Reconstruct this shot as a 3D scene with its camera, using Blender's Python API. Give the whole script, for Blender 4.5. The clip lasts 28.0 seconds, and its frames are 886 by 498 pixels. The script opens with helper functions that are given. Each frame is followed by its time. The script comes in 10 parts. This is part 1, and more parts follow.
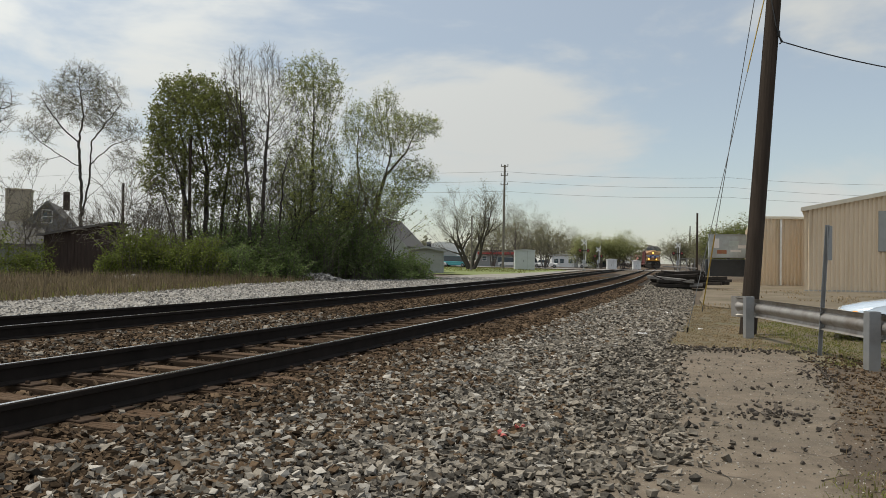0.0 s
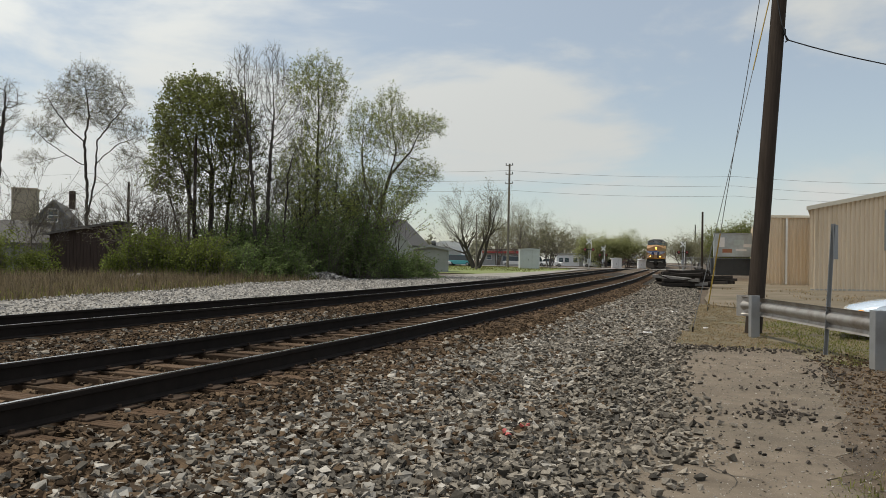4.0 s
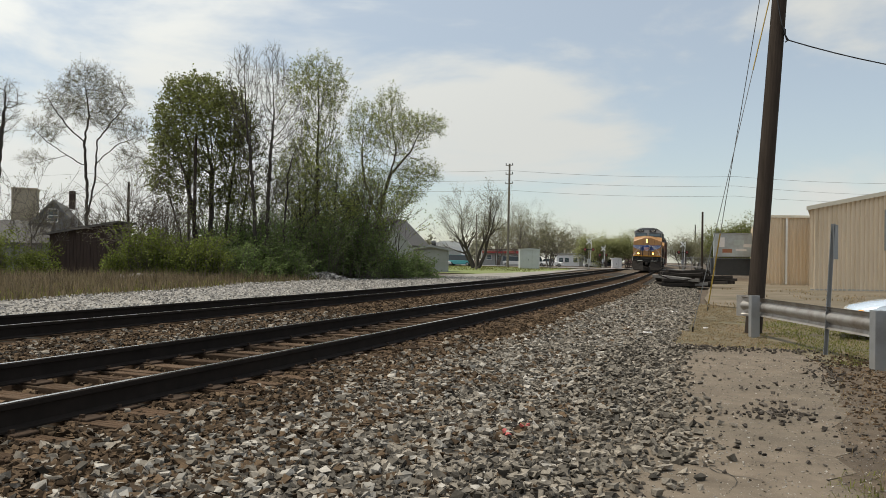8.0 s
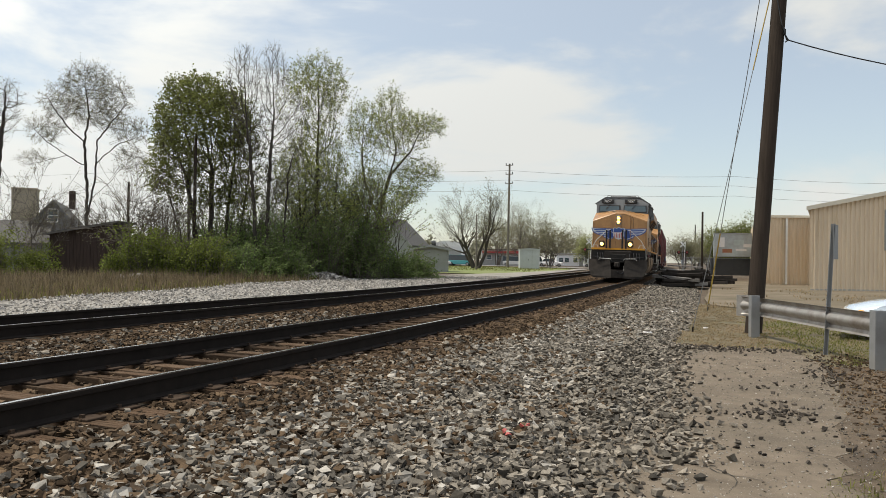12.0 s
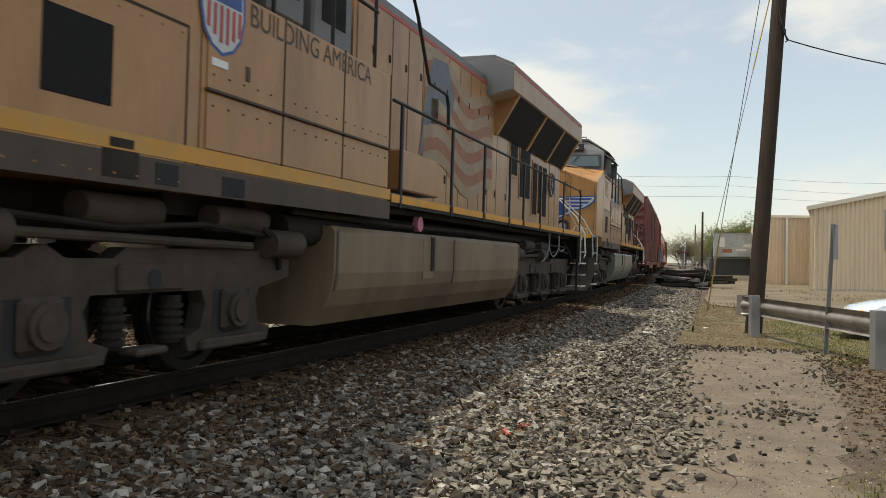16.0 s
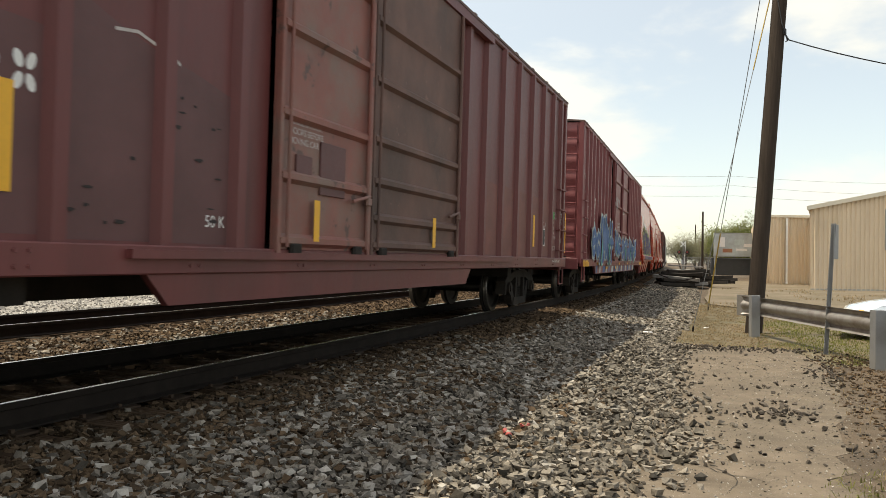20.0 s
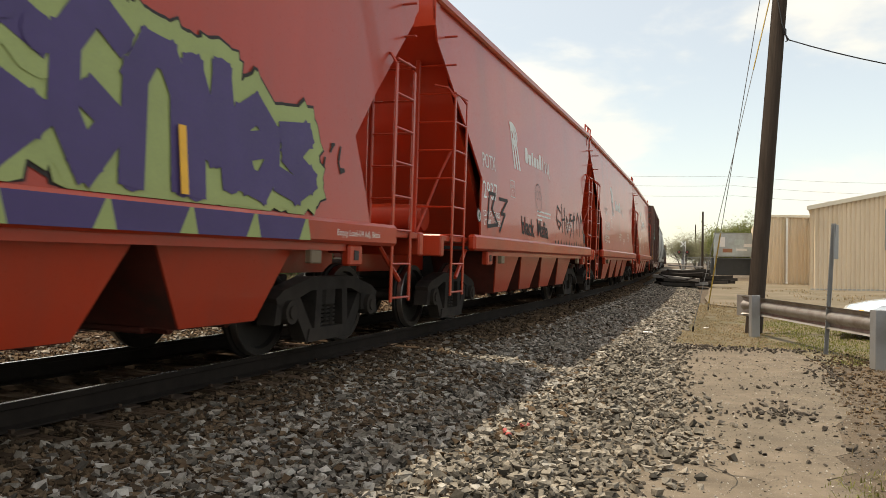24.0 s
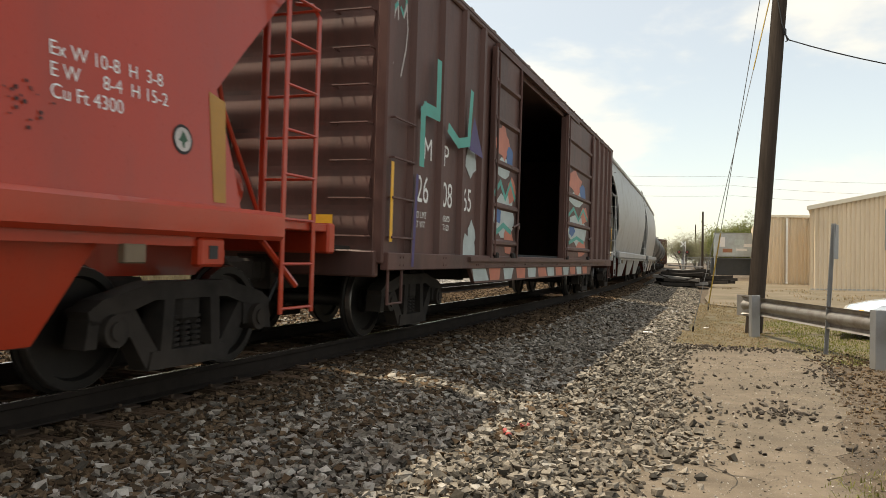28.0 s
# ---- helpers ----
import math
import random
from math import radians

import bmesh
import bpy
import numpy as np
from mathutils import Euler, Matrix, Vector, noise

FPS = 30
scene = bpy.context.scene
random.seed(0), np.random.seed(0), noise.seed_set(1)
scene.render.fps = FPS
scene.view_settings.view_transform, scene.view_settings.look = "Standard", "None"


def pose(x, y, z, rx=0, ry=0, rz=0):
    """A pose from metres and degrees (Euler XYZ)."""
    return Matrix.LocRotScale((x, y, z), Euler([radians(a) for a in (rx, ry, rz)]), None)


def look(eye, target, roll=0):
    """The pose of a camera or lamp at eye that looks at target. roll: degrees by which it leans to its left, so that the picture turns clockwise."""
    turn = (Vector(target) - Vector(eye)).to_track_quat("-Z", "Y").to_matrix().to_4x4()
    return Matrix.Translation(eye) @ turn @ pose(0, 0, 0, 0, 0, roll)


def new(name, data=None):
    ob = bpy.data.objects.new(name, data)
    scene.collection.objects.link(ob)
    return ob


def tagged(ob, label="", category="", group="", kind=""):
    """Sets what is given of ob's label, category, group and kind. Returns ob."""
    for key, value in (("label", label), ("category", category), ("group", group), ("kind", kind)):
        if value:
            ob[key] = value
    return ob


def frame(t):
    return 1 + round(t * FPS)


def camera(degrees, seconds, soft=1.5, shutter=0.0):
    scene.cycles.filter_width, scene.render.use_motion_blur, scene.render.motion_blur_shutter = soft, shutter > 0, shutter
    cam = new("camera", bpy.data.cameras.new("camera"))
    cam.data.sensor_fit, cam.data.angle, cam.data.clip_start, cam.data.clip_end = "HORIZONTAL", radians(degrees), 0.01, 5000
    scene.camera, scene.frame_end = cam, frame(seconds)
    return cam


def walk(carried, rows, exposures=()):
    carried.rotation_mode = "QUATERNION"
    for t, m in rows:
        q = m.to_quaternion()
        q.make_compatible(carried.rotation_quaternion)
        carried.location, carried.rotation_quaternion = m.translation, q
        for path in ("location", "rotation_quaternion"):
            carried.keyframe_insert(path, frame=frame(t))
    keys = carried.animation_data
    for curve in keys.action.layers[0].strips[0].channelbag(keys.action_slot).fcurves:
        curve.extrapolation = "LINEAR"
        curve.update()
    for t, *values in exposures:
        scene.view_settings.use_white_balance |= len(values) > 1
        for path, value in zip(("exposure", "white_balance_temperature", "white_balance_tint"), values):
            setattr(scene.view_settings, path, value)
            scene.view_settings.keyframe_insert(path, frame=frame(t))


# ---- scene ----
import collections

# ---------------------------------------------------------------- camera
# World: z = 0 is the top of the near track's rails, +Y runs along the track away from the camera.
cam = camera(58.02, 28.0, soft=0.7, shutter=0.08)
EYE = Vector((0.0, 0.0, 0.987))


def eye_pose(dx, dy):
    """The hand-held start: the view turned by small angles (degrees, to the left and down)."""
    yaw, pitch, roll = 20.976 - dx, 0.756 - dy, 0.854
    aim = Vector((-math.sin(radians(yaw)) * math.cos(radians(pitch)), math.cos(radians(yaw)) * math.cos(radians(pitch)), math.sin(radians(pitch))))
    return look(EYE, EYE + aim, roll)


WALK_ROWS = [(t, eye_pose(dx, dy)) for t, dx, dy in (
    (0.0, 0.34, -0.08), (0.5, 0.39, 0.0), (1.0, 0.45, 0.0), (1.5, 0.2, 0.0), (2.0, 0.07, 0.0), (2.5, 0.02, 0.0), (3.0, 0.0, 0.0),
    (8.0, 0.0, 0.0), (14.5, 0.0, 0.0), (21.0, -0.02, 0.02), (28.0, -0.02, 0.02))]
walk(cam, WALK_ROWS, exposures=((0.0, -0.34, 6750, 6), (6.2, -0.32, 6750, 6), (8.0, -0.2, 6850, 6), (9.0, -0.1, 6850, 7), (12.0, -0.04, 6850, 7), (14.4, -0.06, 6850, 7), (15.2, -0.1, 6800, 6), (15.7, -0.05, 6750, 6), (16.0, 0.1, 7150, 6), (16.4, 0.22, 7200, 6), (17.2, 0.36, 7150, 6), (19.0, 0.4, 7300, 6), (20.0, 0.41, 7550, 6), (23.0, 0.42, 7750, 7), (28.0, 0.42, 7800, 7)))

# ---------------------------------------------------------------- world and sun
SUN_TO = Vector((1.75, 0.45, -4.9)).normalized()
world = bpy.data.worlds.new("sky")
scene.world = world
world.use_nodes = True
wn, wl = world.node_tree.nodes, world.node_tree.links
sky = wn.new("ShaderNodeTexSky")
sky.sky_type, sky.sun_disc = "NISHITA", False
sky.sun_elevation = math.asin(-SUN_TO.z)
sky.sun_rotation = math.atan2(-SUN_TO.x, -SUN_TO.y)
sky.air_density, sky.dust_density, sky.ozone_density = 1.0, 0.7, 1.6
wbg = wn["Background"]
wbg.inputs["Strength"].default_value = 0.15
# thin broken cloud over the blue, by direction alone
wtc, wmap = wn.new("ShaderNodeTexCoord"), wn.new("ShaderNodeMapping")
wmap.inputs["Scale"].default_value = (1.0, 1.0, 2.6)
wmap.inputs["Location"].default_value = (0.35, 0.2, 0.1)
wl.new(wtc.outputs["Generated"], wmap.inputs["Vector"])
wno = wn.new("ShaderNodeTexNoise")
wno.inputs["Scale"].default_value, wno.inputs["Detail"].default_value, wno.inputs["Roughness"].default_value = 2.6, 6.0, 0.55
wno.inputs["Distortion"].default_value = 0.3
wl.new(wmap.outputs["Vector"], wno.inputs["Vector"])
wmr = wn.new("ShaderNodeMapRange")
wmr.interpolation_type = "SMOOTHSTEP"
wmr.inputs["From Min"].default_value, wmr.inputs["From Max"].default_value = 0.42, 0.6
wmr.inputs["To Min"].default_value, wmr.inputs["To Max"].default_value = 0.38, 0.97
# cloud cover thickens towards the west and the horizon and thins to the open blue in the east
wgap = wn.new("ShaderNodeVectorMath")
wgap.operation = "DOT_PRODUCT"
wgap.inputs[1].default_value = (-0.42, -0.12, -0.34)
wl.new(wtc.outputs["Generated"], wgap.inputs[0])
wsum = wn.new("ShaderNodeMath")
wsum.operation = "MULTIPLY_ADD"
wsum.inputs[1].default_value = 0.33
wl.new(wgap.outputs["Value"], wsum.inputs[0])
wl.new(wno.outputs["Fac"], wsum.inputs[2])
wl.new(wsum.outputs[0], wmr.inputs["Value"])
# thin cloud scatters more light close to the sun
wsun = wn.new("ShaderNodeVectorMath")
wsun.operation = "DOT_PRODUCT"
wsun.inputs[1].default_value = tuple(-SUN_TO)
wl.new(wtc.outputs["Generated"], wsun.inputs[0])
waur = wn.new("ShaderNodeMapRange")
waur.interpolation_type = "SMOOTHSTEP"
waur.inputs["From Min"].default_value, waur.inputs["From Max"].default_value = 0.1, 1.0
waur.inputs["To Min"].default_value, waur.inputs["To Max"].default_value = 1.0, 2.1
wl.new(wsun.outputs["Value"], waur.inputs["Value"])
wcl = wn.new("ShaderNodeVectorMath")
wcl.operation = "SCALE"
wcl.inputs[0].default_value = (5.3, 5.4, 5.5)
wl.new(waur.outputs["Result"], wcl.inputs["Scale"])
wmix = wn.new("ShaderNodeMix")
wmix.data_type = "RGBA"
wl.new(wcl.outputs["Vector"], wmix.inputs["B"])
wl.new(wmr.outputs["Result"], wmix.inputs["Factor"])
wl.new(sky.outputs["Color"], wmix.inputs["A"])
wl.new(wmix.outputs["Result"], wbg.inputs["Color"])

sun = new("sun", bpy.data.lights.new("sun", "SUN"))
sun.data.energy, sun.data.angle, sun.data.color = 3.8, radians(0.6), (1.0, 0.95, 0.87)
sun.matrix_world = look((0, 0, 50), Vector((0, 0, 50)) + SUN_TO)
# ---------------------------------------------------------------- mesh and material tools
class Mesh:
    """Collects vertices and faces of one part."""

    def __init__(self):
        self.v, self.f = [], []

    def add(self, verts, faces, m=None):
        n = len(self.v)
        self.v += [tuple(m @ Vector(p)) for p in verts] if m else [tuple(p) for p in verts]
        self.f += [tuple(n + i for i in f) for f in faces]
        return self

    def box(self, x, y, z, sx, sy, sz, c=0.0, m=None):
        """A box round its centre, its edges cut by c."""
        a, b, d = sx / 2, sy / 2, sz / 2
        if c <= 0:
            vs = [(x + i * a, y + j * b, z + k * d) for i in (-1, 1) for j in (-1, 1) for k in (-1, 1)]
            return self.add(vs, [(0, 1, 3, 2), (4, 6, 7, 5), (0, 4, 5, 1), (2, 3, 7, 6), (0, 2, 6, 4), (1, 5, 7, 3)], m)
        c = min(c, a * 0.95, b * 0.95, d * 0.95)
        vs, ix = [], {}
        for i in (-1, 1):
            for j in (-1, 1):
                for k in (-1, 1):
                    for ax in range(3):
                        p = [i * (a - c), j * (b - c), k * (d - c)]
                        p[ax] = (i * a, j * b, k * d)[ax]
                        ix[i, j, k, ax] = len(vs)
                        vs.append((x + p[0], y + p[1], z + p[2]))
        fs = []
        for ax in range(3):
            o1, o2 = (ax + 1) % 3, (ax + 2) % 3
            for sgn in (-1, 1):
                ring = []
                for u, w in ((-1, -1), (1, -1), (1, 1), (-1, 1)):
                    s = [0, 0, 0]
                    s[ax], s[o1], s[o2] = sgn, u, w
                    ring.append(ix[s[0], s[1], s[2], ax])
                fs.append(tuple(ring if sgn > 0 else ring[::-1]))
            for u in (-1, 1):
                for w in (-1, 1):
                    s1, s2 = [0, 0, 0], [0, 0, 0]
                    s1[ax], s1[o1], s1[o2] = -1, u, w
                    s2[ax], s2[o1], s2[o2] = 1, u, w
                    q = (ix[(*s1, o1)], ix[(*s2, o1)], ix[(*s2, o2)], ix[(*s1, o2)])
                    fs.append(q if u * w > 0 else q[::-1])
        for i in (-1, 1):
            for j in (-1, 1):
                for k in (-1, 1):
                    q = tuple(ix[i, j, k, ax] for ax in range(3))
                    fs.append(q if i * j * k > 0 else q[::-1])
        return self.add(vs, fs, m)

    def tube(self, p, q, r, n=8, r2=None, cap=True, m=None):
        """A round bar from p to q."""
        p, q = Vector(p), Vector(q)
        r2 = r if r2 is None else r2
        d = (q - p).normalized()
        e = d.orthogonal().normalized()
        g = d.cross(e)
        vs = [o + (e * math.cos(6.28319 * i / n) + g * math.sin(6.28319 * i / n)) * k for o, k in ((p, r), (q, r2)) for i in range(n)]
        fs = [(i, (i + 1) % n, n + (i + 1) % n, n + i) for i in range(n)]
        if cap:
            fs += [tuple(range(n))[::-1], tuple(range(n, 2 * n))]
        return self.add(vs, fs, m)

    def path(self, pts, r, n=6):
        """A bent round bar through the points."""
        pts = [Vector(p) for p in pts]
        base, up = len(self.v), None
        for i, p in enumerate(pts):
            d = (pts[min(i + 1, len(pts) - 1)] - pts[max(i - 1, 0)]).normalized()
            e = (up - d * up.dot(d)).normalized() if up else d.orthogonal().normalized()
            up, g = e, d.cross(e)
            self.v += [tuple(p + (e * math.cos(6.28319 * k / n) + g * math.sin(6.28319 * k / n)) * r) for k in range(n)]
        for i in range(len(pts) - 1):
            a = base + i * n
            self.f += [(a + k, a + (k + 1) % n, a + n + (k + 1) % n, a + n + k) for k in range(n)]
        self.f += [tuple(base + k for k in range(n))[::-1], tuple(base + (len(pts) - 1) * n + k for k in range(n))]
        return self

    def prism(self, prof, axis, a, b, m=None):
        """A closed outline drawn out along an axis from a to b. The outline is in the two other axes, in x, y, z order."""
        def put(p, t):
            q = list(p)
            q.insert("xyz".index(axis), t)
            return q
        n = len(prof)
        vs = [put(p, a) for p in prof] + [put(p, b) for p in prof]
        fs = [(i, (i + 1) % n, n + (i + 1) % n, n + i) for i in range(n)] + [tuple(range(n))[::-1], tuple(range(n, 2 * n))]
        return self.add(vs, fs, m)

    def loft(self, rings, close=True):
        """Skins rings of equally many points."""
        base, n = len(self.v), len(rings[0])
        for r in rings:
            self.v += [tuple(p) for p in r]
        for i in range(len(rings) - 1):
            a = base + i * n
            self.f += [(a + k, a + (k + 1) % n, a + n + (k + 1) % n, a + n + k) for k in range(n)]
        if close:
            self.f += [tuple(base + k for k in range(n))[::-1], tuple(base + (len(rings) - 1) * n + k for k in range(n))]
        return self

    def data(self, name, mat, smooth=False):
        me = bpy.data.meshes.new(name)
        me.from_pydata(self.v, [], self.f)
        bm = bmesh.new()
        bm.from_mesh(me)
        bmesh.ops.recalc_face_normals(bm, faces=bm.faces)
        bm.to_mesh(me)
        bm.free()
        me.materials.append(mat)
        if smooth:
            me.shade_smooth()
            me.set_sharp_from_angle(angle=radians(35))
        return me


def part(name, mesh, mat, parent=None, label="", at=None, smooth=False, kind=""):
    """Links a mesh as one object, under a thing or part where one is given."""
    ob = new(name, mesh if isinstance(mesh, bpy.types.Mesh) else mesh.data(name, mat, smooth))
    ob.parent = parent
    if at is not None:
        ob.matrix_basis = at
    return tagged(ob, label=label, kind=kind)


def thing(name, label, category, at=None, group="", kind=""):
    ob = new(name)
    ob.empty_display_size = 0.2
    if at is not None:
        ob.matrix_basis = at
    return tagged(ob, label, category, group, kind)


def lettering(name, text, size, mat, parent, m, align="LEFT", label="", squeeze=1.0, weight=0.0):
    """Painted words as flat mesh, standing in the plane of m."""
    cu = bpy.data.curves.new(name, "FONT")
    cu.body, cu.size, cu.align_x, cu.align_y = text, size, align, "CENTER"
    cu.extrude, cu.offset = 0.0, weight
    tmp = bpy.data.objects.new(name, cu)
    me = bpy.data.meshes.new_from_object(tmp)
    bpy.data.objects.remove(tmp)
    bpy.data.curves.remove(cu)
    me.transform(Matrix.Diagonal((squeeze, 1, 1, 1)))
    me.materials.clear()
    me.materials.append(mat)
    ob = new(name, me)
    ob.parent, ob.matrix_basis = parent, m
    return tagged(ob, label=label)


def material(name, base, rough=0.7, metal=0.0, vary=0.25, scale=6.0, fine=60.0, bump=0.3, dirt=None, dirt_amount=0.45, dirt_scale=1.2,
             spot=None, spot_amount=0.0, spot_scale=9.0, stretch=None, rand=0.0, depth=0.01, spec=0.5, coat=0.0, island=0.0, low=None):
    """A worn surface: base colour varied at two scales, stains, chips and fine relief, all by place on the thing."""
    m = bpy.data.materials.new(name)
    m.use_nodes = True
    nt = m.node_tree
    N, L = nt.nodes, nt.links
    b = N["Principled BSDF"]
    b.inputs["Roughness"].default_value, b.inputs["Metallic"].default_value = rough, metal
    b.inputs["Specular IOR Level"].default_value = spec
    b.inputs["Coat Weight"].default_value = coat
    tc = N.new("ShaderNodeTexCoord")
    vec = tc.outputs["Object"]
    if stretch:
        mp = N.new("ShaderNodeMapping")
        mp.inputs["Scale"].default_value = stretch
        L.new(vec, mp.inputs["Vector"])
        vec = mp.outputs["Vector"]

    def tex(s, detail=4.0, v=vec):
        n = N.new("ShaderNodeTexNoise")
        n.inputs["Scale"].default_value, n.inputs["Detail"].default_value, n.inputs["Roughness"].default_value = s, detail, 0.62
        L.new(v, n.inputs["Vector"])
        return n.outputs["Fac"]

    def ramp(fac, lo, hi):
        r = N.new("ShaderNodeMapRange")
        r.inputs["From Min"].default_value, r.inputs["From Max"].default_value = lo, hi
        L.new(fac, r.inputs["Value"])
        return r.outputs["Result"]

    def blend(fac, a, c):
        x = N.new("ShaderNodeMix")
        x.data_type = "RGBA"
        L.new(fac, x.inputs["Factor"])
        for sock, val in ((x.inputs["A"], a), (x.inputs["B"], c)):
            if isinstance(val, tuple):
                sock.default_value = (*val, 1)
            else:
                L.new(val, sock)
        return x.outputs["Result"]

    lo = tuple(max(0.0, c * (1 - vary)) for c in base)
    hi = tuple(min(1.0, c * (1 + vary * 0.8)) for c in base)
    coarse, grain = tex(scale), tex(fine, 3.0)
    mixed = N.new("ShaderNodeMath")
    mixed.operation = "MULTIPLY_ADD"
    mixed.inputs[1].default_value, mixed.inputs[2].default_value = 0.4, 0.0
    L.new(grain, mixed.inputs[0])
    add = N.new("ShaderNodeMath")
    add.operation = "MULTIPLY_ADD"
    add.inputs[1].default_value = 0.6
    L.new(coarse, add.inputs[0])
    L.new(mixed.outputs[0], add.inputs[2])
    col = blend(ramp(add.outputs[0], 0.3, 0.7), lo, hi)
    if low:
        col = blend(ramp(tex(scale * 0.25, 2.0), 0.42, 0.62), col, low)
    if dirt:
        col = blend(ramp(tex(dirt_scale, 6.0), 1.0 - dirt_amount - 0.08, 1.0 - dirt_amount + 0.22), col, dirt)
    if spot:
        col = blend(ramp(tex(spot_scale, 6.0), 0.78 - spot_amount, 0.82 - spot_amount), col, spot)
    if rand or island:
        info = N.new("ShaderNodeNewGeometry" if island else "ShaderNodeObjectInfo")
        hsv = N.new("ShaderNodeHueSaturation")
        k = island or rand
        mr = N.new("ShaderNodeMapRange")
        mr.inputs["To Min"].default_value, mr.inputs["To Max"].default_value = 1 - k, 1 + k
        L.new(info.outputs["Random Per Island" if island else "Random"], mr.inputs["Value"])
        L.new(mr.outputs["Result"], hsv.inputs["Value"])
        L.new(col, hsv.inputs["Color"])
        col = hsv.outputs["Color"]
    L.new(col, b.inputs["Base Color"])
    L.new(ramp(grain, -0.6, 1.8) if rough < 0 else _rough(N, L, grain, rough), b.inputs["Roughness"])
    if bump:
        bp = N.new("ShaderNodeBump")
        bp.inputs["Strength"].default_value, bp.inputs["Distance"].default_value = bump, depth
        L.new(add.outputs[0], bp.inputs["Height"])
        L.new(bp.outputs["Normal"], b.inputs["Normal"])
    return m


def _rough(N, L, fac, rough):
    r = N.new("ShaderNodeMapRange")
    r.inputs["From Min"].default_value, r.inputs["From Max"].default_value = 0.25, 0.75
    r.inputs["To Min"].default_value, r.inputs["To Max"].default_value = max(0.03, rough - 0.12), min(1.0, rough + 0.12)
    L.new(fac, r.inputs["Value"])
    return r.outputs["Result"]


def glow(name, colour, strength):
    m = bpy.data.materials.new(name)
    m.use_nodes = True
    b = m.node_tree.nodes["Principled BSDF"]
    b.inputs["Base Color"].default_value = (*colour, 1)
    b.inputs["Emission Color"].default_value = (*colour, 1)
    b.inputs["Emission Strength"].default_value = strength
    return m


def leafy(name, base, through_light=0.55, vary=0.35, island=0.45):
    """Thin leaves or blades: colour varied leaf by leaf, some of the light passing through."""
    m = material(name, base, 0.65, vary=vary, scale=0.5, fine=9, bump=0.0, island=island, spec=0.25)
    N, L = m.node_tree.nodes, m.node_tree.links
    b, out = N["Principled BSDF"], N["Material Output"]
    tl = N.new("ShaderNodeBsdfTranslucent")
    L.new(b.inputs["Base Color"].links[0].from_socket, tl.inputs["Color"])
    mx = N.new("ShaderNodeMixShader")
    mx.inputs[0].default_value = through_light
    L.new(b.outputs[0], mx.inputs[1])
    L.new(tl.outputs[0], mx.inputs[2])
    L.new(mx.outputs[0], out.inputs["Surface"])
    return m
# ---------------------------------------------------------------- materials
# bed far darker than its stones: shade of the gaps put into the colour
M_BEDSHADE = material("gap_shade_ballast", (0.032, 0.027, 0.021), 0.9, vary=0.55, scale=26, fine=120, bump=0.9, depth=0.03, dirt=(0.038, 0.026, 0.017), dirt_amount=0.5, dirt_scale=0.35, spec=0.12)
M_STONE = material("crushed_stone", (0.163, 0.142, 0.116), 0.75, vary=0.45, scale=30, fine=160, bump=0.5, depth=0.004, island=0.78, spec=0.12)
M_STRAY = material("dark_stray_stone", (0.068, 0.057, 0.047), 0.8, vary=0.4, scale=30, fine=160, bump=0.5, depth=0.004, island=0.7, spec=0.12)
M_STONE_BROWN = material("rusty_stone", (0.085, 0.057, 0.035), 0.9, vary=0.45, scale=30, fine=160, bump=0.5, depth=0.004, island=0.7, spec=0.12)
M_STONE_PALE = material("pale_limestone", (0.31, 0.29, 0.265), 0.9, vary=0.35, scale=20, fine=90, bump=0.6, depth=0.02, island=0.55, spec=0.12)
M_GRAVEL = material("pale_gravel", (0.27, 0.25, 0.225), 0.95, vary=0.5, scale=9, fine=55, bump=0.9, depth=0.04, dirt=(0.16, 0.14, 0.11), dirt_amount=0.42, dirt_scale=0.3, spec=0.12)
M_ASPHALT = material("worn_asphalt", (0.158, 0.127, 0.096), 0.95, vary=0.4, scale=3, fine=190, bump=0.55, depth=0.007, dirt=(0.105, 0.088, 0.068), dirt_amount=0.47, dirt_scale=0.9, spot=(0.25, 0.22, 0.185), spot_amount=0.16, spot_scale=60, spec=0.12)
M_DIRT = material("dry_ground", (0.2, 0.16, 0.1), 1.0, vary=0.4, scale=3, fine=40, bump=0.6, depth=0.03, dirt=(0.09, 0.1, 0.035), dirt_amount=0.5, dirt_scale=0.18, spec=0.12)
M_YARD = material("dusty_yard", (0.185, 0.15, 0.11), 1.0, vary=0.4, scale=1.2, fine=30, bump=0.5, depth=0.03, dirt=(0.1, 0.085, 0.055), dirt_amount=0.52, dirt_scale=0.6, spec=0.12)
M_LAWN = material("lawn", (0.15, 0.18, 0.05), 1.0, vary=0.3, scale=1, fine=25, bump=0.4, depth=0.03, dirt=(0.2, 0.2, 0.09), dirt_amount=0.45, dirt_scale=0.4)
M_VERGE = material("patchy_verge", (0.105, 0.088, 0.045), 1.0, vary=0.5, scale=3, fine=40, bump=0.7, depth=0.04, dirt=(0.155, 0.115, 0.072), dirt_amount=0.5, dirt_scale=1.1)
M_DIRT = material("gritty_brown_dirt", (0.115, 0.088, 0.064), 1.0, vary=0.5, scale=6, fine=90, bump=0.7, depth=0.02, dirt=(0.07, 0.055, 0.042), dirt_amount=0.5, dirt_scale=1.6, spot=(0.22, 0.2, 0.17), spot_amount=0.14, spot_scale=35, spec=0.12)
M_ROAD = material("old_road", (0.26, 0.25, 0.235), 0.95, vary=0.2, scale=2, fine=60, bump=0.2)
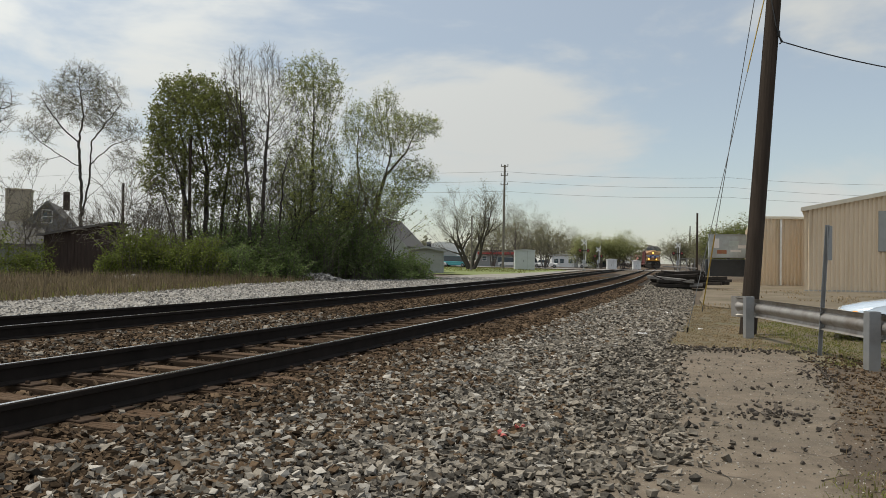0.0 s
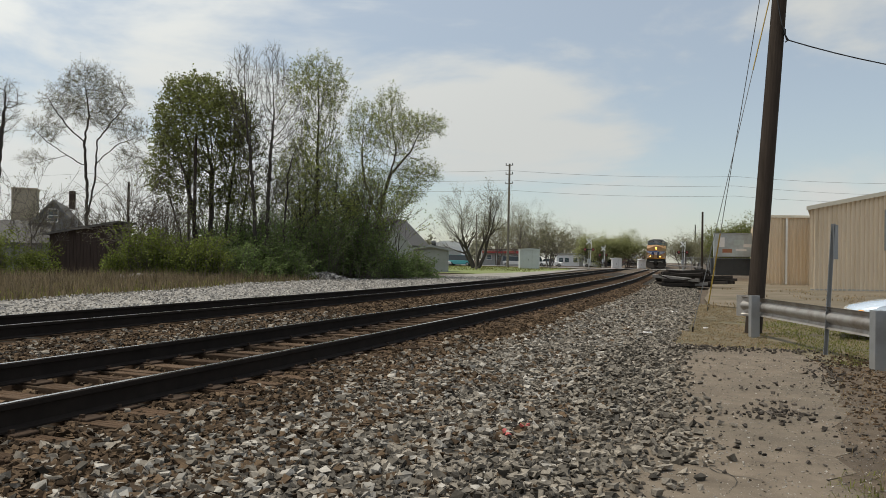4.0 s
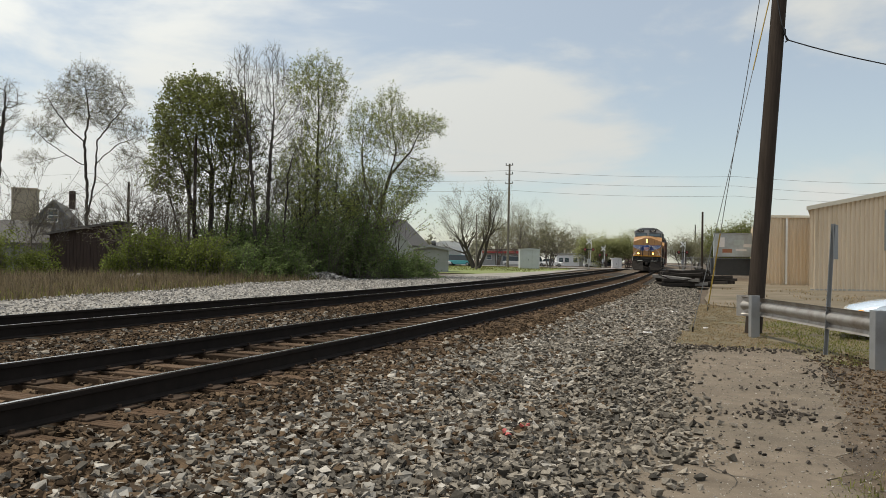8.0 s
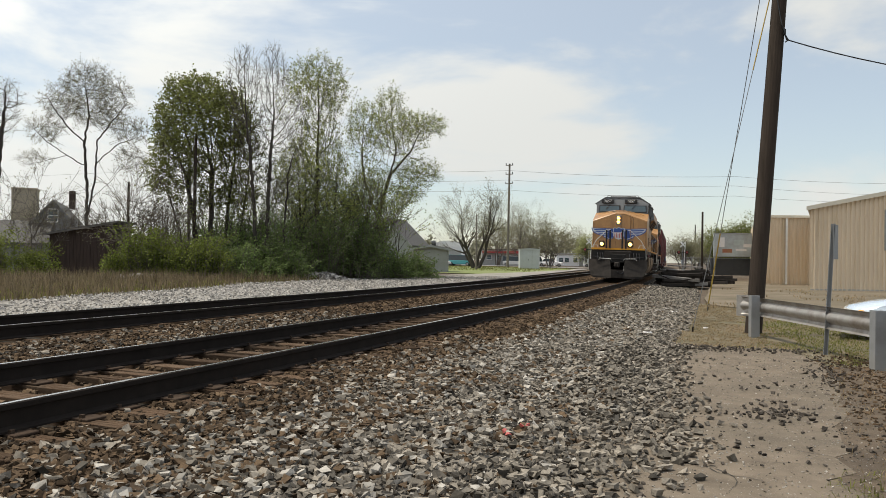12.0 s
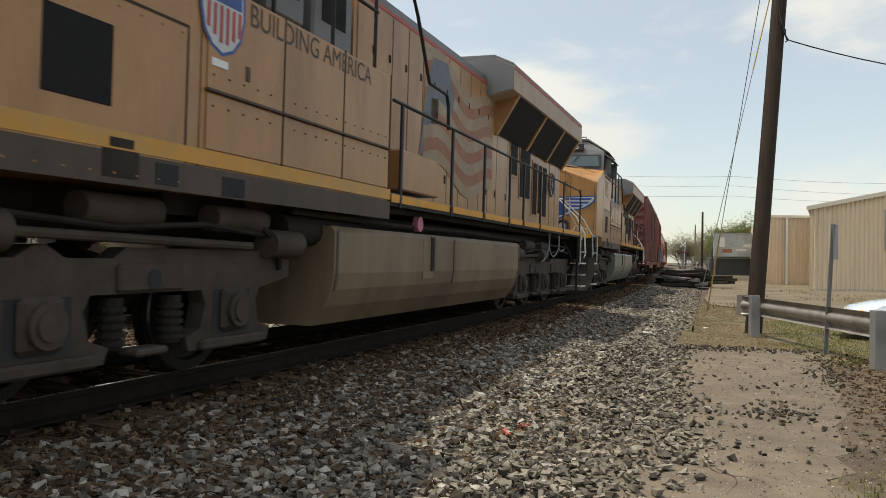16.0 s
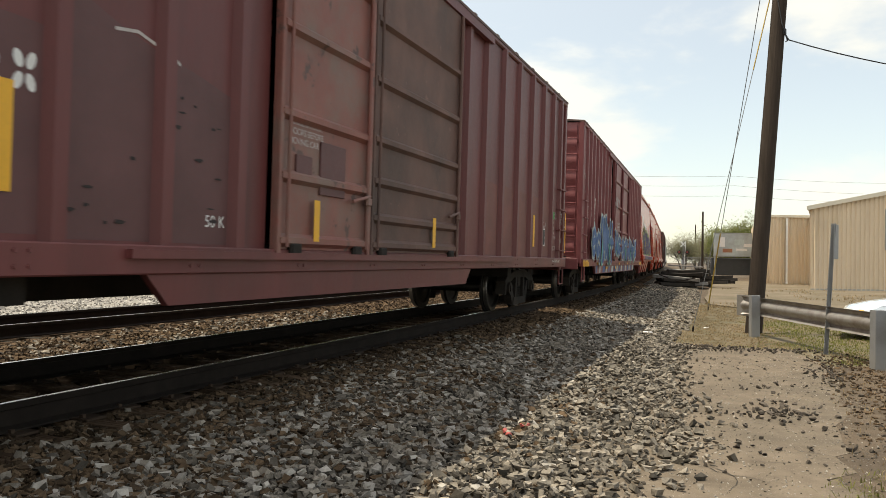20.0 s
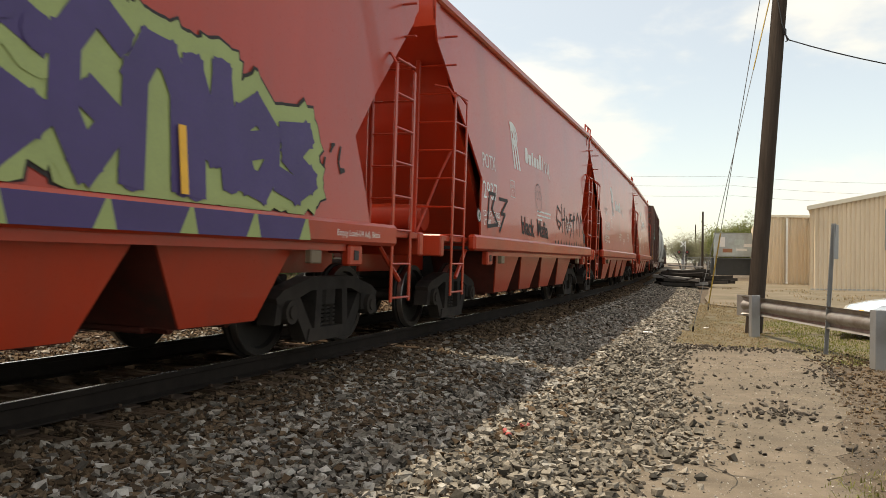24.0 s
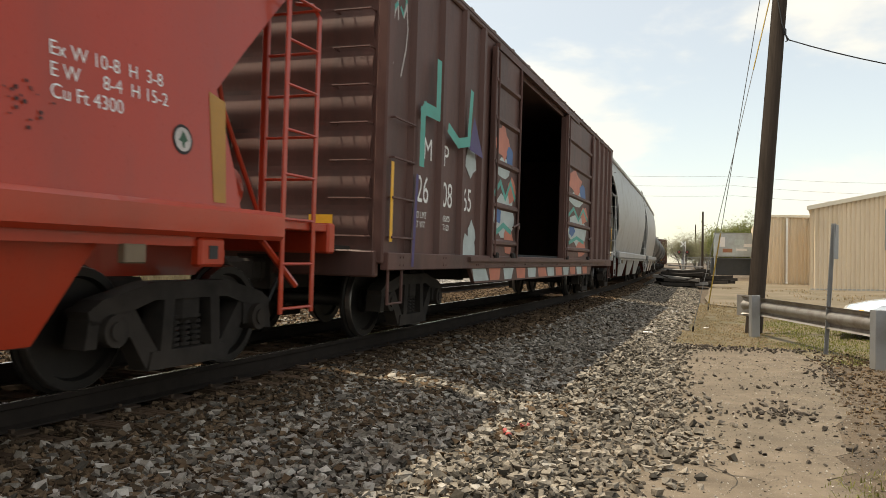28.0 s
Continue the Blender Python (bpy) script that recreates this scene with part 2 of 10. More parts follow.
M_RAIL = material("rusty_rail", (0.022, 0.017, 0.014), 0.85, metal=0.0, vary=0.4, scale=4, fine=80, bump=0.3, depth=0.003, spec=0.12)
M_RAILTOP = material("polished_rail_head", (0.62, 0.61, 0.6), 0.22, metal=1.0, vary=0.1, scale=3, fine=70, bump=0.05)
M_TIE = material("creosoted_oak", (0.088, 0.057, 0.037), 0.95, vary=0.5, scale=3, fine=40, bump=0.9, depth=0.014, stretch=(1, 8, 8), rand=0.4, spec=0.08, dirt=(0.135, 0.105, 0.078), dirt_amount=0.42, dirt_scale=2.5)
M_PLATE = material("rusty_tie_plate", (0.055, 0.037, 0.026), 0.85, vary=0.4, scale=10, fine=90, bump=0.4, depth=0.003, spec=0.12)
M_YELLOW = material("loco_yellow_paint", (0.385, 0.202, 0.078), 0.36, vary=0.18, scale=2, fine=50, bump=0.05, dirt=(0.22, 0.112, 0.046), dirt_amount=0.45, dirt_scale=0.8, stretch=(2.0, 2.0, 0.6), spot=(0.18, 0.088, 0.04), spot_amount=0.06, spot_scale=6)
M_STRIPE = material("bright_yellow_stripe", (0.62, 0.28, 0.015), 0.5, vary=0.15, scale=3, fine=60, bump=0.05, dirt=(0.3, 0.2, 0.07), dirt_amount=0.35)
M_LGREY = material("loco_grey_paint", (0.14, 0.145, 0.15), 0.5, vary=0.15, scale=2, fine=60, bump=0.05, dirt=(0.1, 0.09, 0.075), dirt_amount=0.4)
M_UNDER = material("grimy_running_gear", (0.031, 0.027, 0.024), 0.85, vary=0.45, scale=5, fine=70, bump=0.3, depth=0.004, dirt=(0.055, 0.044, 0.036), dirt_amount=0.42, spec=0.15)
M_BLACK = material("black_paint", (0.014, 0.014, 0.015), 0.6, vary=0.3, scale=5, fine=60, bump=0.1)
M_TANK = material("dusty_tank_paint", (0.21, 0.155, 0.1), 0.5, vary=0.2, scale=2, fine=60, bump=0.08, dirt=(0.11, 0.08, 0.055), dirt_amount=0.48, dirt_scale=0.8, spec=0.3, stretch=(1.5, 1.5, 0.5))
M_TANKGREY = material("greenish_grey_tank_paint", (0.19, 0.2, 0.175), 0.45, vary=0.2, scale=2, fine=60, bump=0.08, dirt=(0.1, 0.1, 0.085), dirt_amount=0.46, dirt_scale=0.8, spec=0.3, stretch=(1.5, 1.5, 0.5))
M_GHOSTNUM = material("worn_ghost_numerals", (0.36, 0.17, 0.085), 0.5, vary=0.25, scale=3, fine=50, bump=0.02)
M_BOX1 = material("oxide_red_boxcar_paint", (0.152, 0.043, 0.041), 0.5, vary=0.25, scale=1.5, fine=60, bump=0.08, dirt=(0.1, 0.038, 0.036), dirt_amount=0.47, dirt_scale=0.7, spot=(0.08, 0.05, 0.045), spot_amount=0.08, spot_scale=5, spec=0.4, stretch=(2.2, 2.2, 0.45))
M_BOX2 = material("maroon_boxcar_paint", (0.2, 0.055, 0.056), 0.5, vary=0.22, scale=1.5, fine=60, bump=0.08, dirt=(0.13, 0.05, 0.05), dirt_amount=0.42, dirt_scale=0.7, spec=0.4, stretch=(2.2, 2.2, 0.45))
M_BOX3 = material("brown_boxcar_paint", (0.115, 0.057, 0.047), 0.6, vary=0.28, scale=1.5, fine=60, bump=0.1, dirt=(0.065, 0.04, 0.035), dirt_amount=0.48, dirt_scale=0.7, spec=0.3, stretch=(2.2, 2.2, 0.45))
M_RED = material("red_hopper_paint", (0.44, 0.04, 0.014), 0.36, vary=0.14, scale=1.2, fine=50, bump=0.03, dirt=(0.3, 0.042, 0.022), dirt_amount=0.47, dirt_scale=0.6, spot=(0.12, 0.03, 0.02), spot_amount=0.05, spot_scale=8, stretch=(2.2, 2.2, 0.45), coat=0.25, spec=0.3)
M_GREYHOP = material("grey_hopper_paint", (0.34, 0.35, 0.35), 0.5, vary=0.15, scale=1.2, fine=50, bump=0.05, dirt=(0.2, 0.19, 0.17), dirt_amount=0.45)
M_BLACKCAR = material("black_tank_car_paint", (0.022, 0.022, 0.024), 0.5, vary=0.3, scale=1.5, fine=50, bump=0.05)
M_WHITE = material("white_paint", (0.75, 0.75, 0.73), 0.6, vary=0.12, scale=4, fine=60, bump=0.03)
M_PLATEYEL = material("reflective_yellow", (0.8, 0.42, 0.03), 0.5, vary=0.12, scale=8, fine=60, bump=0.03)
# blue-grey base stands in for part of the sky's reflection
M_SKYGLASS = material("sky_tinted_glass", (0.07, 0.1, 0.115), 0.08, vary=0.2, scale=2, fine=20, bump=0.0)
M_CREO = material("creosoted_pole", (0.05, 0.038, 0.03), 0.85, vary=0.4, scale=2, fine=40, bump=0.6, depth=0.01, stretch=(6, 6, 0.6), spec=0.12)
M_POLE2 = material("weathered_pole", (0.16, 0.14, 0.12), 0.9, vary=0.3, scale=2, fine=40, bump=0.5, depth=0.01, stretch=(6, 6, 0.6))
M_GALV = material("galvanised_steel", (0.27, 0.275, 0.28), 0.55, metal=0.4, vary=0.18, scale=6, fine=70, bump=0.05, dirt=(0.28, 0.26, 0.23), dirt_amount=0.42)
M_GUARD = material("weathered_guardrail", (0.34, 0.32, 0.3), 0.5, metal=0.6, vary=0.2, scale=5, fine=60, bump=0.08, dirt=(0.16, 0.12, 0.09), dirt_amount=0.45, dirt_scale=2.0)
M_SIDING = material("beige_steel_siding", (0.68, 0.56, 0.41), 0.5, vary=0.1, scale=1, fine=40, bump=0.04, dirt=(0.45, 0.35, 0.22), dirt_amount=0.38, dirt_scale=0.5, stretch=(3, 3, 0.4))
M_TRIM = material("pale_trim", (0.66, 0.6, 0.48), 0.6, vary=0.1, scale=2, fine=40, bump=0.05)
M_GUARDWIRE = material("steel_wire", (0.2, 0.2, 0.2), 0.5, metal=0.6, vary=0.2, scale=9, fine=50, bump=0.05)
M_GUYYEL = material("yellow_guy_cover", (0.42, 0.29, 0.06), 0.6, vary=0.25, scale=5, fine=50, bump=0.05)
M_BARK = material("grey_bark", (0.06, 0.05, 0.042), 0.95, vary=0.4, scale=6, fine=50, bump=0.7, depth=0.02)
M_LEAF = leafy("spring_leaves", (0.165, 0.18, 0.055))
M_LEAF2 = leafy("young_yellow_leaves", (0.27, 0.3, 0.09))
M_LEAFPALE = leafy("opening_buds", (0.22, 0.21, 0.125))
M_BUSH = leafy("shrub_leaves", (0.14, 0.17, 0.036))
M_BUSHDARK = leafy("dark_undergrowth", (0.15, 0.205, 0.07))
M_STRAW = leafy("dry_grass", (0.28, 0.205, 0.115))
M_GRASS = leafy("green_grass", (0.17, 0.175, 0.046))
M_BRICKBROWN = material("dark_shed_boards", (0.06, 0.04, 0.032), 0.9, vary=0.35, scale=2, fine=40, bump=0.4, stretch=(5, 5, 0.5))
M_HOUSE = material("grey_house_siding", (0.3, 0.31, 0.3), 0.8, vary=0.15, scale=2, fine=40, bump=0.1)
M_ROOF = material("grey_shingles", (0.085, 0.08, 0.076), 0.9, vary=0.3, scale=4, fine=50, bump=0.4)
M_TANWALL = material("tan_render", (0.36, 0.31, 0.23), 0.85, vary=0.15, scale=2, fine=40, bump=0.1)
M_WHITEWALL = material("white_siding", (0.7, 0.71, 0.72), 0.7, vary=0.1, scale=1, fine=40, bump=0.05)
M_SILVER = material("silver_cabinet", (0.5, 0.52, 0.54), 0.5, metal=0.2, vary=0.1, scale=2, fine=40, bump=0.05)
M_REDWALL = material("red_awning", (0.4, 0.06, 0.06), 0.7, vary=0.2, scale=2, fine=40, bump=0.05)
M_CAR = material("silver_blue_car_paint", (0.55, 0.62, 0.7), 0.2, metal=0.25, vary=0.05, scale=2, fine=40, bump=0.0, coat=0.6)
M_TYRE = material("tyre_rubber", (0.02, 0.02, 0.02), 0.9, vary=0.2, scale=8, fine=60, bump=0.2)
M_LAMP = glow("lit_headlight", (1.0, 0.47, 0.085), 10.0)
M_LAMPDIM = glow("lit_ditch_light", (1.0, 0.47, 0.085), 10.0)
M_ENDBLACK = material("grimy_black_steel", (0.02, 0.019, 0.018), 0.6, vary=0.35, scale=4, fine=60, bump=0.1, dirt=(0.042, 0.036, 0.03), dirt_amount=0.42, spec=0.12)
M_STRIPEOLD = material("sun_faded_stripe", (0.55, 0.27, 0.035), 0.5, vary=0.15, scale=3, fine=60, bump=0.05, dirt=(0.42, 0.26, 0.1), dirt_amount=0.5, dirt_scale=2.0)
M_RADFACE = material("faded_housing_paint", (0.4, 0.3, 0.22), 0.55, vary=0.12, scale=2, fine=50, bump=0.05, dirt=(0.27, 0.2, 0.15), dirt_amount=0.45)
M_STONE_LIGHT = material("light_crushed_stone", (0.31, 0.285, 0.25), 0.8, vary=0.3, scale=30, fine=160, bump=0.4, depth=0.004, island=0.4, spec=0.12)
M_SKIRT = material("brown_road_grime", (0.08, 0.058, 0.043), 0.7, vary=0.3, scale=3, fine=60, bump=0.1, dirt=(0.045, 0.036, 0.029), dirt_amount=0.48)
M_SEAM = material("dark_panel_gap", (0.05, 0.032, 0.02), 0.9, vary=0.2, scale=6, fine=60, bump=0.0)
M_BLUE = material("emblem_blue", (0.03, 0.075, 0.27), 0.5, vary=0.15, scale=4, fine=50, bump=0.02)
M_SILVERPAINT = material("emblem_silver", (0.5, 0.53, 0.55), 0.5, vary=0.1, scale=4, fine=50, bump=0.02)
M_REDPAINT = material("faded_red_paint", (0.42, 0.09, 0.075), 0.6, vary=0.2, scale=4, fine=50, bump=0.02)
M_FADERED = material("washed_out_red", (0.3, 0.115, 0.072), 0.6, vary=0.3, scale=3, fine=50, bump=0.02, dirt=(0.3, 0.165, 0.075), dirt_amount=0.5, dirt_scale=2.5)
M_FADEWHITE = material("washed_out_white", (0.33, 0.26, 0.185), 0.6, vary=0.25, scale=3, fine=50, bump=0.02, dirt=(0.32, 0.19, 0.09), dirt_amount=0.5, dirt_scale=2.5)
M_BROWNLETTER = material("dull_brown_letter_paint", (0.07, 0.048, 0.036), 0.6, vary=0.25, scale=4, fine=50, bump=0.02)
M_HANDRAIL = material("dark_handrail", (0.03, 0.03, 0.032), 0.5, vary=0.3, scale=6, fine=60, bump=0.1, spec=0.12)
M_SILVERRAIL = material("silver_handrail", (0.55, 0.54, 0.5), 0.5, vary=0.15, scale=6, fine=60, bump=0.05)
M_STEEL = material("worn_wheel_steel", (0.026, 0.023, 0.021), 0.5, metal=0.4, vary=0.3, scale=5, fine=60, bump=0.1, spec=0.2)
M_TREAD = material("bright_wheel_tread", (0.34, 0.325, 0.31), 0.42, metal=1.0, vary=0.2, scale=5, fine=60, bump=0.05)
M_SCREEN = material("black_grille", (0.018, 0.018, 0.019), 0.75, vary=0.25, scale=8, fine=120, bump=0.5, depth=0.004, spec=0.12)
M_LENS = material("unlit_lens", (0.45, 0.45, 0.42), 0.12, vary=0.1, scale=8, fine=60, bump=0.0)
M_TRUCK = material("dusty_locomotive_truck", (0.075, 0.06, 0.049), 0.8, vary=0.35, scale=3, fine=60, bump=0.3, depth=0.004, dirt=(0.04, 0.033, 0.027), dirt_amount=0.46, dirt_scale=2.0, spec=0.15)
M_PINK = material("faded_pink_cap", (0.55, 0.2, 0.25), 0.6, vary=0.1, scale=6, fine=60, bump=0.05)
M_FADEBLUE = material("washed_out_blue", (0.13, 0.15, 0.18), 0.6, vary=0.3, scale=3, fine=50, bump=0.02)
M_GRIMYYELLOW = material("brown_stained_yellow_paint", (0.22, 0.1, 0.036), 0.4, vary=0.25, scale=2, fine=50, bump=0.05, dirt=(0.12, 0.06, 0.03), dirt_amount=0.52, dirt_scale=0.8, stretch=(2.0, 2.0, 0.5))
M_PURPLE = material("spray_purple", (0.06, 0.038, 0.14), 0.6, vary=0.2, scale=2, fine=40, bump=0.02)
M_LIME = material("spray_lime", (0.3, 0.36, 0.13), 0.6, vary=0.15, scale=2, fine=40, bump=0.02)
M_SPRAYBLUE = material("spray_blue", (0.04, 0.12, 0.3), 0.6, vary=0.3, scale=2, fine=40, bump=0.02)
M_SPRAYPALE = material("spray_pale_blue", (0.42, 0.48, 0.47), 0.6, vary=0.25, scale=2, fine=40, bump=0.02)
M_SPRAYTEAL = material("spray_teal", (0.06, 0.33, 0.27), 0.6, vary=0.25, scale=2, fine=40, bump=0.02)
M_SPRAYBLACK = material("spray_black", (0.02, 0.014, 0.013), 0.7, vary=0.3, scale=3, fine=40, bump=0.02)
M_SPRAYWHITE = material("chalky_white_spray", (0.5, 0.46, 0.44), 0.7, vary=0.3, scale=3, fine=40, bump=0.02)
M_ROOFGALV = material("dull_car_roof", (0.12, 0.07, 0.06), 0.7, vary=0.3, scale=2, fine=40, bump=0.1)
M_PATCH = material("repainted_patch", (0.115, 0.048, 0.047), 0.6, vary=0.25, scale=2, fine=40, bump=0.05)
# near-black stand-in for the shade inside cars, holes and gaps
M_INSHADE = material("painted_inside_shade", (0.04, 0.042, 0.044), 0.9, vary=0.3, scale=2, fine=40, bump=0.1, spec=0.12)
M_DOORWORN = material("scuffed_door_paint", (0.25, 0.095, 0.075), 0.6, vary=0.28, scale=1.5, fine=50, bump=0.1, dirt=(0.19, 0.14, 0.115), dirt_amount=0.5, dirt_scale=1.6, spot=(0.11, 0.065, 0.055), spot_amount=0.16, spot_scale=4)
M_SPRAYGREEN = material("green_tag_paint", (0.03, 0.3, 0.08), 0.6, vary=0.15, scale=3, fine=40, bump=0.02)
M_SPRAYORANGE = material("spray_salmon", (0.5, 0.16, 0.1), 0.6, vary=0.25, scale=2, fine=40, bump=0.02)
M_YELSTAIN = material("mustard_overspray", (0.4, 0.2, 0.04), 0.6, vary=0.2, scale=2, fine=40, bump=0.02)
M_DOORDARK = material("peeling_dark_door_paint", (0.165, 0.092, 0.075), 0.65, vary=0.38, scale=1.5, fine=50, bump=0.1, dirt=(0.085, 0.06, 0.052), dirt_amount=0.5, dirt_scale=1.1, spot=(0.24, 0.13, 0.105), spot_amount=0.12, spot_scale=9, spec=0.3, stretch=(1, 1, 0.8))
# gate grime; on the bay slopes the dark tone paints their underside shade
M_BAYGRIMESHADE = material("grimy_shaded_bay_steel", (0.12, 0.03, 0.022), 0.8, vary=0.35, scale=3, fine=50, bump=0.1, dirt=(0.05, 0.03, 0.024), dirt_amount=0.5, dirt_scale=2.0, spec=0.2)
M_LEAFPAINT = material("dark_green_emblem", (0.03, 0.09, 0.05), 0.6, vary=0.2, scale=4, fine=40, bump=0.02)
M_PATCHPALE = material("sun_rubbed_red_paint", (0.2, 0.078, 0.066), 0.6, vary=0.28, scale=2, fine=40, bump=0.05, dirt=(0.15, 0.065, 0.056), dirt_amount=0.5, dirt_scale=1.5, spec=0.3)
M_CONC = material("pale_concrete", (0.42, 0.4, 0.36), 0.9, vary=0.2, scale=2, fine=40, bump=0.15)
M_BOARDSIGN = material("faded_board_paint", (0.42, 0.47, 0.48), 0.7, vary=0.3, scale=0.9, fine=20, bump=0.05, dirt=(0.3, 0.3, 0.29), dirt_amount=0.5, dirt_scale=0.6)
M_DARKGREY = material("dark_grey_paint", (0.045, 0.05, 0.055), 0.7, vary=0.25, scale=2, fine=40, bump=0.1)
M_OLDTIMBER = material("old_black_timber", (0.032, 0.027, 0.023), 0.9, vary=0.5, scale=3, fine=40, bump=0.6, depth=0.01, rand=0.5, spec=0.15)
M_GREYTIMBER = material("weathered_grey_timber", (0.2, 0.185, 0.17), 0.9, vary=0.35, scale=3, fine=40, bump=0.5, rand=0.3)
M_ORANGE = material("orange_marker_lens", (0.7, 0.3, 0.05), 0.3, vary=0.1, scale=4, fine=40, bump=0.0)
M_CARGLASS = material("car_window_glass", (0.03, 0.04, 0.045), 0.08, vary=0.2, scale=2, fine=20, bump=0.0)
M_TEAL = material("teal_car_paint", (0.06, 0.28, 0.3), 0.3, vary=0.1, scale=2, fine=30, bump=0.0)
M_CARWHITE = material("white_car_paint", (0.7, 0.7, 0.7), 0.3, vary=0.06, scale=2, fine=30, bump=0.0)
# grey-brown woods, lightened in colour to imitate haze over the distance
M_BROWNWOOD = leafy("haze_lightened_woods", (0.22, 0.215, 0.15))
M_BROWNTWIG = material("bare_twigs", (0.12, 0.1, 0.085), 0.95, vary=0.3, scale=2, fine=20, bump=0.0)
# yellow-green lightened and greyed: distance haze put into the leaf colour
M_WILLOW = leafy("haze_paled_willow_leaves", (0.29, 0.3, 0.13))
M_LITTER = material("white_scrap", (0.7, 0.68, 0.66), 0.6, vary=0.1, scale=9, fine=60, bump=0.05)
M_CRACK = material("crack_filler", (0.03, 0.026, 0.02), 1.0, vary=0.3, scale=9, fine=60, bump=0.2)
M_OLDHOUSE = material("grey_blue_house_boards", (0.2, 0.205, 0.205), 0.85, vary=0.15, scale=2, fine=40, bump=0.1)
M_WEED = leafy("dull_waste_weeds", (0.165, 0.13, 0.08))
# ---------------------------------------------------------------- the line of the track
TRACK_X, CANT = -5.355, -0.0163
_S = np.arange(-420.0, 640.0, 0.5)
_K = np.interp(_S, (-420, 0, 25, 50, 75, 100, 140, 200, 640), (0.0014, 0.0014, 0.0017, 0.001, 0.0, -0.0001, 0.0003, 0.0006, 0.0002))
_H = np.cumsum(_K) * 0.5
_H -= np.interp(0, _S, _H)
_X, _Y = -np.cumsum(np.sin(_H)) * 0.5, np.cumsum(np.cos(_H)) * 0.5
_X -= np.interp(0, _S, _X)
_Y -= np.interp(0, _S, _Y)


def tr(s, lat, z, cant=True):
    """A point beside the track: s along it, lat towards the camera's side, z over the rails."""
    h = np.interp(s, _S, _H)
    if cant:
        lat, z = lat - CANT * z, z + CANT * lat
    return Vector((TRACK_X + np.interp(s, _S, _X) + lat * math.cos(h), np.interp(s, _S, _Y) + lat * math.sin(h), z))


def lat_of(x, y):
    """How far a place lies to the camera's side of the track."""
    return x - (TRACK_X + np.interp(y, _Y, _X))


TRACK2 = -4.83
FAR_LINE = (-4.83, -4.83, -4.83, -4.85, -4.9, -4.9, -4.9)


def ground_z(x, y):
    lat = lat_of(x, y)
    far = min(max((y - 30) / 80, 0), 1)
    if lat > 0:
        base = -0.5 + 0.4 * far * far
        return base
    side = min(max((-lat - 9) / 14, 0), 1)
    return -0.42 + 0.1 * side + 0.28 * far


def bed_z(lat):
    """The ballast bed: level with the ties, falling off at the shoulders."""
    if lat > 0:
        return np.interp(lat, (0.6, 0.95, 1.2, 1.45, 2.0, 3.0, 4.4), (-0.255, -0.25, -0.25, -0.275, -0.33, -0.45, -0.53))
    return np.interp(-lat, (0.6, 1.0, 1.4, 2.3, 3.2, 6.0, 6.6, 7.6, 9.5), (-0.255, -0.25, -0.27, -0.27, -0.25, -0.25, -0.27, -0.4, -0.5))


def sheet(name, rows, mat, label, kind="structure", category=""):
    """A sheet of ground from rows of points."""
    m = Mesh()
    n = len(rows[0])
    m.v = [tuple(p) for r in rows for p in r]
    m.f = [(i * n + j, i * n + j + 1, (i + 1) * n + j + 1, (i + 1) * n + j) for i in range(len(rows) - 1) for j in range(n - 1)]
    return tagged(part(name, m, mat), label, category, kind=kind)


def steps(a, b, fine, grow):
    out, p = [a], a
    while p < b:
        p += max(fine, abs(p) * grow)
        out.append(min(p, b))
    return out


_xs = [-v for v in steps(6, 3000, 1.5, 0.12)][::-1] + [-4.5, -3, -1.5, 0, 1.5, 3, 4.5] + steps(6, 3000, 1.5, 0.12)
_ys = [-v for v in steps(3, 3000, 2, 0.15)][::-1] + [0] + steps(3, 4500, 2, 0.08)
sheet("ground", [[(x, y, ground_z(x, y) - 0.06 + 0.03 * noise.noise((x * 0.3, y * 0.3, 0))) for x in _xs] for y in _ys], M_DIRT, "dry weedy ground with bare soil and thin grass", category="ground")

_lats = (-9.5, -8.2, -7.6, -7.0, -6.6, -6.0, -5.2, -4.4, -3.6, -2.9, -2.3, -1.7, -1.25, -0.6, 0, 0.6, 1.25, 1.6, 1.9, 2.2, 2.6, 3.0, 3.5, 4.0, 4.4)
_ss = [-200, -120, -60, -30, -15, -8, -4] + [0.5 * i for i in range(0, 80)] + [40 + 2 * i for i in range(50)] + [150, 180, 220, 300, 400, 560]
# the near-black bed paints the shade between the loose stones above it
sheet("ballast_bed", [[tr(s, l, bed_z(l) + 0.035 * noise.noise((l * 2.1, s * 1.7, 3)), False) for l in _lats] for s in _ss], M_BEDSHADE, "crushed-stone ballast bed under the two tracks, coloured near-black as shade between stones", category="ballast")
def strip_edge(s):
    """The gravel strip's outer edge: wide beside the weeds, narrow along the lawn."""
    return np.interp(s, (0, 16, 27, 35, 50, 60, 75, 95, 120), (13.3, 13.6, 15.0, 16.6, 16.0, 14.5, 12.0, 10.2, 10.0)) + 0.8 * noise.noise((s * 0.2, 7, 2))


sheet("gravel_strip", [[tr(s, -(8.8 + f * (strip_edge(s) - 8.8)), ground_z(*tr(s, -9 - 6 * f, 0, False)[:2]) + 0.05 + 0.03 * noise.noise((f * 6, s * 0.8, 5)), False) for f in (0, 0.16, 0.33, 0.5, 0.67, 0.84, 1)] for s in [-60 + 2 * i for i in range(90)]], M_GRAVEL, "pale grey gravel strip beside the far track", category="gravel")


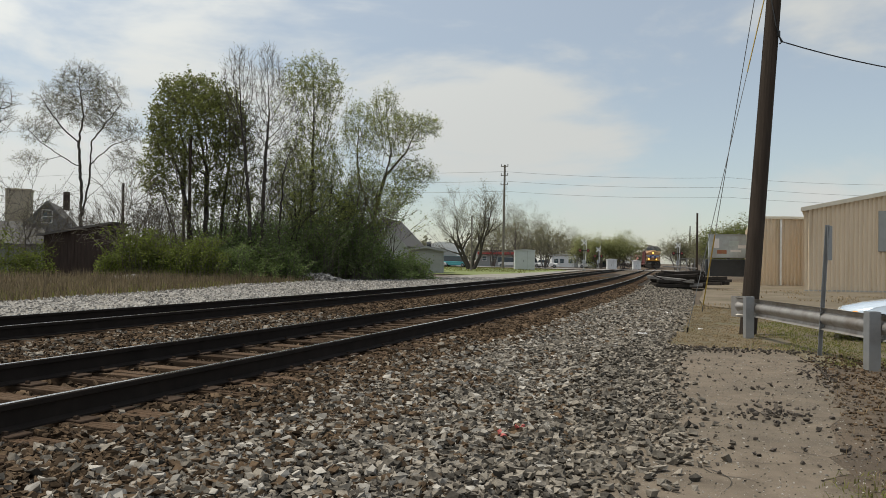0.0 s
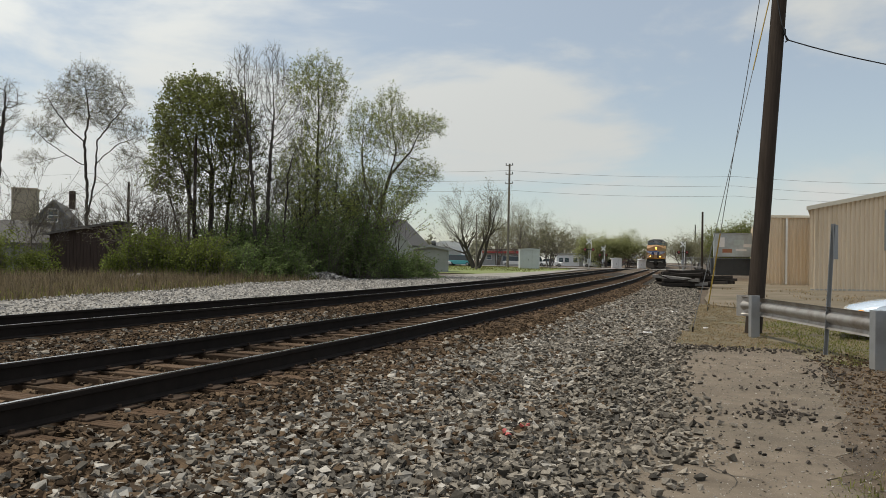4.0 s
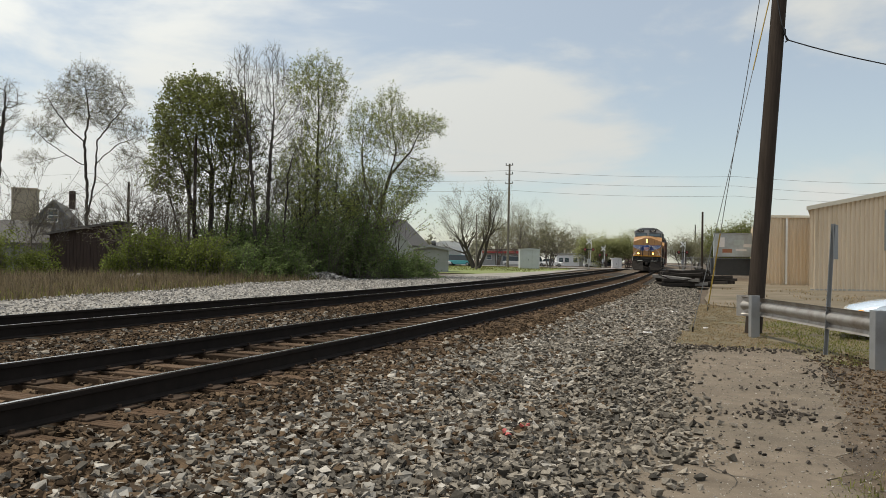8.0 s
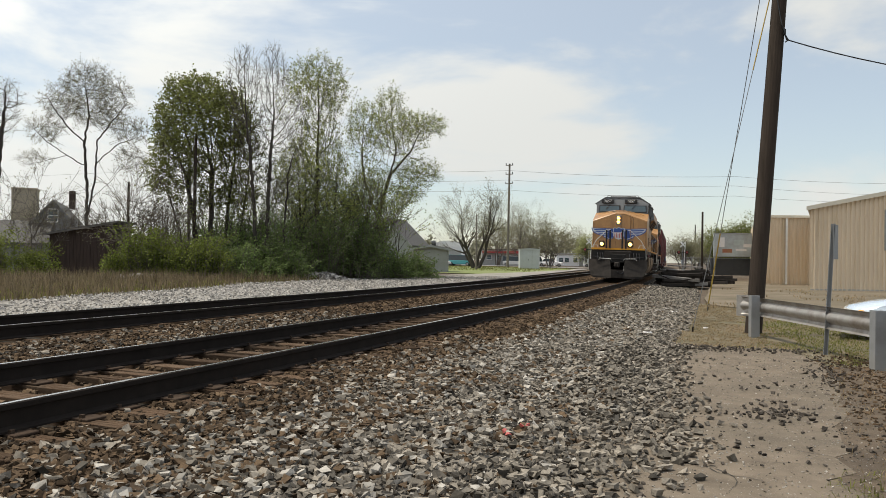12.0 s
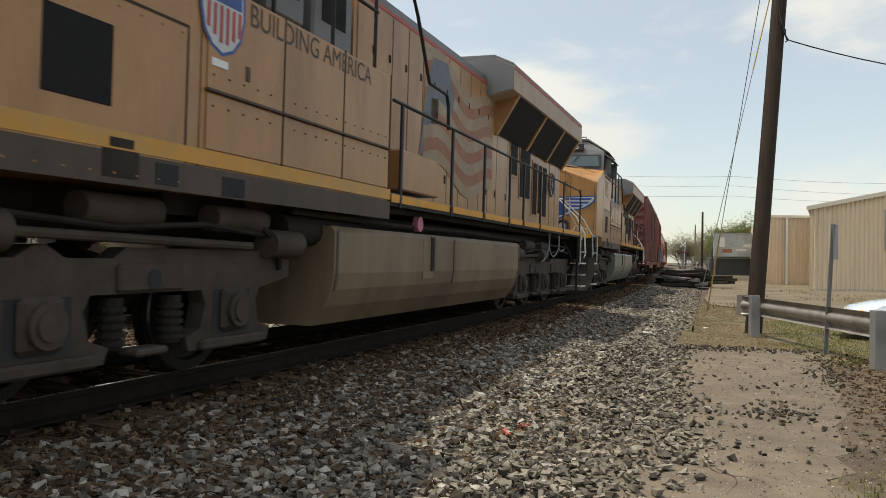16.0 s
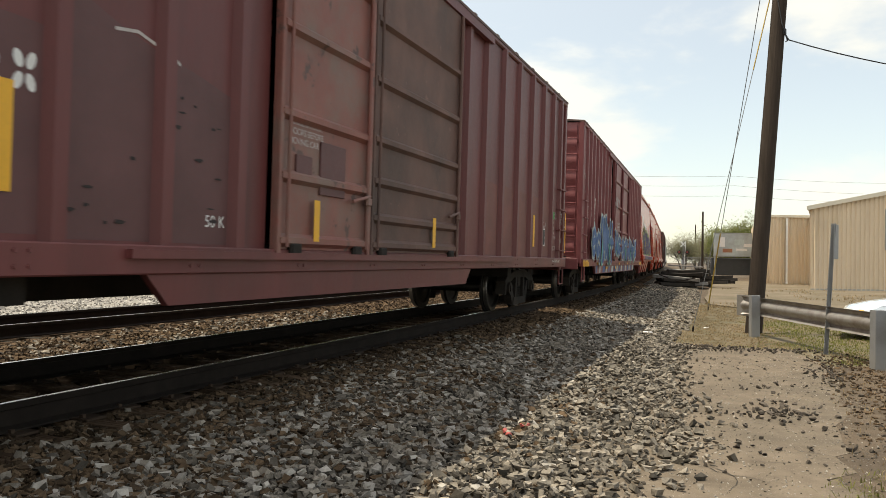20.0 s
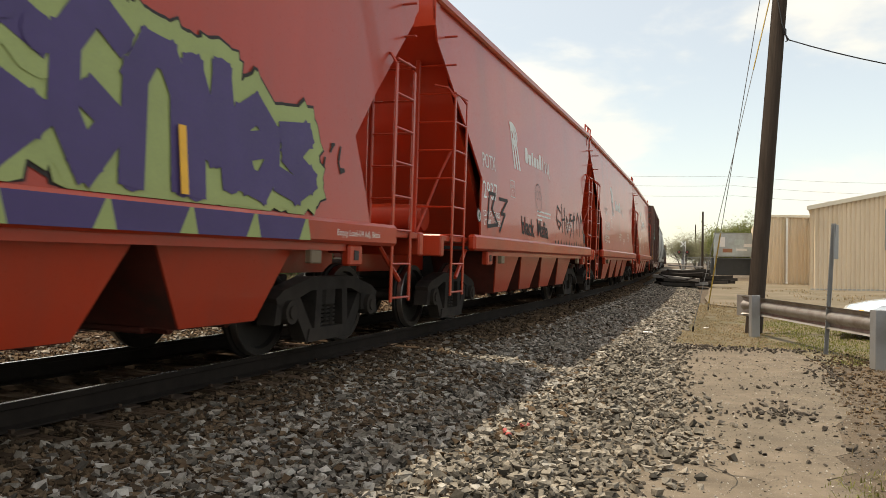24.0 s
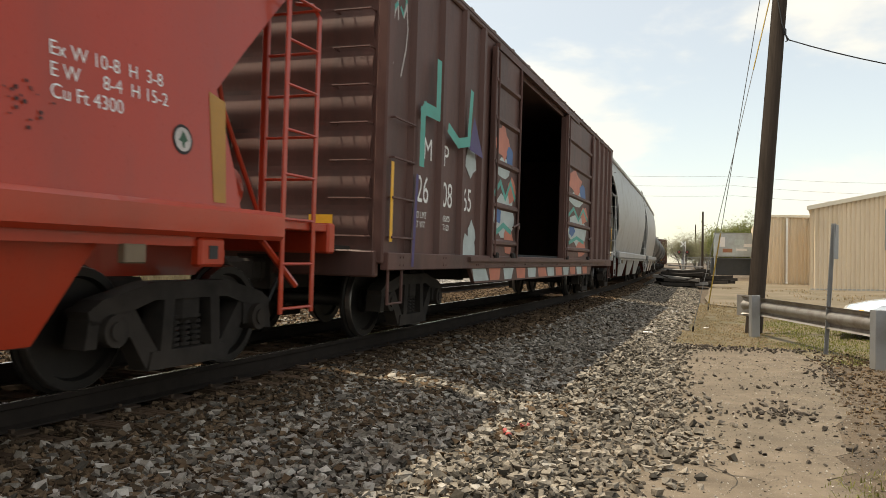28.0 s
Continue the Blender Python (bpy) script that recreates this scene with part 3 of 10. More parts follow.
# ---------------------------------------------------------------- rails and ties
RAIL = [(-0.075, -0.186), (0.075, -0.186), (0.075, -0.172), (0.012, -0.155), (0.009, -0.05), (0.036, -0.04), (0.036, -0.006), (0.03, 0.0), (-0.03, 0.0), (-0.036, -0.006), (-0.036, -0.04), (-0.009, -0.05), (-0.012, -0.155), (-0.075, -0.172)]


def on_line(centre, s, lat, z):
    """A point on the near track (centre 0) or on the far one, which lies level and draws in."""
    return tr(s, lat, z) if centre == 0 else tr(s, far_line(s) + lat, z, False)


def far_line(s):
    return np.interp(s, (0, 10, 20, 40, 60, 90, 130), FAR_LINE)


def rail(centre, side, label):
    m = Mesh()
    ss = [-200, -100, -50, -20] + [2.0 * i for i in range(-5, 60)] + [120 + 10 * i for i in range(45)]
    m.loft([[on_line(centre, s, side * 0.755 + a, b) for a, b in RAIL] for s in ss])
    top = Mesh()
    top.loft([[on_line(centre, s, side * 0.755 + a, b) for a, b in ((-0.012, 0.001), (0.024, 0.001), (0.024, 0.003), (-0.012, 0.003))] for s in ss])
    ob = tagged(part("rail", m, M_RAIL), label, "rail", "rails of the tracks")
    part("running_surface", top, M_RAILTOP, ob, "polished steel running band")
    return ob


for c in (0.0, TRACK2):
    for sd in (1, -1):
        rail(c, sd, "long dark rusty steel rail with a polished head")
def split_tie(seed):
    """A worn sleeper: long splinters of uneven height and length side by side, with cracks between."""
    rg = random.Random(seed)
    m, n = Mesh(), 5
    m.box(0, 0, -0.03, 2.54, 0.215, 0.1)
    a = -0.1125
    for k in range(n):
        w = 0.225 / n * rg.uniform(0.75, 1.2) if k < n - 1 else 0.1125 - a
        l0, l1 = 1.3 - rg.random() ** 2 * 0.09, 1.3 - rg.random() ** 2 * 0.09
        top = 0.08 - rg.random() ** 2 * 0.016
        m.box((l1 - l0) / 2, a + w / 2, (top - 0.08) / 2, l0 + l1, w - rg.uniform(0.002, 0.01), top + 0.08, 0.006)
        a += w
    return m.data("tie", M_TIE)


tie_meshes = [split_tie(k) for k in range(8)]
plate_mesh = Mesh().box(0, 0, 0, 0.36, 0.19, 0.02, 0.005).box(-0.1, 0.06, 0.02, 0.03, 0.03, 0.03).box(0.1, -0.06, 0.02, 0.03, 0.03, 0.03).data("tie_plate", M_PLATE)
rng = random.Random(4)
for c, stop in ((0.0, 70), (TRACK2, 30)):
    for i in range(-16, int(stop / 0.5)):
        s = i * 0.5 + rng.uniform(-0.04, 0.04)
        p = on_line(c, s, rng.uniform(-0.06, 0.06), -0.277 + rng.uniform(-0.008, 0.008))
        h = math.degrees(np.interp(s, _S, _H))
        tie = tagged(part("railway_tie", tie_meshes[i % 8], None, at=pose(*p, rng.uniform(-0.6, 0.6), 0.93, h + rng.uniform(-1.2, 1.2))), "weathered brown timber railway tie half sunk in ballast", "railway tie", "ties under the rails")
        if s < 32 and c == 0:
            for sd in (-0.755, 0.755):
                part("tie_plate", plate_mesh, None, tie, at=pose(sd, 0, 0.087))
far_ties = Mesh()
for c, a, b in ((0.0, 70, 240), (TRACK2, 30, 200)):
    for i in range(int((b - a) / 0.5)):
        s = a + i * 0.5
        far_ties.box(0, 0, 0, 2.6, 0.22, 0.16, 0, pose(*on_line(c, s, 0, -0.277), 0, 0.93, math.degrees(np.interp(s, _S, _H))))
tagged(part("distant_ties", far_ties, M_TIE), "rows of brown timber ties receding along the tracks", "railway ties", kind="stuff")
# ---------------------------------------------------------------- loose stones
def stones(name, places, sizes, mat, label, seed, flat=0.55):
    """Many crushed stones as one body of stuff: each a jittered angular block, half sunk."""
    rs = np.random.RandomState(seed)
    n = len(places)
    cube = np.array([(i, j, k) for i in (-1, 1) for j in (-1, 1) for k in (-1, 1)], float) * 0.5
    quad = np.array([(0, 1, 3, 2), (4, 6, 7, 5), (0, 4, 5, 1), (2, 3, 7, 6), (0, 2, 6, 4), (1, 5, 7, 3)])
    v = cube[None] * (1 + rs.uniform(-0.75, 0.45, (n, 8, 3)))
    v[:, :, 2] *= flat
    v[:, :, 0] *= rs.uniform(0.8, 1.35, (n, 1))
    v *= np.asarray(sizes)[:, None, None]
    a, b = rs.uniform(0, 6.28, (n, 1)), rs.uniform(-1.0, 1.0, (n, 1))
    x, y, z = v[:, :, 0], v[:, :, 1], v[:, :, 2]
    y, z = y * np.cos(b) - z * np.sin(b), y * np.sin(b) + z * np.cos(b)
    x, y = x * np.cos(a) - y * np.sin(a), x * np.sin(a) + y * np.cos(a)
    v = np.stack((x, y, z), 2) + np.asarray(places)[:, None, :]
    f = (quad[None] + 8 * np.arange(n)[:, None, None]).reshape(-1)
    me = bpy.data.meshes.new(name)
    me.vertices.add(8 * n)
    me.vertices.foreach_set("co", v.reshape(-1))
    me.loops.add(24 * n)
    me.loops.foreach_set("vertex_index", f)
    me.polygons.add(6 * n)
    me.polygons.foreach_set("loop_start", np.arange(6 * n) * 4)
    me.update()
    me.validate()
    me.shade_flat()
    me.materials.append(mat)
    return tagged(new(name, me), label, "stones", kind="stuff")


def bed_point(s, lat):
    p = tr(s, lat, bed_z(lat) + 0.035 * noise.noise((lat * 2.1, s * 1.7, 3)), False)
    return p


def strip(rs, s0, s1, l0, l1, n, skip_ties=False, lift=0.0):
    out = []
    while len(out) < n:
        s, l = rs.uniform(s0, s1), rs.uniform(l0, l1)
        if abs(l) < 1.28 and abs((s / 0.5) % 1 - 0.5) > 0.27 and rs.random() < 0.82:
            continue
        p = bed_point(s, l)
        out.append((p.x, p.y, p.z + lift + rs.uniform(-0.008, 0.03)))
    return out


_rs = random.Random(77)


def sized(n, a, b, seed):
    q = np.random.RandomState(seed)
    return a + (b - a) * q.beta(1.5, 3.0, n)


for nm, jobs, mat, lab in (
        ("ballast_stones", [(2.2, 9, 1.9, 4.35, 14000, 0.028, 0.082), (9, 18, 1.8, 4.25, 14500, 0.034, 0.084), (18, 38, 1.8, 4.35, 13000, 0.048, 0.105), (38, 90, 1.7, 4.35, 15000, 0.05, 0.11), (-5, 2.2, 1.9, 4.35, 4000, 0.04, 0.095)], M_STONE, "loose grey crushed stones of the shoulder"),
        ("brown_ballast_stones", [(2.2, 9, 0.85, 2.6, 12500, 0.026, 0.074), (9, 20, 0.85, 2.1, 5500, 0.036, 0.09), (20, 45, 0.85, 1.9, 3000, 0.05, 0.12), (2.2, 12, -3.95, -0.85, 10000, 0.034, 0.085), (12, 30, -3.95, -0.85, 7000, 0.045, 0.1), (30, 70, -3.9, -0.85, 7500, 0.055, 0.11), (-5, 2.2, -3.95, 1.9, 5500, 0.04, 0.09)], M_STONE_BROWN, "loose rust-brown crushed stones beside the ties")):
    pl, sz = [], []
    for k, (s0, s1, l0, l1, n, a, b) in enumerate(jobs):
        pl += strip(_rs, s0, s1, l0, l1, n, l0 < 1.0 and l1 < 2.4 and l0 > 0)
        sz.append(sized(n, a, b, k + 5))
    stones(nm, pl, np.concatenate(sz), mat, lab, 9)
pl = strip(_rs, 2.2, 30, -0.66, 0.66, 4200, True, 0.0)
stones("crib_stones", pl, sized(len(pl), 0.035, 0.085, 3), M_STONE_BROWN, "brown stones between the ties", 4)
# pale limestone beside the far track
pl = []
while len(pl) < 14000:
    s = _rs.uniform(4, 60)
    l = -_rs.uniform(8.6, strip_edge(s) + 0.3)
    p = tr(s, l, 0, False)
    pl.append((p.x, p.y, ground_z(p.x, p.y) + 0.055 + _rs.uniform(-0.01, 0.02)))
stones("pale_gravel_stones", pl, sized(len(pl), 0.035, 0.1, 8), M_STONE_PALE, "pale limestone gravel beside the far track", 6)
# the shoulder spills over the asphalt along an uneven edge
def spill_edge(y):
    return np.interp(y, (3.0, 5.0, 5.6, 6.5, 7.5, 9.0, 12.0, 14.5), (-1.35, -1.2, -0.95, -0.74, -0.82, -1.05, -1.36, -1.4)) + 0.16 * noise.noise((y * 1.6, 3, 1))


pl = []
while len(pl) < 2300:
    yy = _rs.uniform(3.4, 14.8)
    d = abs(_rs.gauss(0, 0.24))
    xx = spill_edge(yy) + 0.16 - d * (2.2 if _rs.random() < 0.75 else -0.9)
    if xx > -2.0:
        pl.append((xx, yy, -0.483 + _rs.uniform(0, 0.02) + max(0.0, -0.9 - xx) * 0.06))
stones("spilled_stones", pl, sized(len(pl), 0.026, 0.08, 51), M_STONE, "grey crushed stones spilled over the asphalt's edge", 52)
# strays on the asphalt, thick along its edge and in little heaps
pl = []
for _ in range(170):
    f = _rs.random() ** 2.2
    yy = _rs.uniform(3.5, 14.5)
    pl.append((spill_edge(yy) + f * 1.9, yy, -0.485))
for cx, cy, sx, sy, n in ((0.3, 8.8, 0.18, 0.28, 100), (0.05, 8.2, 0.2, 0.2, 16), (0.1, 10.4, 0.3, 0.4, 14), (-0.1, 6.9, 0.3, 0.3, 16), (1.0, 12.4, 0.14, 0.9, 130), (-0.6, 14.7, 0.5, 0.25, 230), (0.55, 14.9, 0.4, 0.15, 110)):
    for _ in range(n):
        pl.append((_rs.gauss(cx, sx), _rs.gauss(cy, sy), -0.483))
stones("stray_stones", pl, sized(len(pl), 0.015, 0.058, 2), M_STRAY, "stray grey stones scattered over asphalt", 12)
stones("marked_stones", [(-1.86, 6.3, -0.4), (-1.8, 6.22, -0.41), (-1.78, 6.55, -0.4), (-1.74, 6.6, -0.4)], [0.045, 0.04, 0.04, 0.03], M_REDPAINT, "a few stones splashed with red paint", 3)
pl = strip(_rs, 2.2, 10, 1.7, 4.35, 1300) + strip(_rs, 10, 26, 1.7, 4.0, 1300)
stones("light_ballast_stones", [(x, y, z + 0.012) for x, y, z in pl], sized(len(pl), 0.036, 0.085, 21), M_STONE_LIGHT, "lighter freshly broken stones among the ballast", 22)
pl = strip(_rs, 2.2, 10, 0.9, 2.2, 350) + strip(_rs, 2.2, 14, -3.9, -0.9, 500)
stones("light_ballast_stones", [(x, y, z + 0.012) for x, y, z in pl], sized(len(pl), 0.03, 0.07, 23), M_STONE, "lighter freshly broken stones among brown ballast", 24)
# the two kinds mingle where they meet
pl = strip(_rs, 2.2, 12, 2.2, 4.2, 1500) + strip(_rs, 12, 30, 2.0, 3.6, 1200)
stones("brown_ballast_stones", [(x, y, z + 0.008) for x, y, z in pl], sized(len(pl), 0.034, 0.085, 31), M_STONE_BROWN, "scattered rust-brown stones among grey ballast", 32)
pl = strip(_rs, 2.2, 12, 1.2, 2.4, 1500) + strip(_rs, 2.2, 16, -3.9, -1.3, 1800)
stones("ballast_stones", [(x, y, z + 0.008) for x, y, z in pl], sized(len(pl), 0.034, 0.085, 33), M_STONE, "scattered grey stones among brown ballast", 34)
pl = [(0.86 + abs(_rs.gauss(0, 0.5)) + 0.02 * k / 50, _rs.uniform(5.5, 14.5), -0.494) for k in range(1700)]
stones("verge_gravel", pl, sized(len(pl), 0.014, 0.055, 35), M_STONE_BROWN, "fine brown gravel along the asphalt's far edge", 36)
pl = [(_rs.uniform(-1.25, 1.15), _rs.uniform(3.6, 14.6), -0.4935) for _ in range(3200)]
stones("grit", pl, sized(len(pl), 0.005, 0.02, 41), M_STONE, "fine grit lying on the asphalt", 42)
pl = [(_rs.uniform(-1.25, 1.15), _rs.uniform(3.6, 14.6), -0.4935) for _ in range(2200)]
stones("grit", pl, sized(len(pl), 0.005, 0.018, 43), M_STONE_LIGHT, "pale grit lying on the asphalt", 44)
# ---------------------------------------------------------------- train: shared pieces
def nose_at(t):
    """How far along the track the leading engine's nose is at a time."""
    return 12.308 - 11.337 * (t - 15) + 0.00595 * (t - 15) ** 2


VEHICLES, AXLES = [], []
SIDE = Matrix(((0, 0, 1, 0), (1, 0, 0, 0), (0, 1, 0, 0), (0, 0, 0, 1)))
FRONT = Matrix(((1, 0, 0, 0), (0, 0, -1, 0), (0, 1, 0, 0), (0, 0, 0, 1)))


def on_side(y, z, x, lean=0.0):
    """The place for flat paint on the side that faces the camera."""
    return Matrix.Translation((x, y, z)) @ Matrix.Rotation(lean, 4, "Y") @ SIDE


def on_front(x, z, y, lean=0.0):
    return Matrix.Translation((x, y, z)) @ Matrix.Rotation(lean, 4, "X") @ FRONT


def paint(name, polys, mat, parent, m, label=""):
    """Flat painted shapes, a few outlines in one plane."""
    me = Mesh()
    for i, p in enumerate(polys):
        me.add([(a, b, 0.0001 * (i % 100)) for a, b in p], [tuple(range(len(p)))])
    return part(name, me, mat, parent, label, at=m)


def ring(cy, cz, r, n=24):
    return [(cy + r * math.cos(6.28319 * i / n), cz + r * math.sin(6.28319 * i / n)) for i in range(n)]


def bars(text_widths, h, gap, x=0.0, y=0.0):
    """Rows of plain bars in place of small writing."""
    out = []
    for row in text_widths:
        cx = x
        for w in row:
            out.append([(cx, y), (cx + w, y), (cx + w, y + h), (cx, y + h)])
            cx += w + h * 0.6
        y -= h + gap
    return out


WHEEL_CACHE = {}


def wheelset_mesh(r):
    """Two flanged wheels on an axle, with holes of the wheel plate as raised ribs so that its turning shows."""
    if r not in WHEEL_CACHE:
        m = Mesh()
        for sd in (-1, 1):
            prof = [(0.66, 0.09), (0.69, r * 0.32), (0.7, r * 0.78), (0.67, r * 0.84), (0.67, r + 0.027), (0.705, r + 0.027), (0.72, r), (0.81, r - 0.006), (0.81, r * 0.84), (0.76, r * 0.8), (0.75, r * 0.34), (0.83, 0.16), (0.83, 0.08)]
            n = 28
            m.loft([[(sd * x, q * math.cos(6.28319 * i / n), q * math.sin(6.28319 * i / n)) for i in range(n)] for x, q in prof])
        m.tube((-1.05, 0, 0), (1.05, 0, 0), 0.085, 12)
        for sd in (-1, 1):
            for k in range(3):
                a = k * 2.0944
                m.box(sd * 1.055, 0.05 * math.cos(a), 0.05 * math.sin(a), 0.02, 0.025, 0.025)
        WHEEL_CACHE[r] = m.data("wheelset", M_STEEL, smooth=True)
    return WHEEL_CACHE[r]


RIM = {}


def wheelset(parent, y, r):
    if r not in RIM:
        n = 28
        m = Mesh().loft([[(x, q * math.cos(6.28319 * i / n), q * math.sin(6.28319 * i / n)) for i in range(n)] for x, q in ((0.735, r + 0.001), (0.805, r - 0.003), (0.8125, r - 0.009), (0.735, r - 0.01))])
        RIM[r] = m.data("tread", M_TREAD, smooth=True)
    w = part("wheelset", wheelset_mesh(r), None, parent, "worn steel wheels on an axle", at=pose(0, y, r))
    for turn in (0, 180):
        part("tread", RIM[r], None, w, "bright worn tread", at=pose(0, 0, 0, 0, 0, turn))
    AXLES.append((w, y, r))
    return w


FRAME2 = {}


def freight_truck(car, y, r=0.457):
    """A two-axle freight truck: cast side frames with windows, spring nests, bolster and wheels."""
    t = part("truck", Mesh().box(0, 0, 0.58, 2.2, 0.3, 0.26, 0.05).box(0, 0, 0.74, 0.8, 0.5, 0.12, 0.03).box(0, 0.42, 0.4, 1.9, 0.09, 0.12).box(0, -0.42, 0.4, 1.9, 0.09, 0.12), M_UNDER, car, "grimy two-axle freight truck", at=pose(0, y, 0))
    if not FRAME2:
        m = Mesh()
        for x0, x1 in ((0.92, 1.12),):
            # top chord, lower chord, columns and diagonal arms round three windows
            m.prism([(-1.12, 0.6), (-0.98, 0.68), (-0.45, 0.8), (0.45, 0.8), (0.98, 0.68), (1.12, 0.6), (1.08, 0.5), (0.9, 0.53), (0.45, 0.66), (-0.45, 0.66), (-0.9, 0.53), (-1.08, 0.5)], "x", x0, x1)
            m.prism([(-0.5, 0.12), (0.5, 0.12), (0.46, 0.26), (-0.46, 0.26)], "x", x0, x1)
            for sg in (-1, 1):
                m.prism([(sg * 0.22, 0.66), (sg * 0.34, 0.66), (sg * 0.37, 0.26), (sg * 0.25, 0.26)], "x", x0, x1)
                m.prism([(sg * 0.8, 0.56), (sg * 0.66, 0.62), (sg * 0.38, 0.26), (sg * 0.5, 0.13)], "x", x0 + 0.02, x1 - 0.02)
                m.prism([(sg * 1.1, 0.55), (sg * 1.14, 0.34), (sg * 1.03, 0.34), (sg * 1.0, 0.52)], "x", x0, x1)
                m.prism([(sg * 0.8, 0.58), (sg * 0.78, 0.4), (sg * 0.7, 0.4), (sg * 0.7, 0.6)], "x", x0, x1)
        FRAME2["frame"] = m.data("side_frame", M_UNDER)
        s = Mesh()
        for k in range(6):
            s.tube((1.02, 0, 0.27 + k * 0.045), (1.02, 0, 0.295 + k * 0.045), 0.058, 10)
        s.tube((1.02, 0, 0.26), (1.02, 0, 0.54), 0.035, 8)
        FRAME2["spring"] = s.data("spring", M_UNDER)
        b = Mesh().tube((0.98, 0, 0), (1.17, 0, 0), 0.12, 16).tube((1.17, 0, 0), (1.19, 0, 0), 0.07, 12)
        b.box(1.04, 0, 0.08, 0.16, 0.24, 0.1, 0.03)
        FRAME2["box"] = b.data("bearing", M_UNDER, True)
    for sd in (1, -1):
        m = pose(0, 0, 0, 0, 0, 0 if sd > 0 else 180)
        part("side_frame", FRAME2["frame"], None, t, at=m)
        for dy in (-0.13, 0.0, 0.13):
            part("spring", FRAME2["spring"], None, t, at=pose(0, dy, 0, 0, 0, 0 if sd > 0 else 180))
        for dy in (-0.89, 0.89):
            part("bearing", FRAME2["box"], None, t, at=pose(0, dy, r, 0, 0, 0 if sd > 0 else 180))
    for dy in (-0.89, 0.89):
        wheelset(t, dy, r)
    return t


def coupler(car, y, sg, mat):
    m = Mesh().box(0, y + sg * 0.25, 0.84, 0.26, 0.8, 0.26, 0.03).box(0, y + sg * 0.68, 0.84, 0.3, 0.26, 0.3, 0.06)
    m.box(0.1, y + sg * 0.82, 0.84, 0.12, 0.2, 0.26, 0.04)
    part("coupler", m, mat, car, "rusty knuckle coupler")
    part("air_hose", Mesh().path([(0.35, y + sg * 0.2, 0.75), (0.36, y + sg * 0.4, 0.5), (0.3, y + sg * 0.6, 0.35), (0.15, y + sg * 0.8, 0.36), (0.05, y + sg * 0.95, 0.45)], 0.025), M_BLACK, car, "sagging rubber air hose")


def ladder(name, car, x, y0, y1, z0, z1, n, mat, r=0.013, stiles=True, label=""):
    """Rungs between two uprights on a side."""
    m = Mesh()
    if stiles:
        for y in (y0, y1):
            m.box(x, y, (z0 + z1) / 2, 0.02, 0.05, z1 - z0)
    for k in range(n):
        z = z0 + (z1 - z0) * (k + 0.5) / n
        m.path([(x - 0.06, y0, z), (x + 0.03, y0 + 0.02, z), (x + 0.03, y1 - 0.02, z), (x - 0.06, y1, z)], r)
    return part(name, m, mat, car, label)


def strokes(lines, w):
    """Brush strokes as strips along broken lines."""
    out = []
    for pts in lines:
        for (a, b), (c, d) in zip(pts, pts[1:]):
            dx, dy = c - a, d - b
            k = w / 2 / max(1e-6, math.hypot(dx, dy))
            nx, ny, ex, ey = -dy * k, dx * k, dx * k * 0.8, dy * k * 0.8
            out.append([(a + nx - ex, b + ny - ey), (a - nx - ex, b - ny - ey), (c - nx + ex, d - ny + ey), (c + nx + ex, d + ny + ey)])
    return out
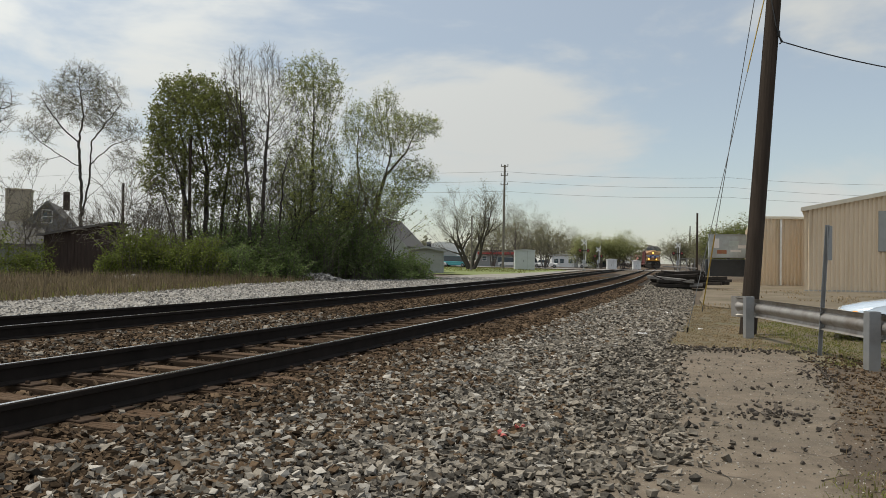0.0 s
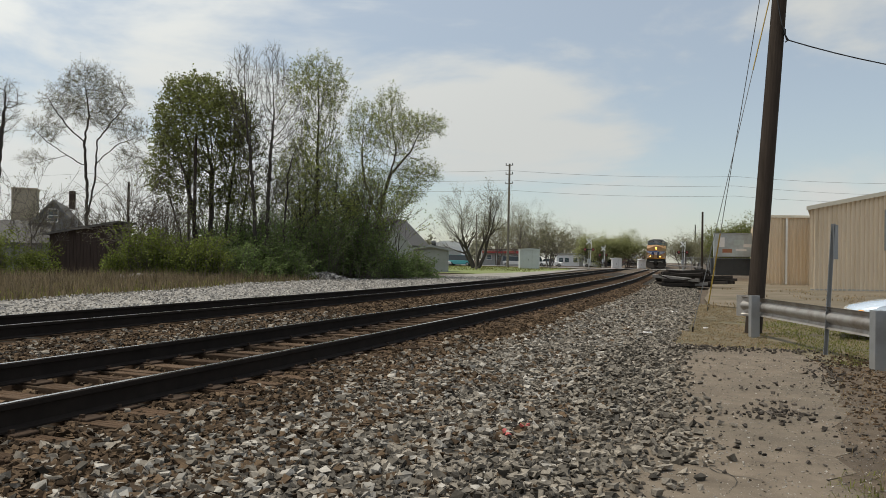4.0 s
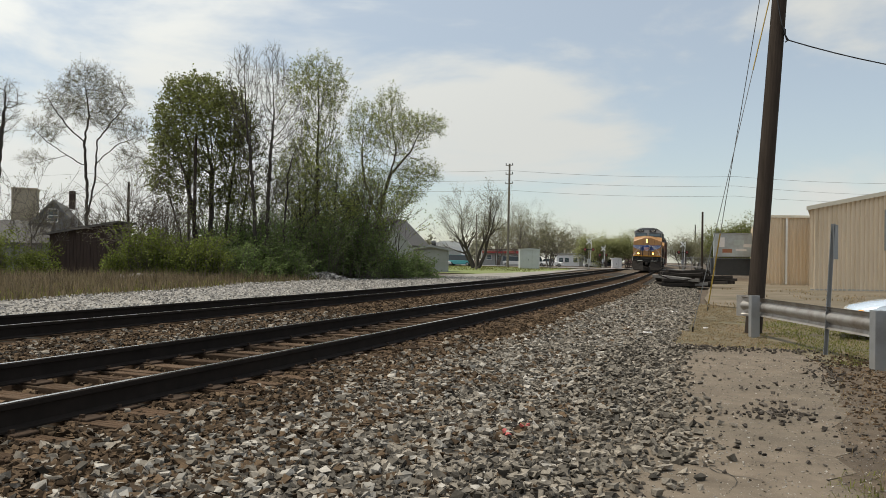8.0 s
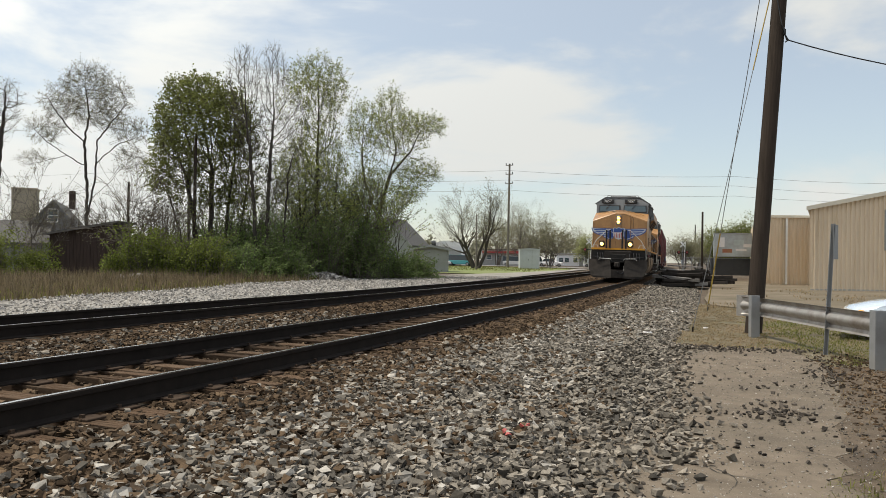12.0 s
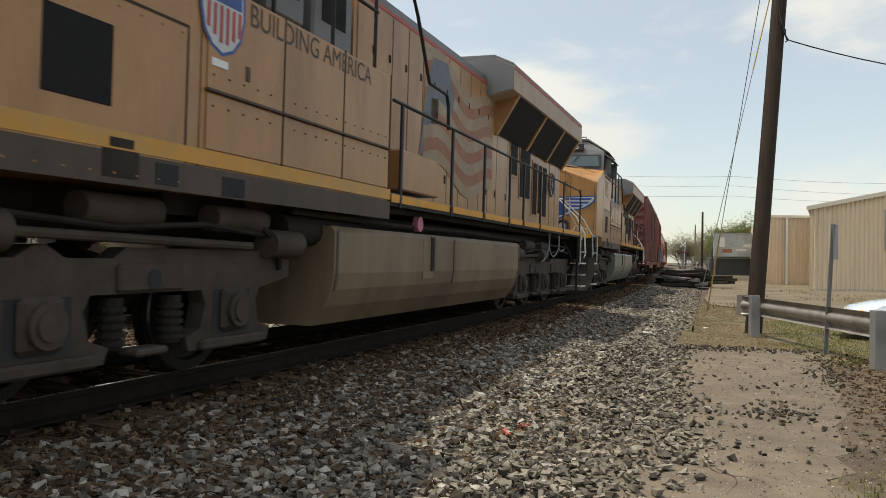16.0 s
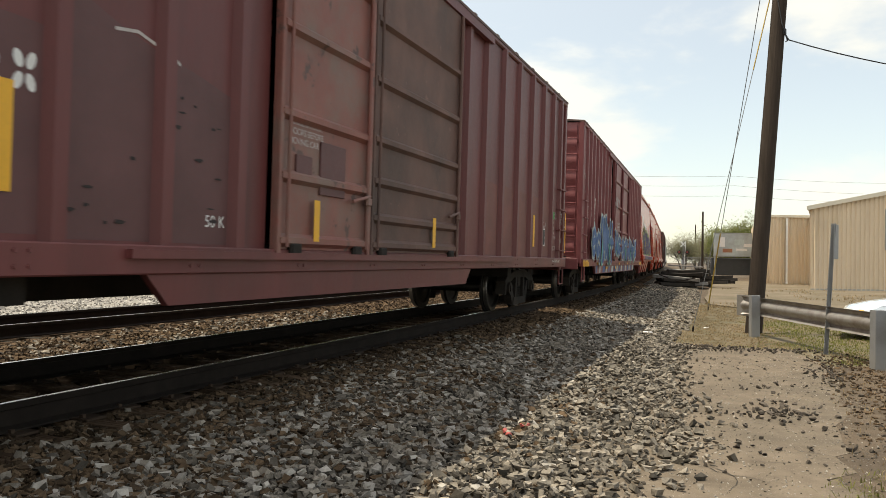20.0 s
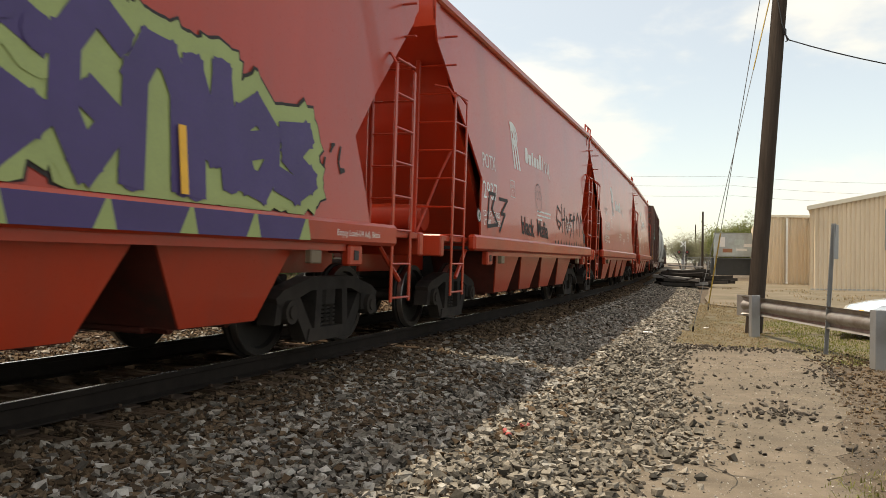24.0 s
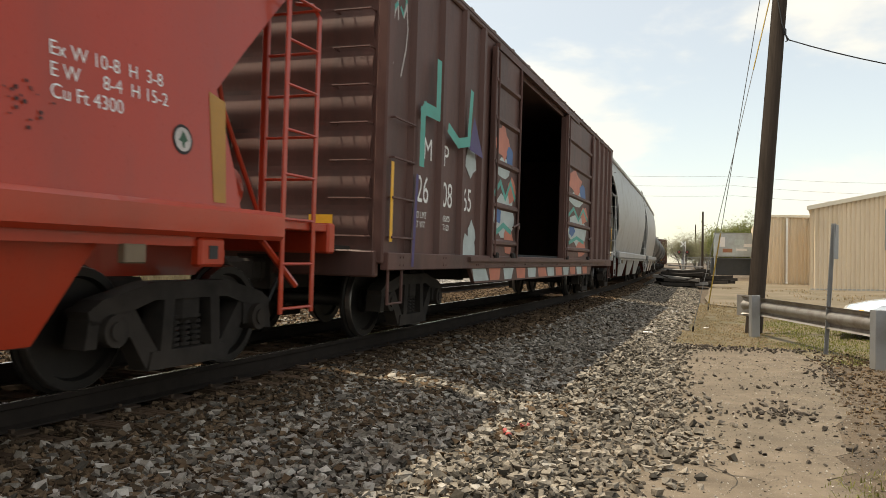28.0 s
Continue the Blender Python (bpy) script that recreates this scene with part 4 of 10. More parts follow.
# ---------------------------------------------------------------- locomotives
def truck3(loco, y, sg):
    """A three-axle locomotive truck."""
    t = part("truck", Mesh().box(0, 0, 0.85, 1.9, 0.6, 0.4, 0.05).box(0, 1.1, 0.8, 1.9, 0.4, 0.3, 0.05).box(0, -1.1, 0.8, 1.9, 0.4, 0.3, 0.05), M_UNDER, loco, "grimy three-axle locomotive truck", at=pose(0, y, 0))
    prof = [(-2.95, 0.98), (-2.6, 1.06), (-0.75, 1.06), (-0.62, 0.98), (-0.2, 0.98), (-0.05, 1.06), (0.05, 1.06), (0.2, 0.98), (0.62, 0.98), (0.75, 1.06), (2.6, 1.06), (2.95, 0.98), (2.95, 0.82)]
    for a in (2.03, 0.0, -2.03):
        # flared pedestal legs, open over the axle box
        prof += [(a + 0.42, 0.73), (a + 0.36, 0.62), (a + 0.42, 0.42), (a + 0.6, 0.36), (a + 0.56, 0.25), (a - 0.56, 0.25), (a - 0.6, 0.36), (a - 0.42, 0.42), (a - 0.36, 0.62), (a - 0.42, 0.73)]
    prof += [(-2.95, 0.82)]
    for sd in (1, -1):
        x0, x1 = (1.08, 1.24) if sd > 0 else (-1.24, -1.08)
        m = Mesh().prism(prof, "x", x0, x1)
        for a in (-1.0, 1.0):
            m.box(sd * 1.25, a, 0.84, 0.06, 0.7, 0.2, 0.02)
        fr = part("side_frame", m, M_TRUCK, t)
        # frame openings are flat near-black plates, their shade painted as colour
        for a in (-1.0, 1.0):
            part("frame_hole", Mesh().tube((sd * 1.281, a, 0.83), (sd * 1.284, a, 0.83), 0.075, 16), M_INSHADE, fr)
            part("spring_seat", Mesh().box(sd * 1.2, a, 0.3, 0.2, 0.34, 0.06, 0.02), M_TRUCK, fr)
        for a in (-2.03, 0.0, 2.03):
            part("pedestal_gap", Mesh().prism([(a - 0.26, 0.73), (a + 0.26, 0.73), (a + 0.26, 0.36), (a - 0.26, 0.36)], "x", sd * 1.24, sd * 1.243), M_INSHADE, fr)
        for a in (-2.03, 0.0, 2.03):
            b = Mesh().box(sd * 1.26, a, 0.56, 0.08, 0.36, 0.36, 0.06).tube((sd * 1.28, a, 0.56), (sd * 1.34, a, 0.56), 0.15, 18).tube((sd * 1.34, a, 0.56), (sd * 1.36, a, 0.56), 0.1, 14)
            b.box(sd * 1.27, a, 0.29, 0.07, 0.9, 0.09, 0.02)
            part("journal_box", b, M_TRUCK, t, smooth=True)
        for a in (-1.35, -0.72, 0.72, 1.35):
            s = Mesh()
            for k in range(5):
                s.tube((sd * 1.14, a, 0.36 + k * 0.06), (sd * 1.14, a, 0.395 + k * 0.06), 0.105, 12)
            s.tube((sd * 1.14, a, 0.33), (sd * 1.14, a, 0.7), 0.085, 10)
            part("coil_spring", s, M_UNDER, t)
        c = Mesh().tube((sd * 1.3, sg * 2.45, 1.13), (sd * 1.3, sg * 2.95, 1.13), 0.13, 14).tube((sd * 1.3, sg * 2.95, 1.13), (sd * 1.3, sg * 3.1, 1.13), 0.05, 8)
        c.tube((sd * 1.3, -0.85, 1.14), (sd * 1.3, -0.35, 1.14), 0.13, 14).tube((sd * 1.3, -0.35, 1.14), (sd * 1.3, 2.2 * sg, 1.1), 0.035, 8)
        part("brake_cylinder", c, M_TRUCK, t, smooth=True)
        h = Mesh()
        h.path([(sd * 1.3, -2.6, 1.2), (sd * 1.34, -2.0, 1.18), (sd * 1.3, -1.2, 1.24), (sd * 1.32, -0.4, 1.25), (sd * 1.28, 0.6, 1.2), (sd * 1.33, 1.5, 1.26), (sd * 1.28, 2.5, 1.2)], 0.024)
        h.path([(sd * 1.2, 2.2, 1.5), (sd * 1.32, 2.3, 1.3), (sd * 1.34, 2.6, 1.12), (sd * 1.25, 2.75, 0.9)], 0.03)
        part("brake_pipe", h, M_UNDER, t)
        for a in (-2.6, -1.45, -0.58, 0.58, 1.45, 2.6):
            part("brake_shoe", Mesh().box(sd * 1.0, a, 0.5, 0.12, 0.1, 0.42, 0.03), M_UNDER, t)
    for a in (-2.03, 0.0, 2.03):
        wheelset(t, a, 0.533)
    return t


def bolts(m, x, ys, zs, r=0.008):
    for y in ys:
        for z in zs:
            m.tube((x, y, z), (x + 0.012, y, z), r, 6)
    return m


def locomotive(number, u_nose, lit, side_label):
    Y0 = -9.72                       # the nose in the engine's own space
    L = thing("locomotive", "yellow-and-grey six-axle diesel locomotive " + side_label, "locomotive", group="locomotives of the train")
    VEHICLES.append((L, u_nose + 9.72, 7.0))

    def y(u):
        return Y0 + u

    # underframe, deck and end platforms
    part("underframe", Mesh().box(0, y(9.4), 1.38, 1.5, 20.4, 0.46, 0.03).box(0, y(9.4), 1.6, 2.6, 19.6, 0.06), M_UNDER, L)
    for x in (-0.86, 0.86):
        part("cable_duct", Mesh().box(x, y(10), 1.42, 0.5, 12, 0.18), M_UNDER, L)
    deck = Mesh().box(0, y(13.45), 1.765, 3.04, 12.1, 0.03, 0.006).box(0, y(3.4), 1.75, 2.9, 8.0, 0.05).box(0, y(-0.35), 1.75, 3.02, 0.66, 0.06, 0.008)
    part("deck", deck, M_LGREY, L, "grey walkway deck")
    part("deck_edge", Mesh().box(0, y(13.45), 1.69, 3.03, 12.1, 0.118), M_ENDBLACK, L, "grimy dark deck edge")
    part("platform_edge", Mesh().box(0, y(-0.35), 1.68, 3.0, 0.66, 0.08), M_ENDBLACK, L)
    for sd in (1, -1):
        s = Mesh()
        for a, b in ((7.45, 9.46), (9.62, 11.03), (11.19, 12.56), (12.7, 13.56), (13.72, 14.95), (15.1, 17.3), (17.45, 19.45)):
            s.box(sd * 1.523, y((a + b) / 2), 1.722, 0.006, b - a, 0.095)
        part("sill_stripe", s, M_STRIPE, L, "bright yellow stripe along the sill")
        if lit:
            part("faded_stripe", Mesh().box(sd * 1.5165, y(3.72), 1.755, 0.006, 7.4, 0.12), M_STRIPEOLD, L, "faded yellow stripe under the cab")
        part("skirt", Mesh().box(sd * 1.512, y(4.55), 1.575, 0.01, 5.74, 0.21), M_SKIRT, L, "brown grimy skirt under the cab")
        # openings under the cab: near-black plates with the shade as colour
        for a, b, z in ((1.95, 0.34, 1.56), (3.55, 0.24, 1.58), (4.35, 0.3, 1.56)):
            part("access_hole", Mesh().box(sd * 1.519, y(a), z, 0.008, b, 0.15, 0.002), M_INSHADE, L)
        if not lit:
            part("lower_side", Mesh().box(sd * 1.5065, y(5.7), 1.8, 0.008, 3.4, 0.28), M_GRIMYYELLOW, L, "brown-stained lower side")
    # fuel tank
    tank = [(-1.4, 1.34), (1.4, 1.34), (1.45, 1.28), (1.45, 0.85), (1.42, 0.68), (1.34, 0.5), (1.2, 0.3), (-1.2, 0.3), (-1.34, 0.5), (-1.45, 0.85), (-1.45, 1.28)]
    ft = part("fuel_tank", Mesh().prism(tank, "y", y(6.22), y(13.68)), M_TANK if lit else M_TANKGREY, L, "long dusty fuel tank with sloped lower edges")
    part("fuel_gauge", Mesh().box(1.456, y(9.04), 1.08, 0.03, 0.13, 0.46, 0.008).box(1.475, y(9.04), 1.09, 0.012, 0.06, 0.4), M_BLACK, ft, "narrow black fuel gauge")
    part("filler_cap", Mesh().tube((1.3, y(8.75), 1.47), (1.38, y(8.75), 1.47), 0.1, 14), M_PINK, ft, "round faded pink filler cap")
    part("tank_seam", Mesh().box(1.449, y(8.9), 1.0, 0.008, 0.4, 0.5, 0.003), M_TANK if lit else M_TANKGREY, ft)
    for a in (6.26, 9.9, 13.62):
        part("tank_strap", Mesh().prism([(1.452, 1.3), (1.458, 1.3), (1.458, 0.84), (1.428, 0.67), (1.422, 0.67), (1.452, 0.85)], "y", y(a), y(a + 0.05)), M_SKIRT, ft)
    part("air_reservoir", Mesh().tube((1.15, y(5.55), 1.28), (1.15, y(7.2), 1.28), 0.16, 14), M_UNDER, L, smooth=True)
    truck3(L, y(2.74), 1)
    truck3(L, y(16.7), -1)
    # plow and front end
    pl = Mesh()
    # two mouldboards with a low middle piece, so that the coupler has room above it
    for sd in (-1, 1):
        pl.loft([[(sd * w0, y(tip), z), (sd * w, y(back), z), (sd * w, y(back) + 0.06, z), (sd * w0, y(tip) + 0.06, z)] for z, w0, w, tip, back in ((1.14, 0.42, 1.6, -0.92, -0.72), (0.62, 0.34, 1.6, -1.08, -0.84), (0.2, 0.3, 1.45, -1.28, -1.0), (0.09, 0.3, 1.25, -1.3, -1.04))])
    pl.box(0, y(-1.2), 0.33, 0.66, 0.06, 0.46, 0.01)
    plow = part("snow_plow", pl, M_UNDER, L, "wide grimy steel snow plow")
    for sd in (-1, 1):
        part("grab_iron", Mesh().path([(sd * 0.35, y(-1.0), 1.1), (sd * 0.38, y(-1.06), 1.17), (sd * 1.0, y(-1.0), 1.19), (sd * 1.03, y(-0.95), 1.1)], 0.016), M_SILVERRAIL, plow)
    part("end_plate", Mesh().box(0, y(-0.62), 1.4, 3.0, 0.1, 0.56, 0.02).box(0, y(-0.72), 1.2, 0.9, 0.2, 0.5, 0.03), M_ENDBLACK, L, "grimy black end plate")
    part("end_stripe", Mesh().box(0, y(-0.69), 1.735, 2.98, 0.02, 0.1), M_STRIPE, L, "bright yellow stripe across the end")
    for a, sg in ((-0.75, -1), (19.75, 1)):
        coupler(L, y(a), sg, M_UNDER)
    part("end_plate", Mesh().box(0, y(19.62), 1.38, 3.0, 0.08, 0.62, 0.02), M_ENDBLACK, L)
    part("rear_plow", Mesh().prism([(-1.3, 1.05), (1.3, 1.05), (1.2, 0.32), (-1.2, 0.32)], "y", y(20.0), y(20.06)), M_UNDER, L)
    # corner stairs
    for a, sg in ((-0.1, -1), (19.95, 1)):
        for sd in (1, -1):
            st = part("stairwell", Mesh().box(sd * 1.46, y(a) - sg * 0.4, 1.0, 0.05, 0.1, 1.45, 0.01).prism([(y(a) - sg * 0.42, 1.66), (y(a) + sg * 0.3, 1.66), (y(a) + sg * 0.42, 0.36), (y(a) - sg * 0.42, 0.3)], "x", sd * 1.08, sd * 1.13), M_ENDBLACK, L, "grimy black recessed corner stairs")
            for k, z in enumerate((0.36, 0.66, 0.96, 1.26)):
                part("step", Mesh().box(sd * 1.34, y(a) + sg * 0.02, z, 0.42, 0.7, 0.03, 0.006).box(sd * 1.555, y(a) + sg * 0.02, z + 0.004, 0.02, 0.7, 0.04), M_SILVERRAIL if k % 2 == 0 else M_GALV, st)
            x = sd * 1.5
            hr = Mesh()
            b0 = y(a) + sg * 0.36
            hr.path([(x, b0, 1.12), (x + sd * 0.03, b0 + sg * 0.06, 1.2), (x, b0 + sg * 0.06, 1.75), (x - sd * 0.25, y(a) + sg * 0.5, 2.2), (x - sd * 0.85, y(a) + sg * 0.6, 2.78), (x - sd * 1.0, y(a) + sg * 0.6, 2.8)], 0.019)
            part("corner_handrail", hr, M_SILVERRAIL, L, "bent silver handrail")
            part("corner_handrail", Mesh().path([(x, y(a) - sg * 0.38, 0.92), (x + sd * 0.04, y(a) - sg * 0.38, 1.0), (x + sd * 0.04, y(a) - sg * 0.38, 1.72), (x - sd * 0.28, y(a) - sg * 0.32, 2.25), (x - sd * 0.3, y(a) - sg * 0.3, 2.65)], 0.019), M_SILVERRAIL, L)
            part("hand_loop", Mesh().path([(x - sd * 0.4, y(a) + sg * 0.55, 1.75), (x - sd * 0.3, y(a) + sg * 0.6, 1.98), (x - sd * 0.15, y(a) + sg * 0.6, 1.95), (x - sd * 0.1, y(a) + sg * 0.55, 1.6)], 0.016), M_SILVERRAIL, L)
    # end posts, chains
    for a in (-0.72, 19.72):
        for x in (-0.66, -0.46, 0.22, 0.42):
            part("end_post", Mesh().box(x, y(a), 2.28, 0.09, 0.06, 1.05, 0.01), M_HANDRAIL, L)
        part("safety_chain", Mesh().path([(-0.46, y(a), 2.74), (-0.3, y(a), 2.62), (-0.12, y(a), 2.58), (0.06, y(a), 2.62), (0.22, y(a), 2.74)], 0.014), M_SILVERRAIL, L)
        part("end_rail", Mesh().path([(0.42, y(a), 2.8), (0.2, y(a), 2.8)], 0.018).path([(-0.68, y(a), 2.8), (-0.44, y(a), 2.8)], 0.018), M_SILVERRAIL, L)
    # nose
    def nose_ring(u, half, base, edge, mid):
        return [(-half, y(u), base), (half, y(u), base), (half, y(u), edge), (0.26, y(u), mid), (-0.26, y(u), mid), (-half, y(u), edge)]
    nose = part("nose", Mesh().loft([nose_ring(0.0, 1.5, 1.78, 3.33, 3.78), nose_ring(0.03, 1.53, 1.78, 3.36, 3.81), nose_ring(1.75, 1.53, 1.78, 3.9, 4.02)]), M_YELLOW, L, "blunt sloping yellow nose")
    part("door_seam", Mesh().box(0.6, y(-0.006), 2.75, 0.014, 0.016, 1.85), M_SEAM, nose)
    part("nose_door", Mesh().box(0.62, y(-0.012), 2.75, 0.02, 0.024, 1.85).box(0.63, y(-0.03), 3.4, 0.05, 0.05, 0.12, 0.01).box(0.63, y(-0.03), 2.3, 0.05, 0.05, 0.12, 0.01), M_YELLOW, nose)
    hl = part("headlight_box", Mesh().box(-0.07, y(-0.02), 3.4, 0.3, 0.06, 0.56, 0.02), M_LGREY, nose, "grey twin headlight housing")
    for z in (3.29, 3.51):
        part("headlight", Mesh().tube((-0.07, y(-0.045), z), (-0.07, y(-0.075), z), 0.088, 18), M_LAMP if lit else M_LENS, hl, "lit headlight" if lit else "unlit headlight")
    for x, z in ((-0.75, 3.4), (-0.75, 2.98), (-0.6, 3.86)):
        part("nose_grab", Mesh().path([(x - 0.2, y(0.0), z), (x - 0.2, y(-0.07), z), (x + 0.2, y(-0.07), z + 0.02), (x + 0.2, y(0.0), z + 0.02)], 0.012), M_YELLOW, nose)
    part("hood_rail", Mesh().path([(-1.1, y(0.9), 3.72), (-0.9, y(0.9), 3.9), (-0.3, y(0.8), 4.0), (0.3, y(0.8), 3.98), (0.9, y(0.95), 3.86), (1.3, y(1.1), 3.74)], 0.014), M_YELLOW, nose)
    for sd in (-1, 1):
        dx = -0.13 + sd * 0.79
        d = part("ditch_light", Mesh().box(dx, y(-0.6), 2.0, 0.32, 0.26, 0.34, 0.05).box(dx, y(-0.75), 2.17, 0.3, 0.1, 0.02), M_BLACK, L, "black ditch light housing")
        part("bezel", Mesh().tube((dx, y(-0.72), 2.0), (dx, y(-0.745), 2.0), 0.125, 20), M_LGREY, d)
        part("lens", Mesh().tube((dx, y(-0.73), 2.0), (dx, y(-0.755), 2.0), 0.1, 18), M_LAMPDIM if lit else M_LENS, d, "lit ditch light" if lit else "unlit lens")
    # winged shield on the nose: plain shapes
    yf = y(-0.012)
    wing = []
    for sd in (-1, 1):
        wing.append([(sd * a, b) for a, b in ((0.25, 2.86), (1.5, 2.9), (1.46, 2.78), (1.34, 2.68), (1.2, 2.6), (1.04, 2.55), (0.86, 2.52), (0.8, 2.42), (0.66, 2.36), (0.5, 2.3), (0.36, 2.36), (0.28, 2.5))])
    edge = []
    for sd in (-1, 1):
        edge.append([(sd * a, b) for a, b in ((0.22, 2.9), (1.56, 2.94), (1.5, 2.75), (1.37, 2.64), (1.22, 2.56), (1.05, 2.51), (0.89, 2.49), (0.83, 2.39), (0.68, 2.32), (0.5, 2.26), (0.33, 2.33), (0.24, 2.5))])
    paint("wing_edge", edge, M_BLUE, nose, on_front(-0.04, 0, yf + 0.003), "dark blue wing outline")
    paint("door_outline", strokes([[(0.12, 2.95), (0.12, 3.7), (0.2, 3.74), (0.7, 3.56), (0.76, 3.48), (0.76, 1.95)]], 0.014), M_SEAM, nose, on_front(0, 0, y(-0.004)))
    paint("wing_emblem", wing, M_SILVERPAINT, nose, on_front(-0.04, 0, yf), "silver wing emblem")
    feather = []
    for sd in (-1, 1):
        for a0, a1, z in ((0.28, 1.45, 2.84), (0.3, 1.37, 2.735), (0.32, 1.2, 2.63), (0.34, 1.0, 2.525)):
            feather.append([(sd * a0, z - 0.035), (sd * (a1 - 0.07), z - 0.035), (sd * a1, z + 0.025), (sd * a0, z + 0.025)])
        feather.append([(sd * 0.28, 2.84), (sd * 0.58, 2.84), (sd * 0.6, 2.6), (sd * 0.76, 2.46), (sd * 0.6, 2.38), (sd * 0.5, 2.34), (sd * 0.32, 2.4)])
    for q in feather:
        paint("wing_feather", [q], M_BLUE, nose, on_front(-0.04, 0, yf - 0.004), "blue feather stripe")
    sh = [(-0.34, 2.92), (-0.24, 2.96), (-0.12, 2.93), (0, 3.0), (0.12, 2.93), (0.24, 2.96), (0.34, 2.92), (0.3, 2.72), (0.31, 2.5), (0.2, 2.36), (0, 2.28), (-0.2, 2.36), (-0.31, 2.5), (-0.3, 2.72)]
    paint("shield", [sh], M_SILVERPAINT, nose, on_front(-0.04, 0, yf - 0.008), "silver-edged shield")
    paint("shield_chief", [[(-0.3, 2.9), (-0.22, 2.93), (-0.12, 2.9), (0, 2.96), (0.12, 2.9), (0.22, 2.93), (0.3, 2.9), (0.27, 2.7), (-0.27, 2.7)]], M_BLUE, nose, on_front(-0.04, 0, yf - 0.012))
    paint("shield_stripes", [[(x - 0.022, 2.68), (x + 0.022, 2.68), (x + 0.022, 2.36 + abs(x) * 0.18), (x - 0.022, 2.36 + abs(x) * 0.18)] for x in (-0.22, -0.13, -0.04, 0.05, 0.14, 0.23)], M_REDPAINT, nose, on_front(-0.04, 0, yf - 0.012))
    # cab
    cw = [(-1.5, 1.5), (1.5, 1.5), (1.5, 4.42), (0.95, 4.7), (-0.95, 4.7), (-1.5, 4.42)]
    cab = part("cab", Mesh().prism([(-1.5, 1.5), (1.5, 1.5), (1.5, 3.86), (-1.5, 3.86)], "y", y(1.55), y(3.9)), M_YELLOW, L, "yellow cab with grey upper part")
    part("cab_top", Mesh().loft([[(-1.49, y(1.6), 3.84), (1.49, y(1.6), 3.84), (1.5, y(1.72), 4.46), (0.95, y(1.85), 4.8), (-0.95, y(1.85), 4.8), (-1.5, y(1.72), 4.46)], [(-1.49, y(3.88), 3.84), (1.49, y(3.88), 3.84), (1.5, y(3.88), 4.46), (0.95, y(3.88), 4.8), (-0.95, y(3.88), 4.8), (-1.5, y(3.88), 4.46)]]), M_LGREY, cab, "grey upper cab")
    roof = part("cab_roof", Mesh().prism([(-1.56, 4.46), (-0.97, 4.82), (0.97, 4.82), (1.56, 4.46), (1.62, 4.46), (0.99, 4.87), (-0.99, 4.87), (-1.62, 4.46)], "y", y(1.8), y(3.98)), M_LGREY, cab, "grey bevelled cab roof")
    part("roof_box", Mesh().box(0, y(2.9), 4.91, 1.5, 1.2, 0.1, 0.03).box(0.3, y(2.2), 4.9, 0.3, 0.3, 0.08, 0.02).path([(-0.9, y(1.95), 4.87), (-0.9, y(1.95), 4.95), (0.9, y(1.95), 4.95), (0.9, y(1.95), 4.87)], 0.02), M_LGREY, roof)
    wl_ = radians(12)
    for x0, x1 in ((-1.32, -0.16), (0.12, 1.36)):
        m = Mesh().prism([(x0 - 0.06, 3.93), (x1 + 0.06, 3.93), (x1 + 0.04, 4.36), (x0 - 0.02, 4.36)], "y", -0.03, 0.02)
        w = part("windshield", m, M_BLACK, cab, "dark framed windshield", at=Matrix.Translation((0, y(1.6), 0)) @ Matrix.Translation((0, 0, 3.9)) @ Matrix.Rotation(-0.2, 4, "X") @ Matrix.Translation((0, 0, -3.9)))
        part("pane", Mesh().prism([(x0, 3.98), (x1, 3.98), (x1 - 0.03, 4.31), (x0 + 0.03, 4.31)], "y", -0.04, -0.034), M_SKYGLASS, w, "glossy glass with the sky's reflection put into its colour")
        part("wiper", Mesh().path([((x0 + x1) / 2, -0.05, 4.36), ((x0 + x1) / 2 - 0.2, -0.06, 4.12)], 0.012), M_BLACK, w)
    for x in (-0.84, 0.5):
        nb = part("number_board", Mesh().box(x, y(1.7), 4.6, 0.72, 0.1, 0.25, 0.02), M_BLACK, cab, "black number board")
        lettering("numerals", number, 0.22, M_WHITE, nb, on_front(x, 4.6, y(1.644)), "CENTER", squeeze=1.0)
    sun_shade = part("sun_visor", Mesh().prism([(1.5, 4.36), (1.74, 4.22), (1.75, 4.25), (1.5, 4.4)], "y", y(1.75), y(3.7)), M_LGREY, cab, "grey window visor")
    sw = part("side_window", Mesh().box(1.505, y(2.75), 4.0, 0.02, 1.65, 0.62, 0.005), M_YELLOW, cab)
    for a, b in ((1.98, 2.32), (2.38, 2.98), (3.06, 3.5)):
        part("pane", Mesh().box(1.517, y((a + b) / 2), 4.02, 0.012, b - a, 0.5, 0.004), M_SKYGLASS, sw, "glossy side window with the sky's reflection put into its colour")
    for a, w in ((1.95, 0.16), (3.56, 0.2)):
        part("mirror", Mesh().box(1.61, y(a), 4.03, w, 0.035, 0.5, 0.01), M_LGREY, cab)
    lettering("road_number", number, 0.76, M_GHOSTNUM, cab, on_side(y(1.72), 3.34, 1.505), squeeze=0.95, label="faded red numerals")
    door = part("side_door", Mesh().box(1.506, y(2.72), 2.08, 0.014, 2.05, 1.2, 0.004), M_YELLOW if lit else M_GRIMYYELLOW, cab, "riveted access door")
    part("bolt_row", bolts(Mesh(), 1.512, [y(1.78 + 0.21 * k) for k in range(10)], (2.62, 1.54)), M_YELLOW, door)
